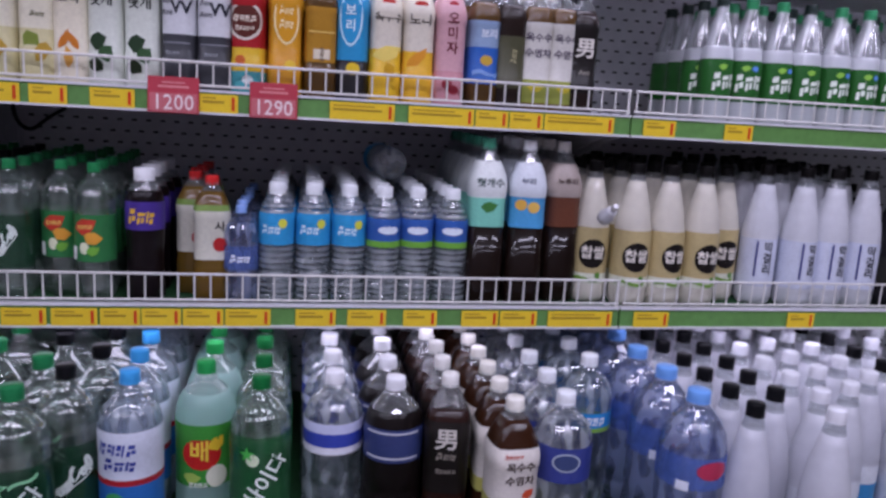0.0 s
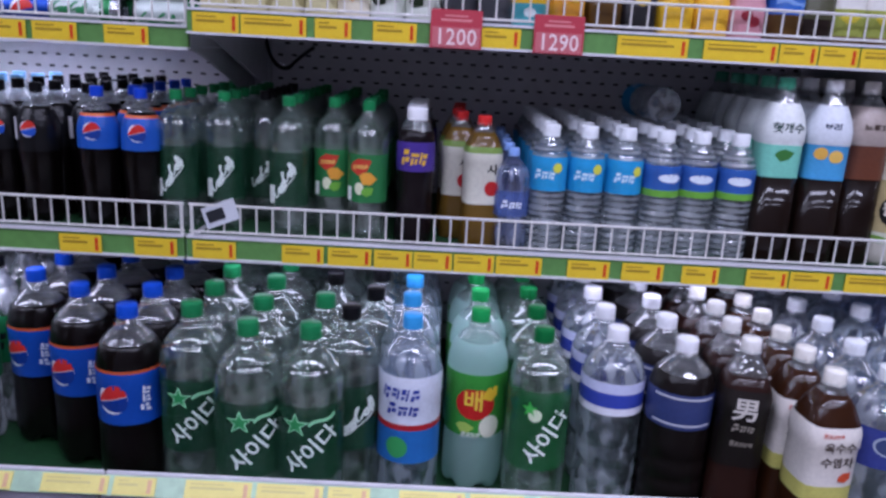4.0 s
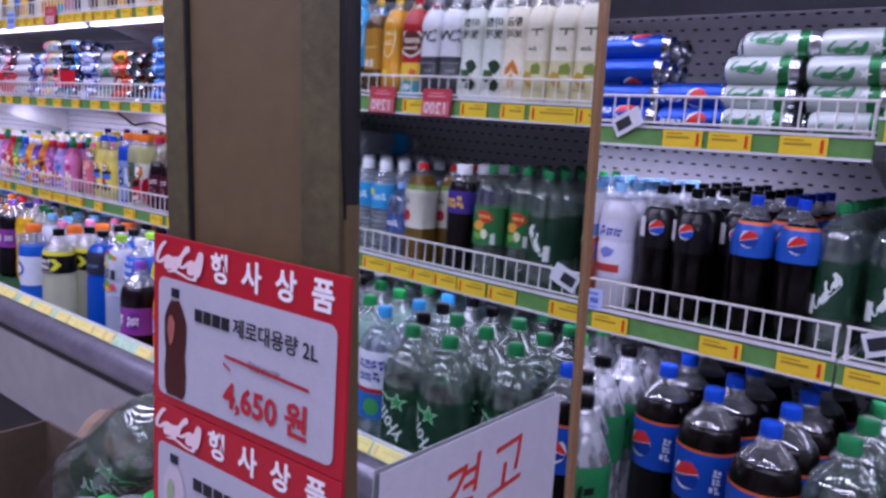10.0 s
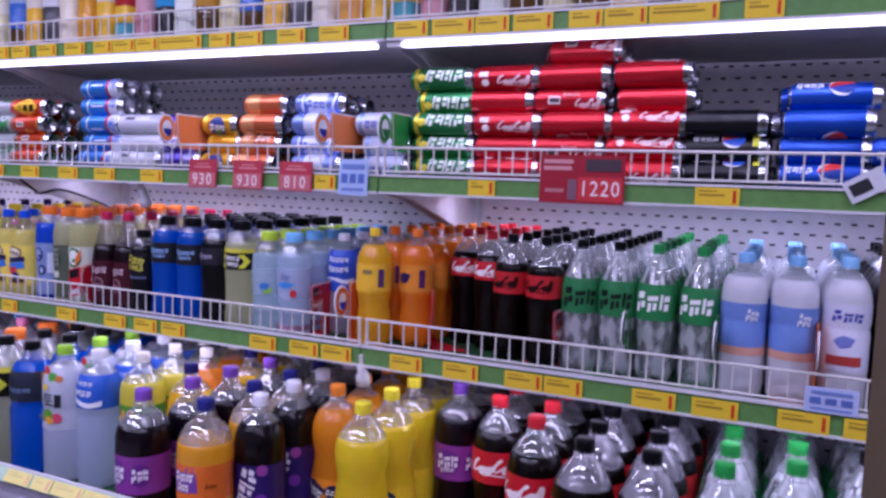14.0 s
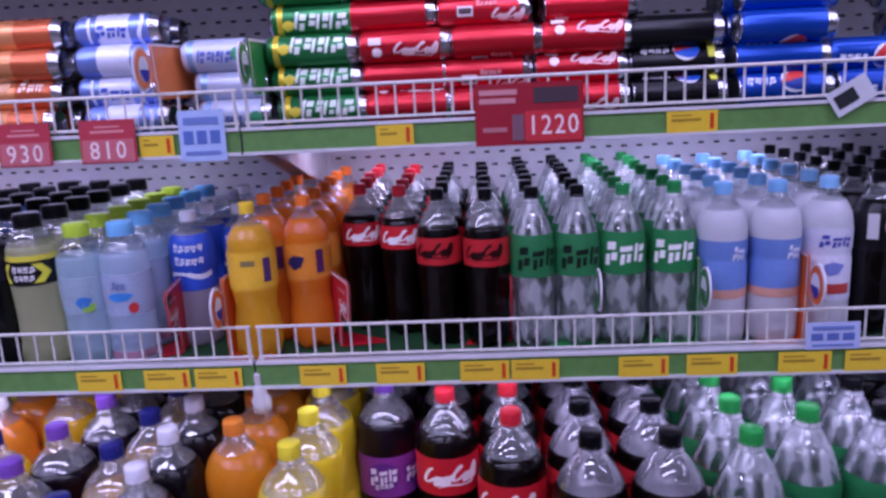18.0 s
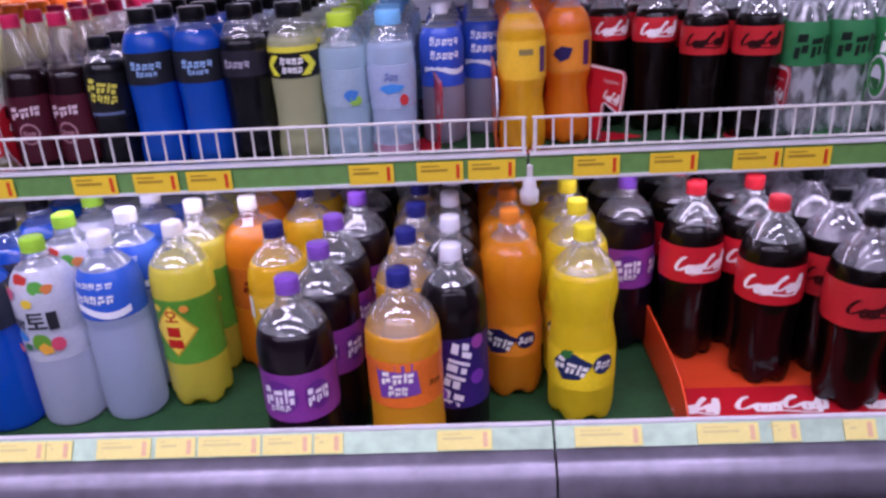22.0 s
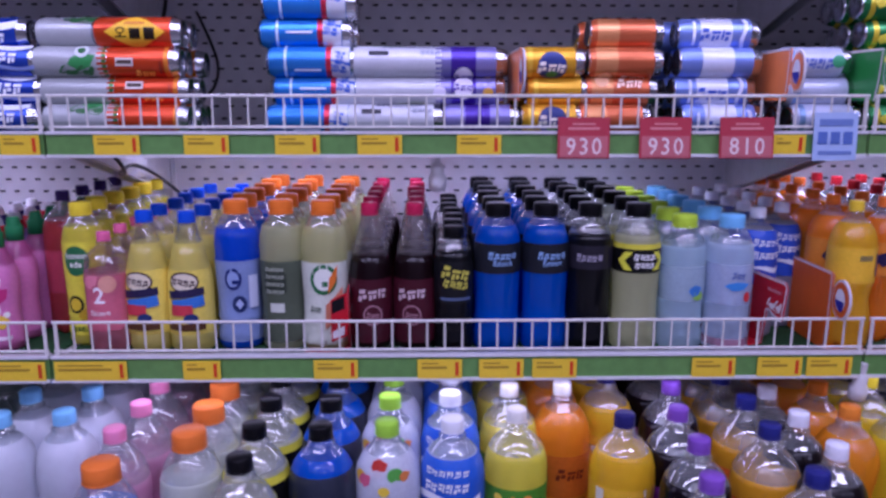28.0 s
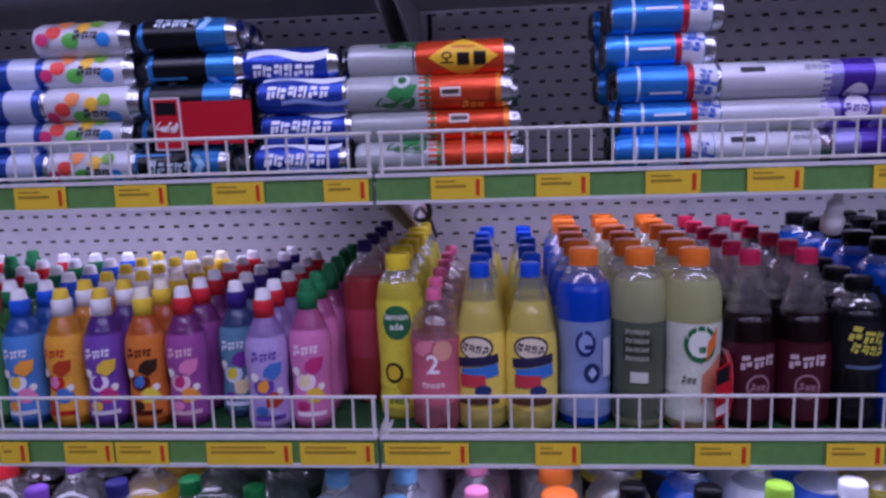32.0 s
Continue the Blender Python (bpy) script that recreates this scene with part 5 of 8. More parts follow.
for k in range(6):
    x1, x0 = JOINTS[k], JOINTS[k + 1]
    right = k < 2
    shelf(x0, x1, YM, MID, (0.889, 0.929), "middle shelves")
    fence(x0, x1, YM + 0.004, 0.929, 0.049, 0 < k < 5)
    if right:
        shelf(x0, x1, YT, TOPR, (1.236, 1.275), "upper shelves")
        fence(x0, x1, YT + 0.004, 1.275, 0.042, k == 1)
    else:
        shelf(x0, x1, YC, CAN, (1.211, 1.248), "upper shelves")
        fence(x0, x1, YC + 0.004, 1.248, 0.050, k < 5)
    shelf(x0, x1, YU, UP if not right else UP + 0.06, ((1.497, 1.535) if not right else (1.557, 1.595)), "top shelves")
    fence(x0, x1, YU + 0.004, 1.535 if not right else 1.595, 0.050, 1 < k < 5)
    zt = 1.483 if not right else 1.543
    # the strips below the middle shelves are unseen, added to brighten the bottom deck
    strips = [(YU, zt, 0.004, 0.7, "top shelf edge"), (YM + 0.016, 0.884, 0.0, 0.45 if not right else 0.25, "middle shelf, added to light the deck")]
    if not right:
        strips.append((YC + 0.28, 1.2128, 0.0, 2.0 if k < 4 else 3.0, "can shelf"))
    for ly, lz, low, power, where in strips:
        led = new("led_light")
        led.matrix_basis = pose(x0, ly, lz)
        put("diffuser", box_mesh("diffuser", 0.03, x1 - x0 - (0.03 if where == "top shelf edge" else 0.22), 0.004, 0.022, low, low + (0.007 if where != "can shelf" else 0.003), LED), led)
        put("end_clip", box_mesh("end_clip", 0.0, 0.03, 0.002, 0.024, low - 0.0008, low + (0.008 if where != "can shelf" else 0.0031), WHITE_STEEL), led)
        tagged(led, "white led strip light under the " + where, "light", "shelf lights")
        area_lamp("led_lamp", (x0 + x1) / 2 - (0 if where == "top shelf edge" else 0.09), ly + 0.012, lz + low - 0.0015, 1.1 if where == "top shelf edge" else 0.9, 0.025, power, COOL, 0)
    # back panel and posts
    pn = new("back_panel")
    pn.matrix_basis = pose(x0, YB, 0.4)
    put("sheet", box_mesh("sheet", 0.003, x1 - x0 - 0.003, 0, 0.02, 0, 1.7, PANEL), pn)
    vs, fs = [], []
    for r in range(56):
        z = 0.20 + r * 0.025
        for c in range(38):
            xx = 0.03 + c * 0.03 + (0.015 if r % 2 else 0)
            b = len(vs)
            vs += [(xx, -0.0012, z), (xx + 0.011, -0.0012, z), (xx + 0.011, -0.0012, z + 0.0045), (xx, -0.0012, z + 0.0045)]
            fs.append((b, b + 1, b + 2, b + 3))
    put("slots", mesh_of("slots", vs, fs, SLOT), pn)
    tagged(pn, "white perforated steel back panel of the shelving", "back panel", "back panels", "structure")
    post = block("shelf_post", x0 - 0.018, x0 + 0.018, YB - 0.028, YB - 0.003, 0.3, 2.1, WHITE_STEEL)
    tagged(post, "white slotted steel upright behind the shelves", "post", "shelf posts", "structure")
    # bottom deck, lip, bumper and panel
    base = new("shelf_base")
    base.matrix_basis = pose(x0, 0, 0)
    w = x1 - x0 - 0.003
    put("deck", box_mesh("deck", 0, w, 0.99, YB - 0.004, DECK - 0.03, DECK - 0.004, WHITE_STEEL), base)
    put("mat", box_mesh("mat", 0.0, w + 0.0028, 1.0, YB - 0.01, DECK - 0.0035, DECK, GREEN_MAT), base)
    put("lip", box_mesh("lip", 0, w, 0.975, 0.981, DECK - 0.05, 0.706, WHITE_STEEL, 0.001), base)
    put("price_rail", mesh_of("price_rail", [(0, 0.973, 0.704), (w, 0.973, 0.704), (w, 0.958, 0.684), (0, 0.958, 0.684), (0, 0.975, 0.684), (w, 0.975, 0.684)], [(0, 3, 2, 1), (3, 4, 5, 2)], PALE_STRIP), base)
    prof = [(0.9715, 0.6825), (0.955, 0.681), (0.939, 0.673), (0.929, 0.660), (0.925, 0.645), (0.927, 0.631), (0.934, 0.621), (0.946, 0.615)]
    vs = [(0, y, z) for y, z in prof] + [(w, y, z) for y, z in prof]
    n = len(prof)
    put("bumper", mesh_of("bumper", vs, [(i, i + 1, n + i + 1, n + i) for i in range(n - 1)], BUMPER, True), base)
    put("front_panel", box_mesh("front_panel", 0, w, 0.938, 0.96, 0.405, 0.598, FRONT_PANEL, 0.003), base)
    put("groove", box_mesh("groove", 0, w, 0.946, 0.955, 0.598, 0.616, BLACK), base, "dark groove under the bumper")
    put("gasket", box_mesh("gasket", 0, w, 0.9655, 0.9715, 0.6815, 0.6845, BLACK), base, "thin black seal above the bumper")
    put("kick_plate", box_mesh("kick_plate", 0, w, 0.985, 1.0, 0.0, 0.405, KICK), base)
    tagged(base, "shelving base with grey bumper rail and front panel", "shelf base", "shelf bases", "structure")

# ---------------------------------------------------------------- bottles on the bottom deck
BG = "bottles on the bottom deck"
for key, x, y0, n, dy in [
    ("lime2g", -1.15, 1.21, 5, 0.092), ("lime2g", -1.055, 1.27, 4, 0.095), ("lime2k", -0.96, 1.27, 4, 0.095), ("lime2k", -0.885, 1.07, 1, 0.1), ("lime2k", -0.935, 1.165, 1, 0.1),
    ("bluecola2", -0.86, 1.31, 4, 0.095), ("bluecola2", -0.76, 1.25, 5, 0.095), ("bluecola2", -0.655, 1.17, 6, 0.095),
    ("cider_g", -0.555, 1.16, 6, 0.095), ("cider_g", -0.465, 1.10, 6, 0.1), ("cider_g", -0.375, 1.10, 2, 0.125), ("cider_k", -0.33, 1.18, 1, 0.1), ("cider_k", -0.375, 1.34, 4, 0.1), ("cider_k", -0.305, 1.27, 4, 0.1),
    ("blue_soda", -0.245, 1.17, 6, 0.095), ("pear", -0.14, 1.23, 5, 0.095), ("greensoda", -0.055, 1.16, 6, 0.095),
    ("wide_band", 0.06, 1.18, 6, 0.095), ("navy_band", 0.15, 1.15, 6, 0.095), ("man_tea", 0.235, 1.13, 8, 0.078), ("corn_tea", 0.315, 1.06, 9, 0.077), ("navy_oval", 0.405, 1.08, 7, 0.094),
    ("blue_water", 0.505, 1.25, 5, 0.094), ("big_blue", 0.61, 1.06, 7, 0.105), ("rice_k", 0.70, 1.04, 9, 0.077), ("rice_k", 0.775, 1.10, 8, 0.077), ("rice_w", 0.82, 1.01, 1, 0.08), ("rice_w", 0.852, 1.09, 8, 0.08), ("rice_w", 0.93, 1.12, 8, 0.08), ("rice_w", 1.01, 1.17, 7, 0.08), ("rice_k", 1.09, 1.15, 7, 0.08), ("rice_w", 1.17, 1.12, 7, 0.08), ("rice_w", 1.25, 1.12, 7, 0.08),
    ("sporta_blue", -2.855, 1.13, 1, 0.08), ("pink_big", -2.875, 1.23, 6, 0.088), ("sporta_big", -2.77, 1.22, 6, 0.088), ("sportb_black", -2.682, 1.13, 7, 0.094), ("sportb_blue", -2.59, 1.22, 6, 0.094), ("berrywater", -2.50, 1.23, 6, 0.092), ("ion", -2.41, 1.24, 6, 0.092),
    ("yeldia", -2.32, 1.27, 5, 0.095), ("amber", -2.235, 1.37, 4, 0.095), ("sun_y", -2.165, 1.25, 1, 0.095), ("sun_y", -2.15, 1.42, 4, 0.095), ("grape", -2.106, 1.07, 1, 0.1), ("grape", -2.085, 1.17, 2, 0.1), ("grape", -2.06, 1.37, 4, 0.1),
    ("sun_o", -1.974, 1.08, 1, 0.1), ("sun_o", -1.978, 1.21, 1, 0.1), ("sun_o", -1.965, 1.31, 4, 0.1), ("violetpop", -1.914, 1.15, 6, 0.1), ("fruitpop_o", -1.83, 1.27, 5, 0.095), ("fruitpop_y", -1.735, 1.20, 6, 0.096), ("grape", -1.64, 1.40, 4, 0.1),
    ("redcola", -1.545, 1.36, 5, 0.096), ("redcola", -1.448, 1.28, 5, 0.096), ("redcola_zero", -1.352, 1.21, 6, 0.097), ("redcola_zero", -1.253, 1.21, 6, 0.097),
    ("milky", -2.975, 1.29, 5, 0.09), ("milky", -3.065, 1.28, 5, 0.09), ("greensoda", -3.16, 1.31, 3, 0.095), ("greensoda", -3.255, 1.33, 3, 0.095), ("sun_y", -3.35, 1.32, 3, 0.095), ("grape", -3.445, 1.30, 3, 0.095), ("redcola", -3.54, 1.28, 3, 0.095), ("fruitpop_o", -3.635, 1.28, 3, 0.095), ("cider_g", -3.73, 1.25, 3, 0.095), ("bluecola2", -3.825, 1.25, 3, 0.095), ("milky", -3.92, 1.25, 3, 0.095), ("sun_o", -4.02, 1.25, 3, 0.095),
]:
    row(key, x, y0, n, dy, DECK, BG, back=1.60)

# ---------------------------------------------------------------- bottles on the middle shelf
MG = "bottles on the middle shelf, added to light the deck"
for key, x, y0, n, dy in [
    ("s_cider", -0.645, 1.38, 7, 0.066), ("s_cider", -0.575, 1.40, 6, 0.066), ("s_cider_k", -0.525, 1.47, 5, 0.066), ("s_cider", -0.462, 1.37, 7, 0.066), ("s_pear", -0.394, 1.40, 6, 0.066), ("s_pear", -0.335, 1.365, 6, 0.068),
    ("s_coffee", -0.258, 1.37, 4, 0.07), ("s_apple", -0.185, 1.43, 4, 0.066), ("s_apple", -0.148, 1.365, 1, 0.066), ("s_bluewater", -0.098, 1.352, 6, 0.066),
    ("s_water_b", -0.037, 1.36, 7, 0.064), ("s_water_b", 0.024, 1.365, 7, 0.064), ("s_water_b", 0.085, 1.365, 7, 0.064), ("s_water_g", 0.146, 1.36, 7, 0.064), ("s_water_g", 0.207, 1.365, 7, 0.064), ("s_water_g", 0.268, 1.365, 7, 0.064),
    ("s_tea_g", 0.333, 1.375, 5, 0.075), ("s_tea_w", 0.406, 1.375, 5, 0.075), ("s_tea_b", 0.478, 1.40, 5, 0.075),
    ("s_rice_g", 0.545, 1.40, 5, 0.076), ("s_rice_g", 0.617, 1.37, 6, 0.076), ("s_rice_g", 0.69, 1.37, 6, 0.076), ("s_rice_g", 0.763, 1.37, 6, 0.076), ("s_rice_g", 0.83, 1.42, 5, 0.076),
    ("s_rice_w", 0.90, 1.39, 6, 0.074), ("s_rice_w", 0.972, 1.37, 6, 0.074), ("s_rice_w", 1.044, 1.37, 6, 0.074), ("s_rice_w", 1.116, 1.37, 6, 0.074), ("s_dark", 1.19, 1.38, 6, 0.074), ("s_dark", 1.262, 1.38, 6, 0.074),
    ("s_redcola", -1.665, 1.475, 5, 0.067), ("s_redcola", -1.60, 1.44, 5, 0.067), ("s_redcola0", -1.54, 1.39, 6, 0.067), ("s_redcola0", -1.475, 1.37, 6, 0.067), ("s_lime_k", -1.41, 1.37, 7, 0.066), ("s_lime_k", -1.345, 1.37, 7, 0.066), ("s_lime_g", -1.28, 1.37, 7, 0.066), ("s_lime_g", -1.215, 1.37, 7, 0.066),
    ("s_milkb", -1.145, 1.365, 6, 0.069), ("s_milkb", -1.075, 1.365, 6, 0.069), ("s_milkc", -1.005, 1.37, 6, 0.068), ("s_bcola_k", -0.935, 1.38, 7, 0.066), ("s_bcola_k", -0.868, 1.375, 7, 0.066), ("s_bcola_k", -0.803, 1.42, 6, 0.066), ("s_bcola_b", -0.765, 1.365, 1, 0.066), ("s_bcola_b", -0.735, 1.43, 5, 0.066), ("s_bcola_b", -0.70, 1.365, 1, 0.066),
    ("s_pop_y", -1.805, 1.352, 1, 0.07), ("s_pop_o", -1.80, 1.425, 5, 0.07), ("s_pop_o", -1.735, 1.395, 6, 0.069), ("s_ion", -1.918, 1.425, 5, 0.068), ("s_ion", -1.858, 1.478, 5, 0.068), ("s_lblue", -1.99, 1.352, 1, 0.07), ("s_lblue", -2.0, 1.43, 5, 0.07), ("s_lime", -2.062, 1.36, 6, 0.07),
    ("s_sportb_l", -2.13, 1.36, 6, 0.072), ("s_sportb_k", -2.20, 1.365, 6, 0.07), ("s_sportb_b", -2.27, 1.365, 6, 0.072), ("s_sportb_b", -2.341, 1.365, 6, 0.072), ("s_mini_k", -2.405, 1.36, 7, 0.062), ("s_cherry", -2.465, 1.37, 6, 0.068), ("s_cherry", -2.532, 1.37, 6, 0.068),
    ("s_sporta", -2.598, 1.365, 6, 0.07), ("s_sporta_d", -2.667, 1.375, 6, 0.07), ("s_sporta_b", -2.735, 1.38, 6, 0.07), ("s_ade", -2.80, 1.362, 6, 0.068), ("s_ade", -2.866, 1.365, 6, 0.068), ("s_rose", -2.925, 1.355, 1, 0.066), ("s_rose", -2.925, 1.425, 5, 0.066), ("s_lemon", -2.975, 1.40, 6, 0.064), ("s_navy", -3.03, 1.46, 4, 0.07),
]:
    row(key, x, y0, n, dy, MID, MG, art=1)
for i in range(21):
    row("kid%d" % [6, 5, 4, 3, 2, 1, 0, 8, 7, 9][i % 10], -3.088 - 0.0565 * i, {1: 1.352, 2: 1.405, 0: 1.365}.get(i, 1.372), 6 if i < 13 else 3, 0.058, MID, MG, art=1)

# ---------------------------------------------------------------- upper shelves
UG = "bottles on the upper shelf"
seq = [(0, -0.575), (0, -0.52), (0, -0.463), (0, -0.414), (1, -0.36), (2, -0.306), (2, -0.252), (3, -0.197), (3, -0.142), (4, -0.087), (5, -0.03), (6, 0.025), (7, 0.08), (8, 0.136), (13, 0.192), (9, 0.247), (10, 0.303), (14, 0.352), (11, 0.403), (11, 0.448), (12, 0.488)]
for i, x in seq:
    row("tall%d" % i, x, 1.38, 3, 0.062, TOPR, UG, art=1)
for j, x in enumerate([0.80, 0.866, 0.932, 0.998, 1.064, 1.13, 1.196, 1.262]):
    row("rice_green" if j % 3 else "rice_green_k", x, 1.46, 4, 0.07, TOPR, UG)
for i in range(58):
    x = -4.12 + i * 0.06
    row("tall%d" % [1, 5, 8, 4, 9, 7, 2, 6, 0, 10, 13, 3][i % 12], x, 1.41, 1, 0.064, UP, UG, art=0)


# ---------------------------------------------------------------- cans on the upper shelf
class Can:
    """A drink can; bands are (colour, from, to) along its length, art as on the bottles."""

    def __init__(self, colour, bands, art, length=0.133, radius=0.0236, label="drink can lying on its side"):
        self.length, self.label = length, label
        r, h = radius, length
        wall = [(r * 0.86, 0.004), (r, 0.012), (r, h - 0.014)]
        self.meshes = [("wall", lathe("wall", wall, plain("can_" + colour, colour, 0.26, 0.12 if min(hexc(colour)) > 0.35 else 0.5, 0.06, 40.0), 18, 0, 0, False, False), [])]
        for c, b0, b1 in bands or ():
            self.meshes.append(("band", lathe("band", [(r * 1.004, max(0.013, h * b0)), (r * 1.004, min(h - 0.015, h * b1))], plain("can_" + c, c, 0.26, 0.12 if min(hexc(c)) > 0.35 else 0.45, 0.06, 40.0), 18, 0, 0, False, False), []))
        self.meshes.append(("base", lathe("base", [(r * 0.60, 0.006), (r * 0.78, 0.0), (r * 0.87, 0.0045)], STEEL, 16, 0, 0, False, True), []))
        self.meshes.append(("lid", lathe("lid", [(r, h - 0.014), (r * 0.86, h - 0.003), (r * 0.86, h), (r * 0.80, h), (r * 0.79, h - 0.004)], STEEL, 16, 0, 0, True, False), []))
        for kd, zc, ang, w, hh, tint, rot in art:
            pts, fs = text_points(kd[1:], hh, 0.02) if kd.startswith("=") else shape(kd, w, hh)
            self.meshes[0][2].append(("print", wrapped("print", turned(pts, rot), fs, r * 1.006 + 0.0003 + 0.00025 * len(self.meshes[0][2]), zc * h, ang, print_mat(tint))))

    def lie(self, x, y, z, roll, detail):
        root = new("drink_can")
        root.matrix_basis = pose(x, y, z) @ pose(0, 0, 0, 0, 90, 0) @ pose(0, 0, 0, 0, 0, roll)
        for nm, me, pieces in self.meshes:
            ob = put(nm, me, root)
            if detail:
                for n2, m2 in pieces:
                    put(n2, m2, ob)
        tagged(root, self.label, "can", "cans on the upper shelf")


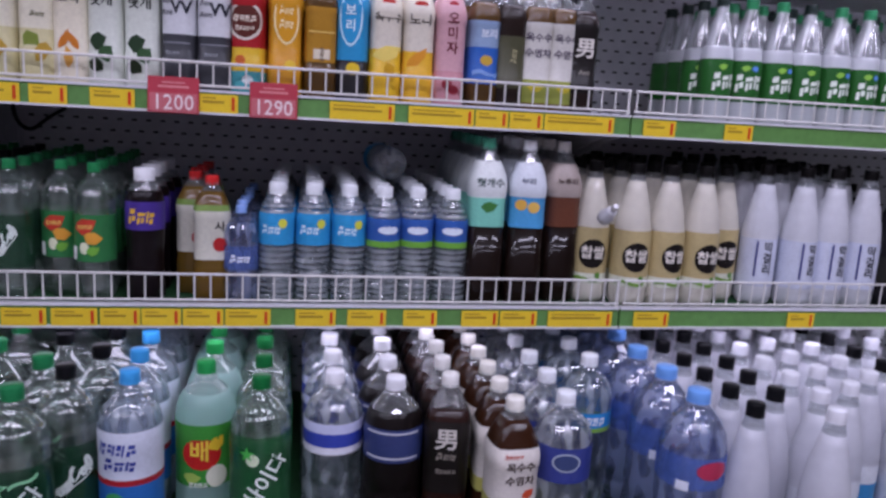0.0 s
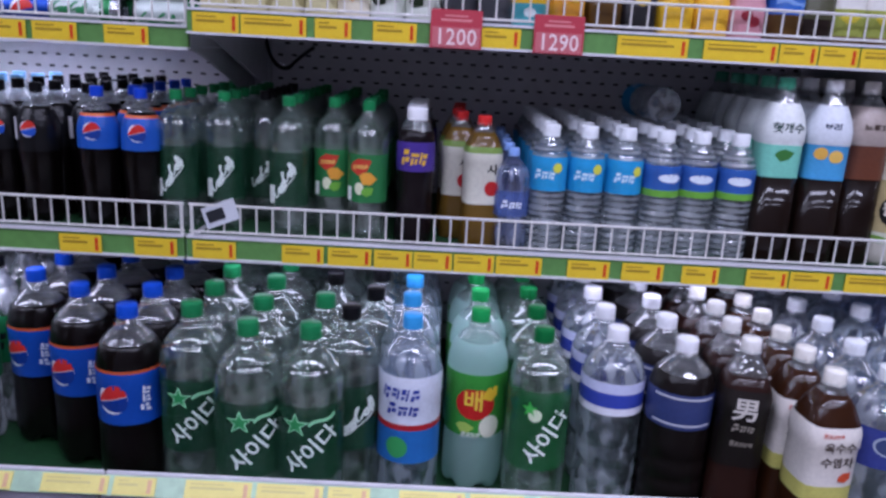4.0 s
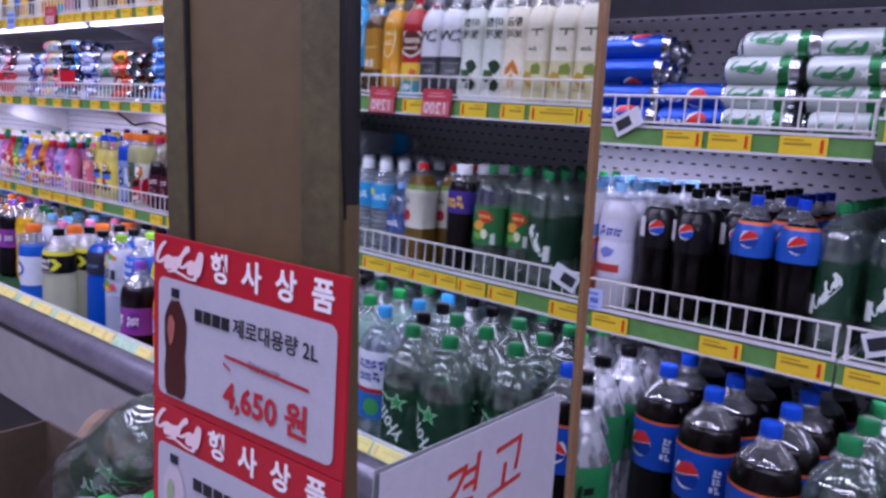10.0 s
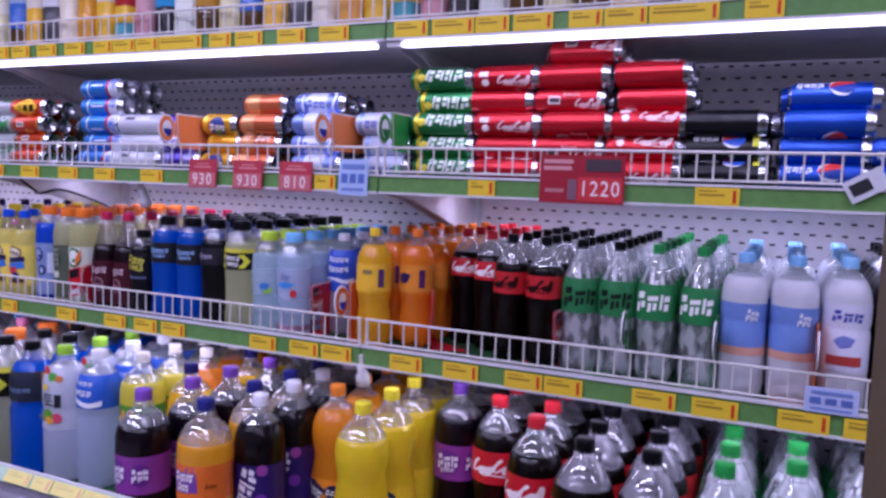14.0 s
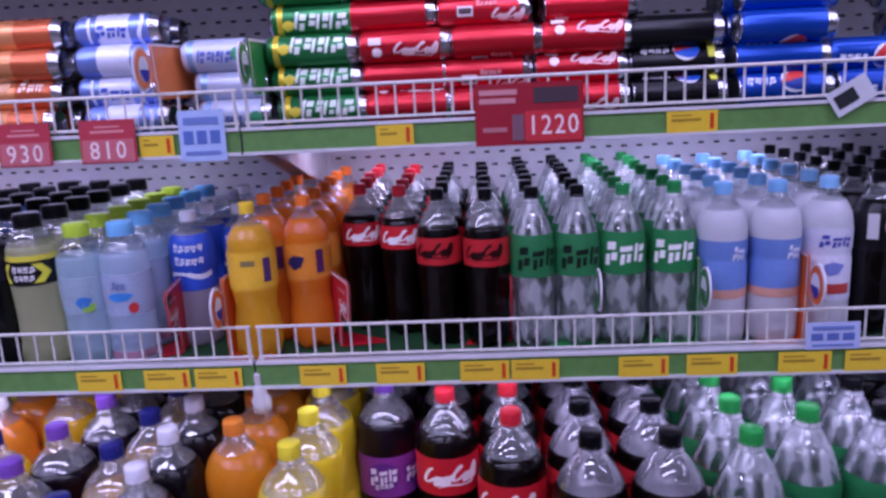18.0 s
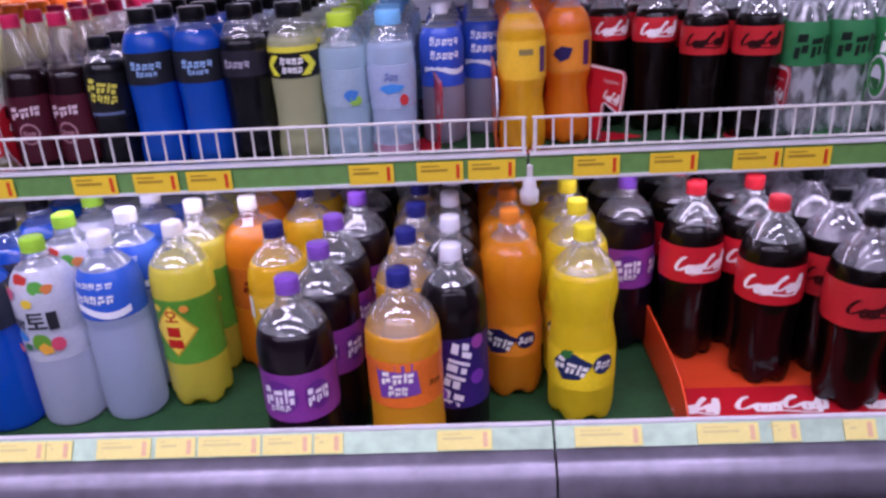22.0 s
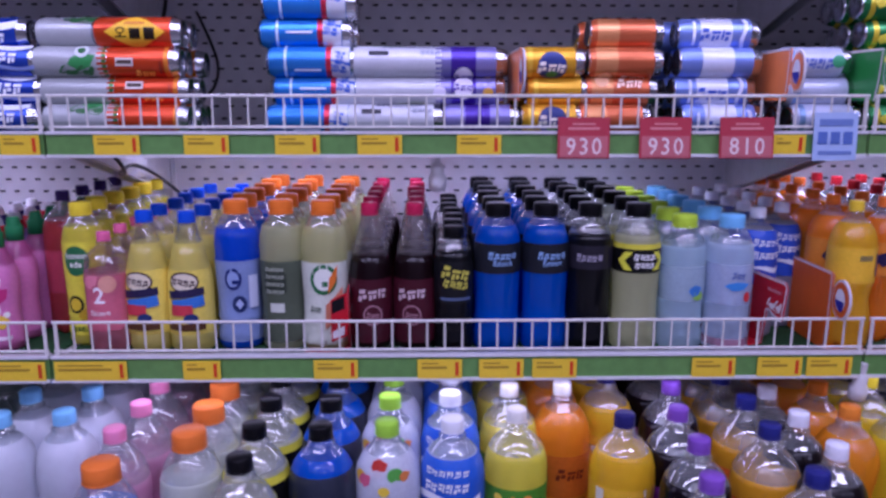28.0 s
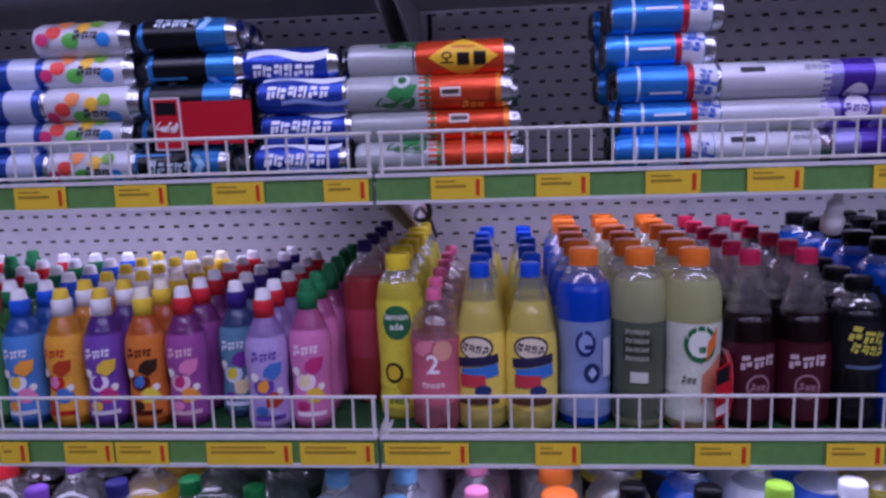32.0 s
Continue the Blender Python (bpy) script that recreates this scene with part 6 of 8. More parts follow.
CANS = {
    "berrywater": Can("c9ccd6", None, [("disc", 0.25, 0, 0.022, 0.020, "d8473c", 90), ("disc", 0.42, 30, 0.024, 0.022, "58b04a", 90), ("leaf", 0.55, -15, 0.022, 0.022, "e8b83a", 90), ("disc", 0.75, 30, 0.020, 0.020, "2f86d2", 90), ("leaf", 0.36, -34, 0.024, 0.022, "e58a4a", 90), ("disc", 0.68, -30, 0.018, 0.018, "6fa83a", 90), ("letters", 0.58, 12, 0.036, 0.014, "3a3a44", 90), ("disc", 0.14, 25, 0.018, 0.018, "c83a6a", 90)], 0.140, label="white drink can with fruit print on its side"),
    "power": Can("2f7fc4", [("0e131b", 0.05, 0.62)], [("letters", 0.42, 4, 0.060, 0.018, "cfe0f0", 90), ("arrow", 0.70, 0, 0.020, 0.030, "9fd0f0", 90), ("rect", 0.25, -35, 0.05, 0.004, "3f8fd0", 90)], 0.140, label="blue and black sports drink can on its side"),
    "ion": Can("2a49b0", None, [("letters", 0.45, 12, 0.085, 0.020, "eef1fa", 90), ("wave", 0.5, -38, 0.11, 0.024, "dfe6f4", 90), ("wave", 0.62, 50, 0.09, 0.012, "8fa2dc", 90)], label="blue ion drink can on its side"),
    "silver": Can("a9aeb0", [("2f7a44", 0.84, 0.90)], [("leaf", 0.62, 5, 0.044, 0.026, "2f8a4a", 100), ("script", 0.55, 40, 0.05, 0.02, "2f6a3a", 90), ("disc", 0.62, -38, 0.024, 0.022, "c8d0d0", 0), ("disc", 0.62, -38, 0.012, 0.012, "2f6a3a", 0)], label="silver and green soda can on its side"),
    "orange": Can("d84a1c", [("e88a2a", 0.84, 0.90)], [("rect", 0.40, -8, 0.026, 0.012, "e6ded4", 90), ("rect", 0.40, -8, 0.022, 0.006, "4a3a34", 90), ("letters", 0.62, 36, 0.03, 0.012, "f0b03a", 90), ("rect", 0.80, 14, 0.020, 0.003, "7a1f10", 0)], label="bright orange soda can on its side"),
    "yellow": Can("d84a1c", None, [("diamond", 0.50, 8, 0.090, 0.062, "e2b41f", 90), ("=오", 0.34, 14, 0, 0.020, "1c140c", 90), ("rect", 0.50, 14, 0.016, 0.016, "1c140c", 90), ("rect", 0.66, 14, 0.016, 0.018, "1c140c", 90), ("rect", 0.50, -24, 0.03, 0.004, "c8741f", 90)], label="orange soda can with yellow diamond on its side"),
    "sky": Can("2f82d6", [("cfd4de", 0.70, 0.98), ("c22a3c", 0.64, 0.70), ("cfe0f2", 0.20, 0.225)], [("letters", 0.80, 10, 0.020, 0.030, "3a62c0", 0), ("letters", 0.80, -26, 0.020, 0.016, "3a62c0", 0), ("rect", 0.45, 20, 0.04, 0.003, "e6eefa", 90)], 0.142, label="sky blue drink can with red band on its side"),
    "white": Can("c6c9d2", None, [("rect", 0.30, 12, 0.030, 0.008, "2a2c34", 90), ("letters", 0.60, -24, 0.080, 0.010, "4a5060", 90), ("letters", 0.80, 10, 0.03, 0.010, "8a90a0", 90), ("wave", 0.5, -52, 0.12, 0.014, "8fa86a", 90)], 0.155, label="white drink can on its side"),
    "violet": Can("8f8ac6", [("4a2f9a", 0.30, 0.62)], [("disc", 0.46, 0, 0.038, 0.030, "e6e2f0", 0), ("letters", 0.46, 0, 0.030, 0.012, "4a2f9a", 90), ("disc", 0.78, 20, 0.016, 0.016, "d0a03a", 90), ("disc", 0.15, 20, 0.020, 0.020, "d8d4e8", 90)], length=0.118, label="lilac and violet soda can on its side"),
    "pop_y": Can("e0a81c", [("f0c83a", 0.1, 0.2)], [("disc", 0.5, 6, 0.050, 0.044, "2b3a7a", 0), ("letters", 0.5, 6, 0.044, 0.018, "f4f0e4", 90), ("leaf", 0.5, 36, 0.02, 0.014, "3f8a3a", 90)], length=0.100, label="yellow soda can on its side"),
    "peach": Can("c8663a", [("d8905a", 0.08, 0.4)], [("letters", 0.62, 10, 0.04, 0.016, "f0dccb", 90), ("disc", 0.25, 0, 0.022, 0.022, "e8b48a", 90)], length=0.116, label="peach coloured soda can on its side"),
    "milk": Can("7f96dc", [("cfd5ea", 0.28, 0.66)], [("letters", 0.46, 6, 0.048, 0.020, "3a55b0", 90), ("rect", 0.20, 0, 0.04, 0.004, "e6eaf6", 0), ("wave", 0.80, 0, 0.05, 0.012, "dfe5f6", 0)], length=0.128, label="pale blue milk soda can on its side"),
    "milk2": Can("bcc4dc", [("8fb0dc", 0.05, 0.2)], [("letters", 0.5, 6, 0.055, 0.020, "5a6ab0", 90), ("disc", 0.80, 0, 0.020, 0.020, "3a9a6a", 90)], length=0.110, label="pale soda can on its side"),
    "lime": Can("1a7a40", [("dfc62a", 0.06, 0.16)], [("letters", 0.58, 4, 0.080, 0.028, "dfe8df", 90), ("leaf", 0.22, 20, 0.02, 0.016, "e2d23a", 90)], label="green lemon soda can on its side"),
    "redcola": Can("bc1a24", None, [("script", 0.64, 6, 0.062, 0.022, "e2c9ca", 90), ("disc", 0.22, 12, 0.014, 0.014, "f2e9e8", 0), ("rect", 0.20, -25, 0.018, 0.010, "e6dcdc", 90)], label="red cola can on its side"),
    "redcola_t": Can("bc1a24", None, [("rect", 0.32, 4, 0.022, 0.014, "e2d6d6", 90), ("rect", 0.32, 4, 0.018, 0.008, "4a3a3c", 90), ("script", 0.78, 22, 0.044, 0.020, "e2c9ca", 90), ("letters", 0.55, -20, 0.03, 0.008, "d89a9c", 90)], label="red cola can on its side"),
    "bcolak": Can("121317", None, [("disc", 0.60, 4, 0.036, 0.036, "e4e4ea", 0), ("half_up", 0.60, 4, 0.036, 0.030, "cf3a30", 105), ("half_down", 0.60, 4, 0.036, 0.030, "2a55b8", 105), ("letters", 0.28, 4, 0.04, 0.014, "d8d8e0", 90), ("rect", 0.86, 5, 0.03, 0.010, "c9cc3a", 0)], label="black cola can with round mark on its side"),
    "bcolab": Can("1848ac", None, [("disc", 0.58, 8, 0.038, 0.038, "e4e4ea", 0), ("half_up", 0.58, 8, 0.038, 0.032, "cf3a30", 105), ("half_down", 0.58, 8, 0.038, 0.032, "1d3a8c", 105), ("letters", 0.24, 8, 0.04, 0.014, "dfe6f4", 90)], label="blue cola can with round mark on its side"),
    "gw": Can("b4beb9", [("277a46", 0.74, 0.93)], [("script", 0.36, 4, 0.055, 0.024, "2f7a4a", 90), ("star", 0.72, 6, 0.02, 0.02, "dfe8e2", 0)], 0.122, label="white and green cider can on its side"),
    "red": Can("a81f33", [("c9c9d2", 0.1, 0.35)], [("letters", 0.6, 0, 0.05, 0.02, "f0e6e8", 90)], label="red soda can on its side"),
    "blu": Can("2f55a8", [("b9c2da", 0.5, 0.8)], [("letters", 0.3, 0, 0.03, 0.02, "e6ecf6", 90)], label="blue soda can on its side"),
}


def pile(key, x, levels, depth=3, y0=1.438, step=0.0):
    c = CANS[key]
    for lv in range(levels):
        for d in range(depth):
            yy = y0 + d * 0.0485 + (0.0277 if lv % 2 else 0) * (1 if depth > 1 else 0) * 0.35 + lv * 0.004
            c.lie(x + rnd.choice((-0.011, -0.004, 0.0, 0.005, 0.010)) + rnd.uniform(-0.003, 0.003) + step * lv + (0.018 if lv == 0 and key in ("milk", "violet") else 0.0), yy, CAN + 0.0240 + lv * 0.0432, (rnd.choice((0, 18, -14, -24)) if key in ("berrywater", "ion", "lime", "sky", "gw") else rnd.choice((0, 18, -40, 75, -80, 150, -120))) + rnd.uniform(-9, 9) - 6, d == 0)


for key, x, lv in [("red", -4.15, 4), ("blu", -4.01, 5), ("red", -3.87, 4), ("white", -3.73, 4), ("blu", -3.58, 4)]:
    pile(key, x, lv, 2)
for key, x, lv in [("berrywater", -3.47, 5), ("power", -3.325, 5), ("ion", -3.172, 4), ("silver", -3.04, 4), ("orange", -2.95, 3), ("sky", -2.695, 5), ("white", -2.57, 3), ("violet", -2.442, 3), ("pop_y", -2.306, 3), ("peach", -2.204, 4), ("milk", -2.070, 4), ("milk2", -1.894, 3), ("lime", -1.776, 5), ("redcola", -1.653, 5), ("redcola_t", -1.522, 6), ("redcola", -1.391, 5), ("bcolak", -1.258, 3), ("bcolab", -1.118, 4), ("bcolab", -0.985, 2), ("gw", -0.86, 4), ("gw", -0.738, 4)]:
    pile(key, x, lv)
for d in range(2):
    CANS["yellow"].lie(-2.948, 1.45 + d * 0.049, CAN + 0.0240 + 3 * 0.0432, -8, True)

# ---------------------------------------------------------------- price tags and price boards
TAG = print_mat("e8c62e")
TAG_INK = print_mat("a8882a")
TAG_RED = print_mat("d0451f")


FADED = print_mat("e8dc86")


def price_tag(x0, x1, y, zc, h=0.029, tilt=0.0, paper=TAG):
    mark, ink = (TAG_RED, TAG_INK) if paper is TAG else (print_mat("dfb48a"), print_mat("d6ca84"))
    root = new("price_tag")
    root.matrix_basis = pose((x0 + x1) / 2, y, zc, tilt)
    w = x1 - x0 - 0.003
    put("card", box_mesh("card", -w / 2, w / 2, -0.0012, 0.0, -h / 2, h / 2, paper), root)
    put("arrow", box_mesh("arrow", w / 2 - 0.010, w / 2 - 0.005, -0.0018, -0.0012, -h * 0.36, h * 0.36, mark), root)
    put("print_line", box_mesh("print_line", -w / 2 + 0.006, w / 2 - 0.022, -0.0018, -0.0012, h * 0.02, h * 0.14, ink), root)
    put("print_line", box_mesh("print_line", -w / 2 + 0.006, w / 2 - 0.034, -0.0018, -0.0012, h * 0.26, h * 0.33, ink), root)
    tagged(root, "yellow paper price tag with red arrow on a green rail", "price tag", "price tags")


MID_TAGS = [(-0.601, -0.530), (-0.460, -0.391), (-0.387, -0.315), (-0.314, -0.250), (-0.251, -0.187), (-0.187, -0.120), (-0.120, -0.044), (-0.006, 0.064), (0.081, 0.150), (0.177, 0.239), (0.280, 0.350), (0.350, 0.421), (0.439, 0.564), (0.604, 0.676), (0.92, 0.98), (-1.003, -0.933), (-0.811, -0.742), (-0.693, -0.623)]
MID_TAGS += [(-2.059, -1.992), (-1.962, -1.893), (-1.889, -1.819), (-1.740, -1.672), (-1.633, -1.563), (-1.517, -1.447), (-1.447, -1.379), (-1.302, -1.232), (-1.211, -1.141), (-1.090, -1.018), (-3.093, -2.997), (-2.987, -2.880), (-2.802, -2.745), (-2.613, -2.546), (-2.462, -2.394), (-2.372, -2.304), (-2.294, -2.226), (-3.488, -3.446), (-3.400, -3.332), (-3.332, -3.260), (-3.213, -3.10)]
for a, b in MID_TAGS:
    price_tag(a, b, YM - 0.003, 0.907)
for a, b in [(-3.459, -3.387), (-3.325, -3.254), (-3.198, -3.129), (-3.056, -2.997), (-2.923, -2.855), (-2.795, -2.728), (-2.665, -2.598), (-2.547, -2.480), (-2.404, -2.337), (-1.945, -1.894), (-1.618, -1.564), (-1.231, -1.162), (-0.930, -0.860), (-0.853, -0.782), (-0.743, -0.672)]:
    price_tag(a, b, YC - 0.003, 1.229, 0.028)
for a, b in [(-0.602, -0.529), (-0.529, -0.427), (-0.417, -0.359), (-0.329, -0.260), (-0.166, -0.102), (0.042, 0.153), (0.174, 0.290), (0.290, 0.351), (0.351, 0.414), (0.414, 0.546), (0.600, 0.665), (0.76, 0.82)]:
    price_tag(a, b, YT - 0.003, 1.254)
for a, b in [(-3.178, -3.119), (-3.119, -3.049), (-3.049, -2.995), (-2.985, -2.929), (-2.920, -2.848), (-2.842, -2.774), (-2.751, -2.682), (-2.657, -2.588), (-2.563, -2.502), (-2.502, -2.433), (-2.433, -2.365), (-2.365, -2.243), (-2.224, -2.164), (-2.156, -2.084), (-2.05, -1.98), (-1.95, -1.88), (-1.784, -1.712), (-1.706, -1.621), (-1.621, -1.555), (-1.550, -1.476), (-1.452, -1.392), (-1.392, -1.320), (-1.320, -1.210), (-1.177, -1.118)]:
    price_tag(a, b, YU - 0.003, 1.516)
for i in range(8):
    price_tag(-3.56 - 0.075 * i, -3.50 - 0.075 * i, YM - 0.003, 0.907)
    price_tag(-3.60 - 0.11 * i, -3.53 - 0.11 * i, YC - 0.003, 1.229, 0.028)
    price_tag(-3.28 - 0.075 * i, -3.215 - 0.075 * i, YU - 0.003, 1.516)
for a, b in [(-2.386, -2.353), (-2.327, -2.261), (-2.258, -2.209), (-2.209, -2.134), (-2.134, -2.075), (-2.075, -2.039), (-1.935, -1.870), (-1.780, -1.702), (-1.644, -1.573), (-1.561, -1.528), (-1.483, -1.445)]:
    price_tag(a, b, 0.9645, 0.6945, 0.022, -37, FADED)
for i in range(22):
    for off in (-3.95, -0.95):
        xx = off + i * 0.088
        if off < -3 and xx > -2.45 or off > -1 and xx > 0.95:
            continue
        price_tag(xx, xx + rnd.choice((0.055, 0.07, 0.085)), 0.9645, 0.6945, 0.022, -37, FADED)


def price_board(x0, x1, y, z0, z1, digits, label):
    root = new("price_board")
    w, h = x1 - x0, z1 - z0
    root.matrix_basis = pose((x0 + x1) / 2, y - 0.004, z0, -4)
    put("card", box_mesh("card", -w / 2, w / 2, -0.002, 0.0, 0, h, print_mat("b4404c"), 0.0006), root)
    put("digit_panel", box_mesh("digit_panel", -w / 2 + 0.003, w / 2 - 0.003, -0.003, -0.002, 0.002, h * 0.55, print_mat("c26a70")), root)
    step = min(0.0185, (w - 0.014) / max(1, len(digits)))
    for i, ch in enumerate(digits):
        pts, fs = text_points(ch, 0.034, 0.006)
        u0 = (i - (len(digits) - 1) / 2) * step
        put("digit", mesh_of("digit", [(u0 + u * 0.9, -0.0036, h * 0.28 + v) for u, v in pts], fs, print_mat("ead6d6")), root)
    put("heading", box_mesh("heading", -w * 0.3, w * 0.3, -0.0026, -0.002, h * 0.70, h * 0.76, print_mat("d98a8c")), root)
    put("heading", box_mesh("heading", -w * 0.22, w * 0.22, -0.0026, -0.002, h * 0.82, h * 0.86, print_mat("d98a8c")), root)
    tagged(root, label, "price board", "red price boards")


price_board(-0.241, -0.163, YT - 0.006, 1.235, 1.292, "1200", "red price board reading 1200 on the shelf edge")
price_board(-0.085, -0.009, YT - 0.006, 1.235, 1.292, "1290", "red price board reading 1290 on the shelf edge")
price_board(-2.258, -2.183, YC - 0.006, 1.209, 1.268, "930", "red price board reading 930 on the shelf edge")
price_board(-2.140, -2.065, YC - 0.006, 1.209, 1.268, "930", "red price board reading 930 on the shelf edge")
price_board(-2.024, -1.945, YC - 0.006, 1.209, 1.268, "810", "red price board reading 810 on the shelf edge")
wide = new("price_board")
wide.matrix_basis = pose(-1.482, YC - 0.010, 1.209, -4)
for nm, bx0, bx1, bz0, bz1, lift, tint in (("card", 0, 0.143, 0, 0.081, 0.0, "9c2632"), ("digit_panel", 0.066, 0.140, 0.004, 0.044, 0.0012, "c83a3e"), ("window", 0.078, 0.136, 0.054, 0.074, 0.0012, "4a3c42"), ("side_panel", 0.049, 0.064, 0.006, 0.040, 0.0012, "7d5a66"), ("heading", 0.006, 0.056, 0.066, 0.073, 0.0012, "cf8e92"), ("heading", 0.006, 0.054, 0.055, 0.062, 0.0012, "cf8e92"), ("heading", 0.010, 0.042, 0.018, 0.024, 0.0012, "b9777c")):
    put(nm, box_mesh(nm, bx0, bx1, -0.002 - lift, -lift, bz0, bz1, print_mat(tint)), wide)
for i, ch in enumerate("1220"):
    pts, fs = text_points(ch, 0.036, 0.004)
    put("digit", mesh_of("digit", [(0.0765 + 0.0175 * i + u * 0.85, -0.0040, 0.024 + v) for u, v in pts], fs, print_mat("f0dede")), wide)
tagged(wide, "wide red price board reading 1220 with a grey window", "price board", "red price boards")
price_board(-3.27, -3.185, YU - 0.006, 1.494, 1.56, "1890", "red price board reading 1890 on the top shelf edge")

# ---------------------------------------------------------------- column in front of the shelves
FL, FR, MBK = Vector((-1.022, 0.491)), Vector((-0.813, 0.510)), Vector((-0.812, 0.887))
BLK = FL + (MBK - FR)


def prism(name, corners, z0, z1, mat, parent=None, label="", lean=(0.0, 0.0)):
    """Upright prism, which may lean a little; the corners hold at 1.2 m."""
    n = len(corners)
    vs = [(c[0] + lean[0] * (z - 1.2), c[1] + lean[1] * (z - 1.2), z) for z in (z0, z1) for c in corners]
    fs = [tuple(range(n - 1, -1, -1)), tuple(range(n, 2 * n))] + [(i, (i + 1) % n, n + (i + 1) % n, n + i) for i in range(n)]
    return put(name, mesh_of(name, vs, fs, mat), parent, label)


col = new("column")
fd = (FR - FL).normalized()
sd = (MBK - FR).normalized()
FACE, SIDE = (-0.036, -0.014), (0.0077, -0.058)
prism("core", [FL + fd * 0.030 + sd * 0.020, FR - fd * 0.014 + sd * 0.060, MBK - fd * 0.014 - sd * 0.012, BLK + fd * 0.003 - sd * 0.012], 0.0, 2.95, WOOD, col)
prism("front_board", [FL + fd * 0.002 + sd * 0.003, FR - fd * 0.002 + sd * 0.003, FR - fd * 0.002 + sd * 0.0165, FL + fd * 0.002 + sd * 0.0165], 0.0, 2.9, WOOD, col, "", FACE)
for a, b in ((0.0, 0.027), (0.166, 0.2045)):
    prism("batten", [FL + fd * a - sd * 0.002, FL + fd * b - sd * 0.002, FL + fd * b + sd * 0.013, FL + fd * a + sd * 0.013], 0.0, 2.9, WOOD_DARK, col, "dark batten at the corner of the column", FACE)
prism("groove", [FL + fd * 0.027 - sd * 0.0004, FL + fd * 0.030 - sd * 0.0004, FL + fd * 0.030 + sd * 0.004, FL + fd * 0.027 + sd * 0.004], 0.0, 2.9, BLACK, col, "dark joint beside the batten", FACE)
prism("corner_strip", [FR - fd * 0.0060 + sd * 0.0005, FR - fd * 0.0002 + sd * 0.0005, FR - fd * 0.0002 + sd * 0.013, FR - fd * 0.0060 + sd * 0.013], 0.0, 2.9, BLACK, col, "black edge strip of the mirror", (SIDE[0], SIDE[1]))
prism("mirror", [FR + sd * 0.012 - fd * 0.002, FR + sd * 0.012 + fd * 0.002, MBK + fd * 0.002 - sd * 0.008, MBK - fd * 0.002 - sd * 0.008], 0.3, 2.5, MIRROR, col, "mirror on the side of the column", SIDE)
prism("edge_trim", [MBK - sd * 0.008 - fd * 0.004, MBK - sd * 0.008 + fd * 0.005, MBK + sd * 0.006 + fd * 0.005, MBK + sd * 0.006 - fd * 0.004], 0.0, 2.95, plain("tan_edge_trim", "8f6d4a", 0.5), col, "tan wooden strip along the mirror edge", SIDE)
tagged(col, "brown wooden clad column with a mirror on one side", "column", kind="structure")

# promotion signs, facing the aisle
SL, SR = Vector((-1.037, 0.488)), Vector((-0.788, 0.497))
ang = math.degrees(math.atan2(SR.y - SL.y, SR.x - SL.x))
SW = (SR - SL).length
SH = 0.1565


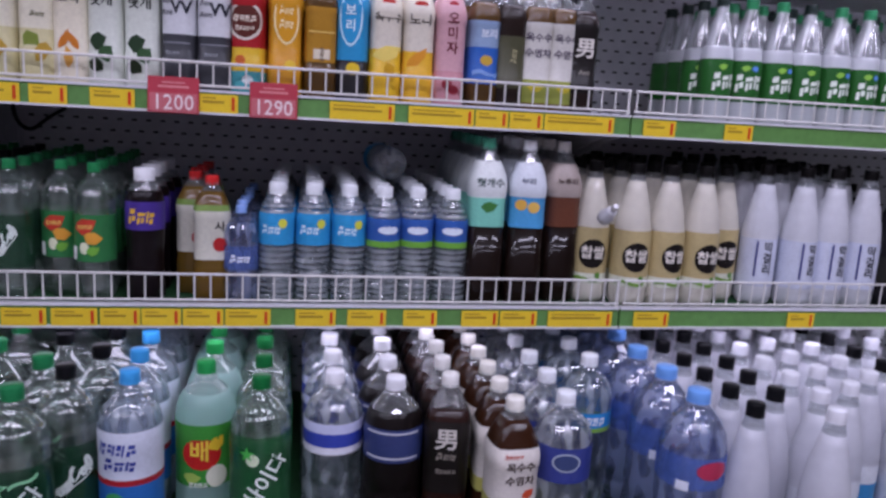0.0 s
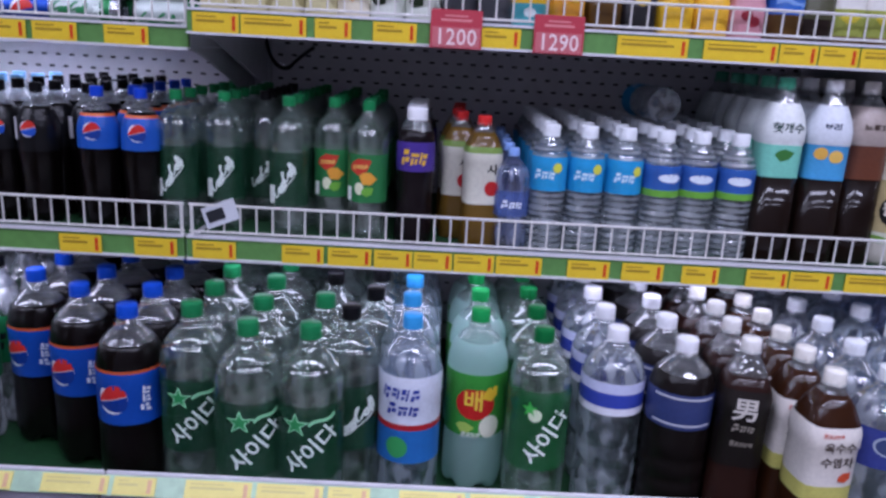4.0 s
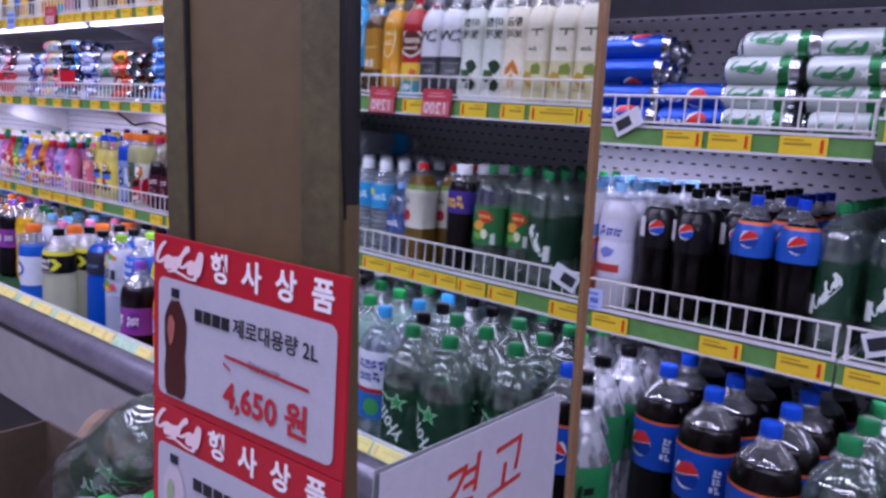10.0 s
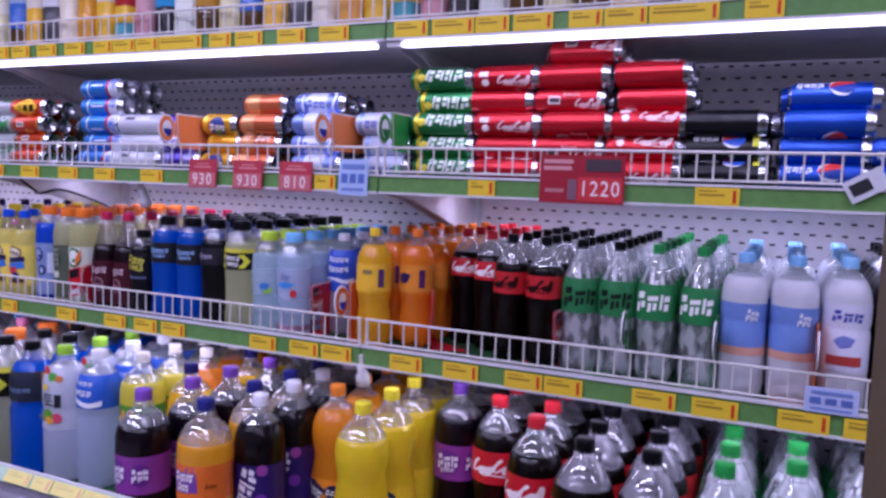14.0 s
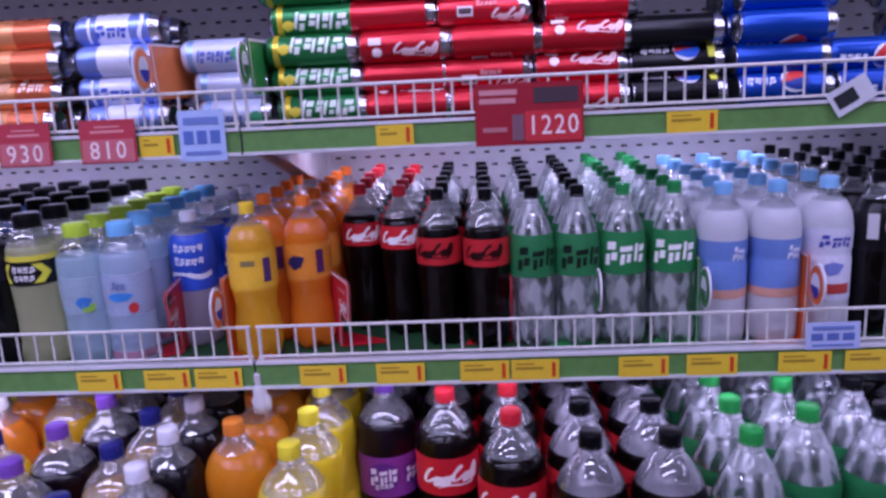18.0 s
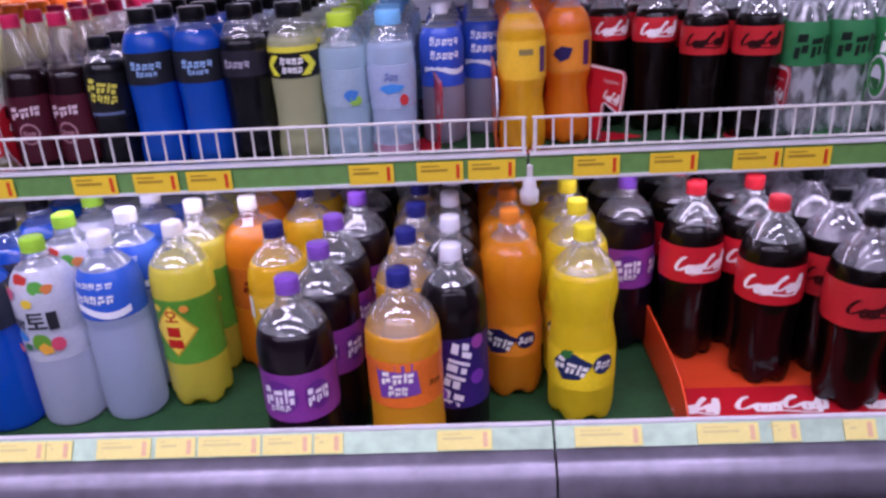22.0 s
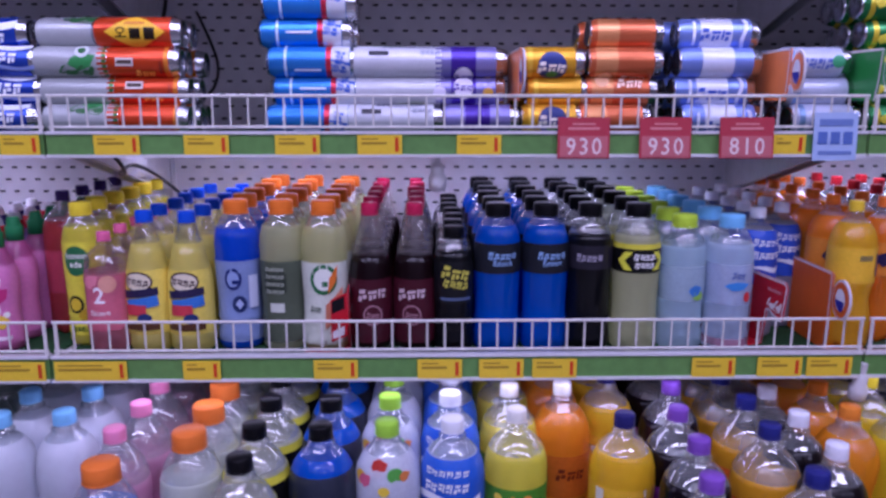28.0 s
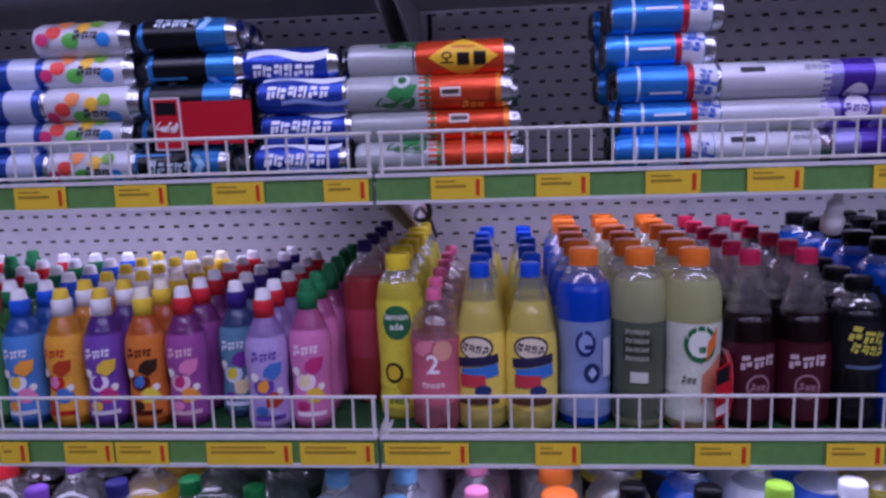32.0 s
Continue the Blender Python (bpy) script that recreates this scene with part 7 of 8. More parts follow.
def promo(zt, price, name2, lead, drink_hex, cap_hex, bare):
    """Laminated price poster: red with a white panel, a picture of a bottle, a struck-out price and the offer."""
    root = new("promotion_sign")
    root.matrix_basis = pose(SL.x + 0.001, SL.y - 0.002, zt - SH, 0, 0, ang)
    red, white = print_mat("a81d2a"), print_mat("a7a5b0")
    ink, pale = print_mat("1d1a20"), print_mat("e2dcdf")
    put("board", box_mesh("board", 0, SW, 0, 0.003, 0, SH, red), root)
    corner = 0.008
    p0, p1, q0, q1 = 0.009, SW - 0.010, 0.008, 0.119
    arc = [(math.cos(radians(10 * k * 3)), math.sin(radians(10 * k * 3))) for k in range(4)]
    line = [(p1 - corner + corner * c, q1 - corner + corner * d) for c, d in arc] + [(p0 + corner - corner * d, q1 - corner + corner * c) for c, d in arc]
    line += [(p0 + corner - corner * c, q0 + corner - corner * d) for c, d in arc] + [(p1 - corner + corner * d, q0 + corner - corner * c) for c, d in arc]
    put("panel", mesh_of("panel", [(u, -0.0010, v) for u, v in line], [tuple(range(len(line)))], white), root)
    for i, ch in enumerate("행사상품"):
        pts, fs = text_points(ch, 0.027, 0.03)
        put("heading", mesh_of("heading", [(0.098 + 0.0415 * i + u, -0.001, 0.137 + v) for u, v in pts], fs, pale), root)
    pts, fs = shape("script", 0.068, 0.030)
    put("logo", mesh_of("logo", [(0.041 + u, -0.001 - 0.000004 * i, 0.137 + v) for i, (u, v) in enumerate(pts)], fs, print_mat("dcc4c8")), root)
    if lead:
        for i in range(4):
            cw = lead / 4
            put("name_bar", box_mesh("name_bar", 0.064 + cw * (i + 0.1), 0.064 + cw * (i + 0.9), -0.0020, -0.0012, 0.0875, 0.0985, ink), root)
    pts, fs = text_points(name2, 0.0175, 0.015)
    low = min(p[0] for p in pts)
    put("name_line", mesh_of("name_line", [(0.068 + lead + u - low, -0.0020, 0.092 + v) for u, v in pts], fs, ink), root)
    pts, fs = text_points(price, 0.031, 0.03)
    put("price", mesh_of("price", [(0.160 + u, -0.0020, 0.031 + v) for u, v in pts], fs, print_mat("a8222c")), root)
    for p, q, r, t in ((0.108, 0.0655, 0.212, 0.0015), (0.106, 0.0585, 0.116, 0.0012)):
        pts, fs = [(p, q - t), (r, q - t - 0.004), (r, q + t - 0.004), (p, q + t)], [(0, 1, 2, 3)]
        put("strike_line", mesh_of("strike_line", [(u, -0.0020, v) for u, v in pts], fs, print_mat("9c2630")), root)
    pts, fs = shape("letters", 0.040, 0.008)
    put("old_price", mesh_of("old_price", [(0.158 + u, -0.0016, 0.0645 + v) for u, v in pts], fs, print_mat("7c6a76")), root)
    # bottle picture: clear shoulder, drink, highlight and cap
    half = [(0.012, 0.010), (0.0155, 0.016), (0.0165, 0.034), (0.0145, 0.050), (0.0165, 0.066), (0.0165, 0.082), (0.012, 0.092), (0.0062, 0.100)]
    lines = [(0.036 + u, v) for u, v in half] + [(0.036 - u, v) for u, v in reversed(half)]
    put("bottle_picture", mesh_of("bottle_picture", [(u, -0.0018, v) for u, v in lines], [tuple(range(16))], print_mat("b9aeb8" if bare else drink_hex)), root)
    if bare:
        fill = [(u, min(v, 0.060)) for u, v in half[:5]]
        lines = [(0.036 + u, v) for u, v in fill] + [(0.036 - u, v) for u, v in reversed(fill)]
        put("bottle_picture", mesh_of("bottle_picture", [(u, -0.0024, v) for u, v in lines], [tuple(range(10))], print_mat(drink_hex)), root)
    pts, fs = shape("leaf", 0.012, 0.030)
    put("picture_shine", mesh_of("picture_shine", [(0.031 + u, -0.0026, 0.072 + v) for u, v in pts], fs, print_mat("9a5a50" if not bare else "8fa07a")), root)
    put("cap_picture", box_mesh("cap_picture", 0.0305, 0.0415, -0.0024, -0.0014, 0.103, 0.111, print_mat(cap_hex)), root)
    tagged(root, "red and white laminated promotion poster with price on the column", "sign", "promotion signs")


promo(1.110, "4,650 원", "제로대용량 2L", 0.050, "3f1714", "1c1d2a", False)
promo(0.952, "3,950 원", "1.8L", 0.060, "6f7a3a", "1c1d2a", True)
promo(0.794, "3,950 원", "1.5L", 0.060, "3f1714", "b02a2a", False)

# warning sheet taped on the mirror
wr = new("warning_sign")
md = math.degrees(math.atan2(MBK.y - FR.y, MBK.x - FR.x))
wr.matrix_basis = pose(-0.8088, 0.561, 0.720, 0, 0, md) @ pose(0, 0, 0, -0.4, 0, 0)
put("sheet", box_mesh("sheet", 0.0, 0.296, -0.0012, 0.0, 0.0, 0.210, print_mat("c0bec8")), wr)
for ch, cu, cv, size in (("경", 0.116, 0.146, 0.074), ("고", 0.193, 0.150, 0.074)):
    pts, fs = text_points(ch, size, 0.004)
    put("heading", mesh_of("heading", [(cu + u + 0.12 * v, -0.0020, cv + v + 0.10 * u) for u, v in pts], fs, print_mat("c0352f")), wr)
for i in range(4):
    for off, wide in ((0.10, 0.09), (0.205, 0.085)):
        pts, fs = shape("letters", wide - 0.01 * (i % 2), 0.011)
        put("written_line", mesh_of("written_line", [(off + u, -0.0020, 0.090 - 0.022 * i + v) for u, v in pts], fs, print_mat("3a3840")), wr)
tagged(wr, "white paper warning sheet with red handwriting on the mirror", "sign")

# ---------------------------------------------------------------- card dividers between the drinks
def divider(x, y0, y1, z, h, colour, mark, side=-1, yaw=0.0, over=False):
    """Folded card between two kinds of drink: an upright panel with a white rim, a foot lying on the shelf and a printed front end."""
    root = new("card_divider")
    root.matrix_basis = pose(x, y0, z, 0, 0, yaw)
    d = y1 - y0
    if mark == "disc":
        low = 0.028
        line = [(low + 0.004, 0.002), (d, 0.002), (d, h), (low + 0.003, h), (low, h - 0.003), (low, h * 0.62)]
        if over:
            # cut away below, where it stands over the lowest row of cans
            line = [(low + 0.010, 0.053), (d - 0.030, 0.053), (d - 0.022, 0.002), (d, 0.002), (d, h), (low + 0.003, h), (low, h - 0.003), (low + 0.004, h * 0.62)]
    elif mark == "lobe":
        # the printed head stands out over a notch
        low = 0.050
        line = [(low + 0.006, 0.002), (d, 0.002), (d, h), (0.009, h), (0.003, h - 0.003), (0.0, h - 0.009), (0.008, h * 0.46), (0.012, h * 0.44), (low - 0.006, h * 0.54), (low - 0.002, h * 0.52)]
    else:
        low = 0.012
        line = [(low + 0.018, 0.002), (d, 0.002), (d, h), (0.022, h), (0.006, h - 0.008), (0.0, h - 0.024), (0.0, h * 0.45), (low, h * 0.22)]
    n = len(line)
    vs = [(0.0, a, b) for a, b in line] + [(0.0016, a, b) for a, b in line]
    put("side", mesh_of("side", vs, [tuple(range(n - 1, -1, -1)), tuple(range(n, 2 * n))] + [(i, (i + 1) % n, n + (i + 1) % n, n + i) for i in range(n)], print_mat(colour)), root)
    # white rim along the top and the front
    outer = line[4 if over else 2:] + line[:1]
    m = len(outer)
    inner = []
    for i, (a, b) in enumerate(outer):
        (a0, b0), (a1, b1) = outer[max(0, i - 1)], outer[min(m - 1, i + 1)]
        q = math.hypot(a1 - a0, b1 - b0)
        inner.append((a - (b1 - b0) / q * 0.0032, b + (a1 - a0) / q * 0.0032))
    vs = [(-0.0008, a, b) for a, b in outer] + [(-0.0008, a, b) for a, b in inner] + [(0.0024, a, b) for a, b in outer] + [(0.0024, a, b) for a, b in inner]
    fs = [(i, i + 1, m + i + 1, m + i) for i in range(m - 1)] + [(2 * m + i + 1, 2 * m + i, 3 * m + i, 3 * m + i + 1) for i in range(m - 1)]
    put("rim", mesh_of("rim", vs, fs, print_mat("e6dfe2")), root, "white printed rim")
    x1 = 0.066 * side
    fl = [(0.0, d - 0.022, 0.0012), (0.3 * x1, d - 0.022, 0.0012), (0.3 * x1, d - 0.012, 0.0012), (0.2 * x1, d, 0.0012), (0.0, d, 0.0012)] if over else [(0.0, low + 0.006, 0.0012), (x1, low - 0.010, 0.0012), (x1 * 0.96, low + 0.006, 0.0012), (0.010 * side, min(d, low + 0.09), 0.0012), (0.0, min(d, low + 0.09), 0.0012)]
    put("foot", mesh_of("foot", fl + [(p[0], p[1], 0.0026) for p in fl], [(0, 1, 2, 3, 4), (9, 8, 7, 6, 5)] + [(i, (i + 1) % 5, 5 + (i + 1) % 5, 5 + i) for i in range(5)], print_mat(colour)), root)
    if mark == "disc":
        green = colour == "1f8a3f"
        zc = h - 0.034
        put("neck", box_mesh("neck", 0.0, 0.0016, 0.020, low + 0.001, zc - 0.018, zc + 0.014, print_mat(colour)), root)
        pts, fs = shape("disc", 0.048, 0.060)
        n = len(pts)
        vs = [(e, u, zc + v) for e in (-0.0004, 0.0020) for u, v in pts]
        put("tab", mesh_of("tab", vs, [tuple(range(n - 1, -1, -1)), tuple(range(n, 2 * n))] + [(i, (i + 1) % n, n + (i + 1) % n, n + i) for i in range(n)], print_mat("e8e4ec")), root, "round printed tab with a white edge")
        for s_ in (-1, 1):
            for k, (size, tint) in enumerate(((0.053, colour), (0.034, "e4e6ee"))):
                pts, fs = shape("disc", size * 0.80, size)
                put("mark", mesh_of("mark", [(0.0008 + s_ * (0.0020 + 0.0008 * k), s_ * u, zc + v) for u, v in pts], fs, print_mat(tint)), root)
            pts, fs = shape("half_down", 0.024, 0.030)
            put("mark", mesh_of("mark", [(0.0008 + s_ * 0.0036, s_ * u, zc - 0.001 + v) for u, v in pts], fs, print_mat("1f6a34" if green else "2b2f9a")), root)
    else:
        if mark == "tab":
            # narrow front end turned a little out of the panel
            fold = [(0.0, 0.0), (-0.022, -0.012)]
            def on_fold(t, zz, lift):
                return (fold[1][0] * t - 0.5 * lift, fold[1][1] * t - lift, zz)
            for nm, t0, t1, z0, z1, tint, lift in (("tab", 0.0, 1.0, h * 0.30, h * 0.96, colour, 0.0), ("tab_header", 0.12, 0.92, h * 0.72, h * 0.92, "17151a", 0.0008), ("tab_box", 0.15, 0.90, h * 0.33, h * 0.46, "e6dfe2", 0.0008)):
                put(nm, mesh_of(nm, [on_fold(t0, z0, lift), on_fold(t1, z0 - 0.006 * (t1 - t0), lift), on_fold(t1, z1 - 0.008 * (t1 - t0), lift), on_fold(t0, z1, lift)], [(0, 1, 2, 3)], print_mat(tint)), root)
        mid = 0.027 if mark == "lobe" else 0.045
        for s_ in (-1, 1):
            xx = -0.0012 if s_ < 0 else 0.0028
            pts, fs = shape("script", 0.036, 0.018)
            put("mark", mesh_of("mark", [(xx + s_ * 0.000006 * i, mid + s_ * u, h * 0.64 + v) for i, (u, v) in enumerate(pts)], fs, print_mat("f0e4e4")), root)
            pts, fs = shape("letters", 0.034, 0.006)
            if s_ > 0:
                put("tab_header", box_mesh("tab_header", 0.0024, 0.0026, mid - 0.020, mid + 0.004, h * 0.79, h * 0.93, print_mat("17151a")), root)
            put("heading", mesh_of("heading", [(xx, mid + 0.003 + s_ * u, h * 0.84 + v) for u, v in pts], fs, print_mat("d9a4a8")), root)
    tagged(root, "orange card divider with a round tab between soda bottles" if mark == "disc" and colour != "1f8a3f" else "green card divider with a round tab between drinks" if mark == "disc" else "red card divider with white rim between drinks", "divider", "card dividers")


divider(-1.846, 1.297, 1.45, MID, 0.122, "e2691f", "disc", 1)
divider(-1.666, 1.320, 1.47, MID, 0.112, "c4212c", "lobe", 1, yaw=27)
divider(-1.442, 1.322, 1.72, MID, 0.105, "c4212c", "lobe", -1)
divider(-1.184, 1.310, 1.62, MID, 0.124, "1f8a3f", "disc", -1)
divider(-1.324, 1.320, 1.62, MID, 0.124, "1f8a3f", "disc", -1)
divider(-1.043, 1.300, 1.62, MID, 0.126, "e2691f", "disc", -1)
divider(-1.921, 1.306, 1.466, MID, 0.110, "c4212c", "lobe", -1, yaw=8)
divider(-2.564, 1.322, 1.74, MID, 0.100, "c4212c", "tab", -1)
divider(-2.312, 1.330, 1.53, CAN, 0.128, "f58a4a", "disc", 1, over=True)
divider(-1.922, 1.335, 1.54, CAN, 0.128, "f58a4a", "disc", 1, yaw=-4, over=True)
divider(-1.785, 1.335, 1.54, CAN, 0.128, "1f8a3f", "disc", 1, over=True)
divider(-3.72, 1.362, 1.66, CAN, 0.105, "c4212c", "tab", -1)
# wide red cards lying along the cans further down
for xx, yw in ((-3.86, 0), (-3.283, 9)):
    bd = new("card_strip")
    bd.matrix_basis = pose(xx, 1.392, CAN + 0.052, 5, 0, yw)
    put("card", box_mesh("card", 0.030, 0.124, 0, 0.0016, 0.0005, 0.056, print_mat("bf1f2b")), bd)
    put("tab", box_mesh("tab", -0.002, 0.034, -0.0016, 0.0, -0.006, 0.062, print_mat("e2d8dc")), bd, "white edged tab of the card")
    put("tab_face", box_mesh("tab_face", 0.0005, 0.0315, -0.0024, -0.0016, -0.0035, 0.0595, print_mat("c4212c")), bd)
    put("print_block", box_mesh("print_block", 0.003, 0.029, -0.0032, -0.0024, 0.040, 0.056, print_mat("17151a")), bd)
    pts, fs = shape("script", 0.027, 0.014)
    put("mark", mesh_of("mark", [(0.016 + u, -0.0032 - 0.000004 * i, 0.024 + v) for i, (u, v) in enumerate(pts)], fs, print_mat("f0e4e4")), bd)
    tagged(bd, "red printed card standing before the cans", "card", "red cards")

# ---------------------------------------------------------------- red cardboard tray under the cola bottles
tray = new("cardboard_tray")
tray.matrix_basis = pose(-1.604, 1.118, DECK)
RED_CARD, ORANGE_CARD = print_mat("c52028"), print_mat("dd4a20")
put("base", box_mesh("base", 0, 0.405, 0.118, 0.62, 0.0005, 0.0035, ORANGE_CARD), tray)
line = [(-0.02, 0.0), (0.62, 0.0), (0.62, 0.080), (0.10, 0.076), (0.055, 0.070), (0.015, 0.052), (-0.012, 0.026)]
n = len(line)
for wx in (0.0, 0.402):
    vs = [(wx + e, a, b) for e in (0.0, 0.003) for a, b in line]
    put("side_wall", mesh_of("side_wall", vs, [tuple(range(n - 1, -1, -1)), tuple(range(n, 2 * n))] + [(i, (i + 1) % n, n + (i + 1) % n, n + i) for i in range(n)], ORANGE_CARD), tray, "orange side wall of the tray")
put("front_flap", box_mesh("front_flap", 0.003, 0.402, -0.04, 0.118, 0.0005, 0.0045, RED_CARD), tray, "red printed front flap of the tray")
for cx, wide in ((0.036, 0.062), (0.158, 0.130), (0.315, 0.130)):
    pts, fs = shape("script", wide, 0.046)
    put("print", mesh_of("print", [(cx + u, 0.070 + v, 0.0052 + 0.000006 * i) for i, (u, v) in enumerate(pts)], fs, print_mat("f0e6e4")), tray)
tagged(tray, "red cardboard display tray with white script print", "tray")

# ---------------------------------------------------------------- small fittings
def spout(x, y, z, tilt):
    root = new("plastic_spout")
    root.matrix_basis = pose(x, y, z, tilt)
    put("body", lathe("body", [(0.008, 0.0), (0.013, 0.003), (0.014, 0.020), (0.010, 0.026), (0.010, 0.040), (0.006, 0.044)], WHITE_STEEL, 12, 0, 0, True, True), root)
    put("arm", box_mesh("arm", -0.004, 0.004, -0.004, 0.004, 0.040, 0.062, WHITE_STEEL), root)
    tagged(root, "white plastic pipe end hanging under a shelf", "pipe", "pipe ends")


spout(-2.43, 1.39, 1.158, 20)
spout(0.545, 1.34, 1.085, 60)
spout(-1.80, 1.31, 0.850, 10)


def hanging_card(x, y, z0, z1, w, colour, ink):
    root = new("hanging_card")
    root.matrix_basis = pose(x, y, z0, -3)
    h = z1 - z0
    put("card", box_mesh("card", 0, w, 0, 0.0012, 0, h, print_mat(colour)), root)
    for i in range(3):
        put("print_block", box_mesh("print_block", w * (0.10 + 0.29 * i), w * (0.31 + 0.29 * i), -0.0010, 0.0, h * 0.34, h * 0.60, print_mat(ink)), root)
    put("print_line", box_mesh("print_line", w * 0.12, w * 0.88, -0.0010, 0.0, h * 0.72, h * 0.86, print_mat("6f86c0")), root)
    put("print_line", box_mesh("print_line", w * 0.12, w * 0.88, -0.0010, 0.0, h * 0.12, h * 0.20, print_mat("6f86c0")), root)
    tagged(root, "pale blue printed card hanging on a shelf edge", "card", "hanging cards")


hanging_card(-1.886, YC - 0.008, 1.206, 1.275, 0.064, "a9bfe6", "5a74b8")
hanging_card(-1.055, YM - 0.006, 0.925, 0.962, 0.070, "b4bfe2", "5a6fb0")
hanging_card(-3.60, YU - 0.008, 1.49, 1.56, 0.07, "a9bfe6", "5a74b8")


def folded_label(x, y, z, tilt):
    root = new("paper_label")
    root.matrix_basis = pose(x, y, z, -8, tilt, 0)
    put("paper", box_mesh("paper", 0, 0.055, 0, 0.0012, 0, 0.034, print_mat("c9ccd2")), root)
    put("print_block", box_mesh("print_block", 0.006, 0.034, -0.001, 0.0, 0.008, 0.026, print_mat("2a2c30")), root)
    tagged(root, "loose paper label tucked behind the wire guard", "label", "paper labels")


folded_label(-0.575, YM - 0.002, 0.940, -22)
folded_label(-1.010, YC - 0.008, 1.225, -30)

# ---------------------------------------------------------------- carton and wrapped bottles beside the column
cb = new("cardboard_box")
BW, BD, BZ, BH = 0.58, 0.27, 0.36, 0.335
cb.matrix_basis = pose(-1.655, 0.385, BZ, 0, 0, 2)
# paler copy of the board: light on the raised flaps is in the colour
CARD_LIT = plain("cardboard_lit", "8a7460", 0.85, 0.0, 0.2, 10.0, 0.2)
for x_0, x_1, y_0, y_1 in ((0, BW, 0, 0.005), (0, BW, BD - 0.005, BD), (0, 0.005, 0.005, BD - 0.005), (BW - 0.005, BW, 0.005, BD - 0.005)):
    put("wall", box_mesh("wall", x_0, x_1, y_0, y_1, 0.001, BH, CARD), cb)
put("bottom", box_mesh("bottom", 0.005, BW - 0.005, 0.005, BD - 0.005, 0.001, 0.006, CARD), cb)


def flap(corners, mat=CARD_LIT):
    """A torn board flap: bent sheet through four corners, with a ragged free edge."""
    (a0, a1, b1, b0) = [Vector(c) for c in corners]
    nrm = (a1 - a0).cross(b0 - a0).normalized() * 0.0035
    vs, fs, n = [], [], 10
    for lift in (0, 1):
        for i in range(n + 1):
            u = i / n
            e = a0.lerp(a1, u)
            f = b0.lerp(b1, u) + (b0 - a0).normalized() * 0.010 * noise.noise(Vector((u * 5, a0.x * 9, 2.0)))
            for v in (0.0, 0.5, 1.0):
                vs.append(tuple(e.lerp(f, v) + nrm * (lift + (1.6 if v == 0.5 else 0.0))))
    m = (n + 1) * 3
    for i in range(n):
        for j in range(2):
            k = i * 3 + j
            fs += [(k, k + 1, k + 4, k + 3), (m + k, m + k + 3, m + k + 4, m + k + 1)]
        fs += [(i * 3 + 2, m + i * 3 + 2, m + i * 3 + 5, i * 3 + 5), (i * 3, i * 3 + 3, m + i * 3 + 3, m + i * 3)]
    fs += [(0, m, m + 1, 1), (1, m + 1, m + 2, 2), (n * 3, n * 3 + 1, m + n * 3 + 1, m + n * 3), (n * 3 + 1, n * 3 + 2, m + n * 3 + 2, m + n * 3 + 1)]
    put("flap", mesh_of("flap", vs, fs, mat), cb)


flap(((0.02, 0.0, BH), (0.34, 0.0, BH), (0.30, -0.035, BH + 0.045), (0.02, -0.05, BH + 0.085)))
flap(((0.10, BD, BH), (0.33, BD, BH), (0.335, BD + 0.03, BH + 0.100), (0.10, BD + 0.04, BH + 0.035)))
flap(((0.36, BD, BH), (BW - 0.01, BD, BH), (BW, BD + 0.02, BH + 0.150), (0.37, BD + 0.015, BH + 0.11)))
flap(((BW, 0.16, BH), (BW, BD - 0.01, BH), (BW + 0.012, BD - 0.01, BH + 0.17), (BW + 0.012, 0.17, BH + 0.14)))
put("print", mesh_of("print", [(0.10, -0.035, BH + 0.032), (0.125, -0.034, BH + 0.028), (0.125, -0.036, BH + 0.034), (0.106, -0.037, BH + 0.038)], [(0, 1, 2, 3)], print_mat("5a2a20")), cb)
tagged(cb, "open brown cardboard box with torn flaps on a carton", "box")

crate = new("carton")
crate.matrix_basis = pose(-1.67, 0.38, 0.0)
put("body", box_mesh("body", 0, 0.60, 0, 0.29, 0, 0.36, CARD, 0.004), crate)
put("tape", box_mesh("tape", 0.27, 0.33, -0.001, 0.291, 0.05, 0.3605, plain("brown_tape", "8f7350", 0.3)), crate)
tagged(crate, "closed brown cardboard carton standing on the floor", "box")
for bx, by, bz, tilt in ((-1.372, 0.575, 0.705, 52), (-1.300, 0.520, 0.610, 46), (-1.372, 0.500, 0.595, 48)):
    bt = KINDS["lime2g" if bz < 0.7 else "cider_g"].stand(0, 0, 0, 0, True, "wrapped soda bottles")
    bt.matrix_basis = pose(bx, by, bz, 0, tilt, 0) @ pose(0, 0, 0, 0, 0, 40)
vs, fs = [], []
NU, NV = 18, 16
for i in range(NU + 1):
    for j in range(NV + 1):
        u, v = i / NU, j / NV
        t = 2 * math.pi * v
        w = noise.noise(Vector((u * 6, v * 9, 1.3))) * 0.010
        r = (0.053 if u < 0.68 else 0.053 * (1 - 0.70 * (u - 0.68) / 0.32)) + w * 0.7
        vs.append((r * math.cos(t), r * 1.05 * math.sin(t), -0.01 + 0.285 * u))
for i in range(NU):
    for j in range(NV):
        a = i * (NV + 1) + j
        fs.append((a, a + 1, a + NV + 2, a + NV + 1))
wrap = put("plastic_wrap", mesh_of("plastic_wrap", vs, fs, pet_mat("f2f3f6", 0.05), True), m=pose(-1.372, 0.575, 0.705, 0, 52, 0))
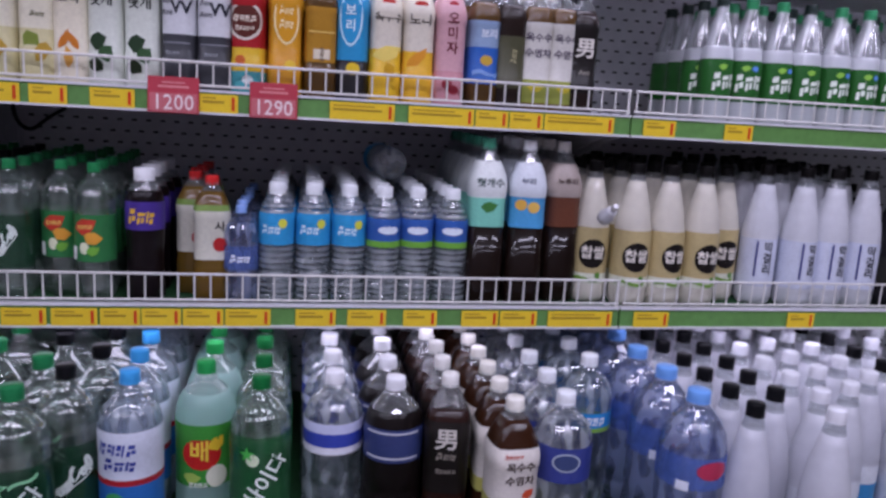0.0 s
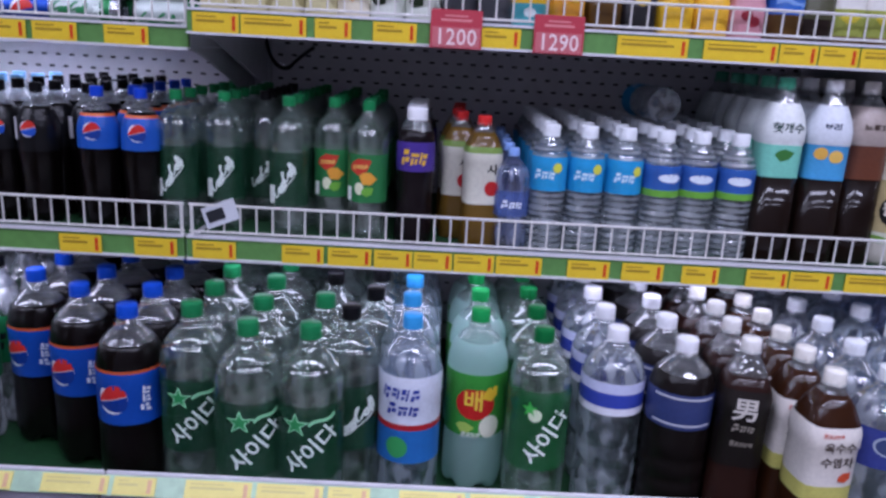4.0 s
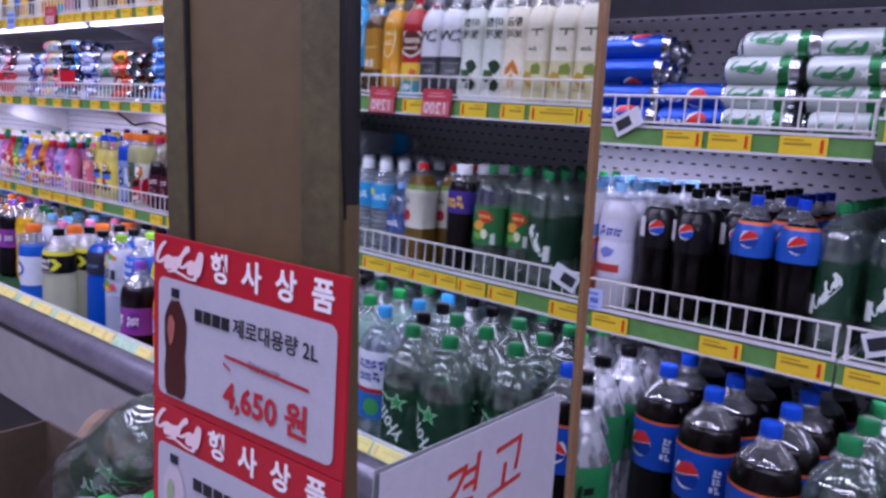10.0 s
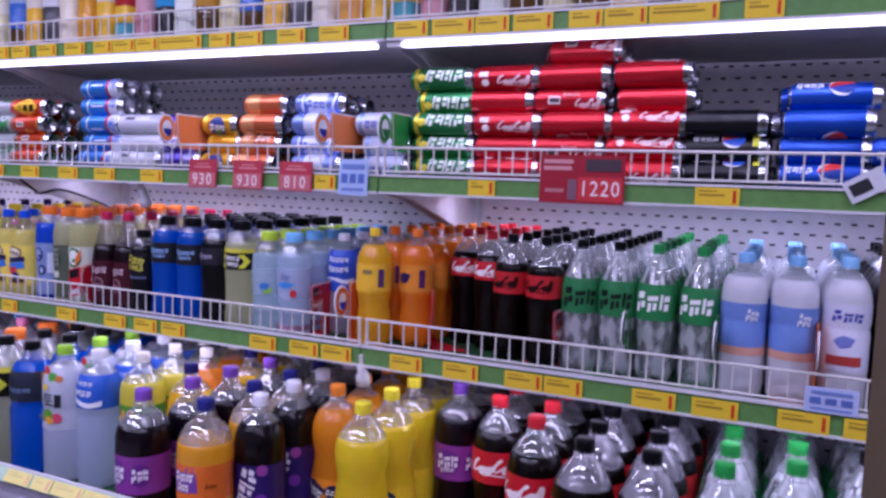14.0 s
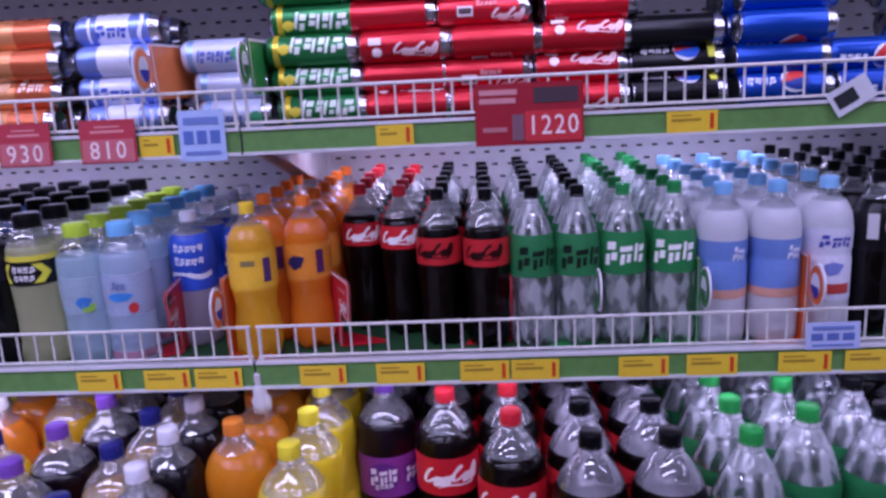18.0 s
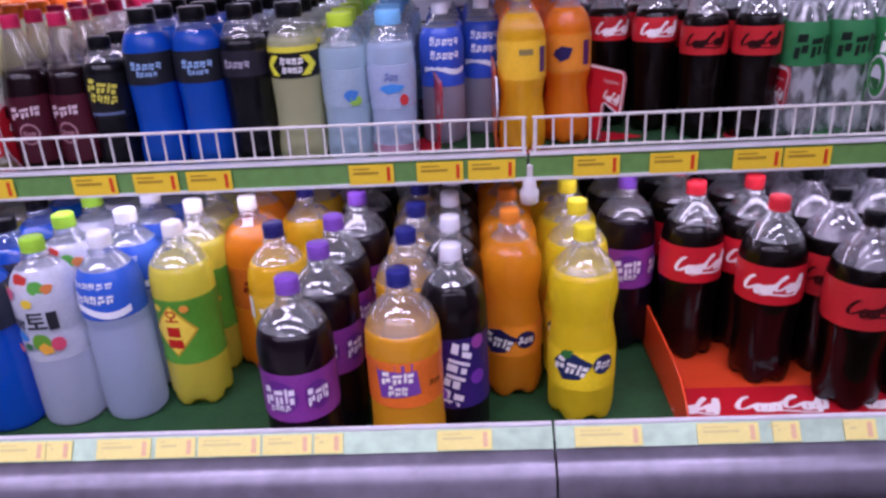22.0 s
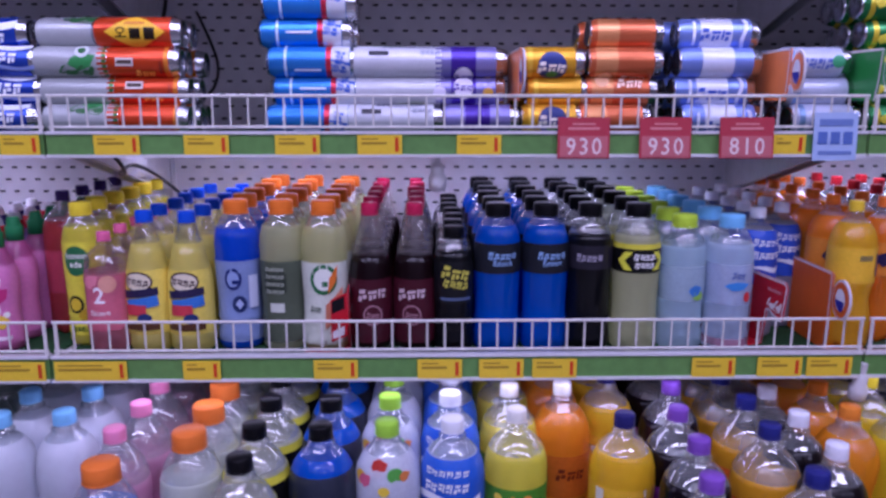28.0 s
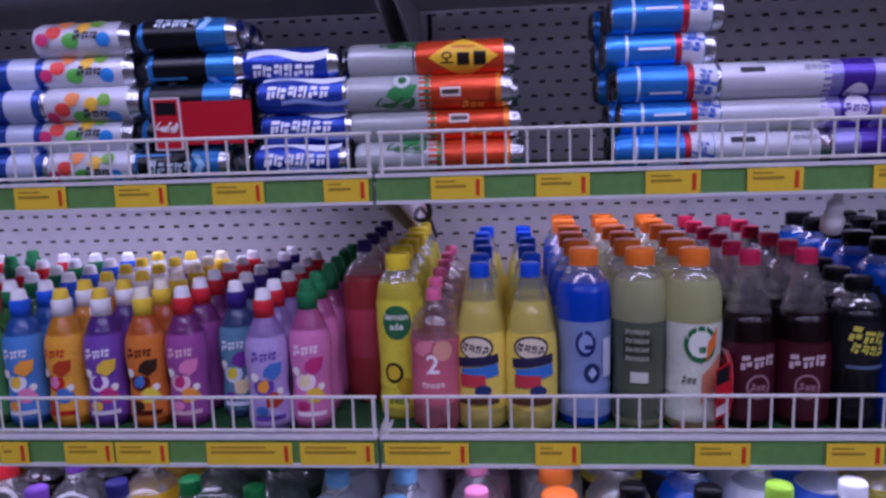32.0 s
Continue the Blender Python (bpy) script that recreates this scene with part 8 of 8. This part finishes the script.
tagged(wrap, "clear shrink wrap round a soda bottle in the box", "plastic wrap")


# ---------------------------------------------------------------- cables of the shelf lights and a stray bottle
def cable(points, r, mat, label):
    cu = bpy.data.curves.new("cable", "CURVE")
    cu.dimensions, cu.bevel_depth, cu.bevel_resolution, cu.resolution_u = "3D", r, 2, 8
    sp = cu.splines.new("NURBS")
    sp.points.add(len(points) - 1)
    for p, q in zip(sp.points, points):
        p.co = (*q, 1.0)
    sp.use_endpoint_u, sp.order_u = True, 3
    cu.materials.append(mat)
    tmp = bpy.data.objects.new("cable", cu)
    me = bpy.data.meshes.new_from_object(tmp)
    bpy.data.objects.remove(tmp)
    ob = put("cable", me)
    tagged(ob, label, "cable", "light cables")


for jx in (-2.99,):
    cable([(jx + 0.03, YB - 0.02, 1.50), (jx + 0.04, YB - 0.07, 1.42), (jx - 0.01, YB - 0.12, 1.38), (jx + 0.02, YB - 0.06, 1.32), (jx + 0.02, YB - 0.02, 1.26)], 0.004, BLACK, "black cable hanging behind the cans")
    cable([(jx + 0.05, YC + 0.10, 1.208), (jx + 0.06, YC + 0.14, 1.175), (jx + 0.02, YC + 0.18, 1.165), (jx + 0.03, YC + 0.26, 1.19), (jx + 0.03, YB - 0.02, 1.10)], 0.0035, BLACK, "black cable looping under the can shelf")
cable([(-2.90, YB - 0.03, 1.46), (-2.86, YB - 0.08, 1.40), (-2.84, YB - 0.10, 1.34), (-2.88, YB - 0.06, 1.29), (-2.95, YB - 0.02, 1.27)], 0.003, BLACK, "thin black cable hanging on the back panel")
cable([(-0.60, YB - 0.03, 1.24), (-0.58, YB - 0.10, 1.20), (-0.54, YB - 0.12, 1.17), (-0.52, YB - 0.08, 1.20), (-0.50, YB - 0.02, 1.22)], 0.004, BLACK, "black cable loop behind the bottles")
stray = KINDS["s_water_b"].stand(0.165, 1.46, MID + 0.243, 0, True, "")
stray.matrix_basis = pose(0.165, 1.46, MID + 0.240, -90, 0, 4)
tagged(stray, "clear water bottle lying on top of other bottles", "bottle")
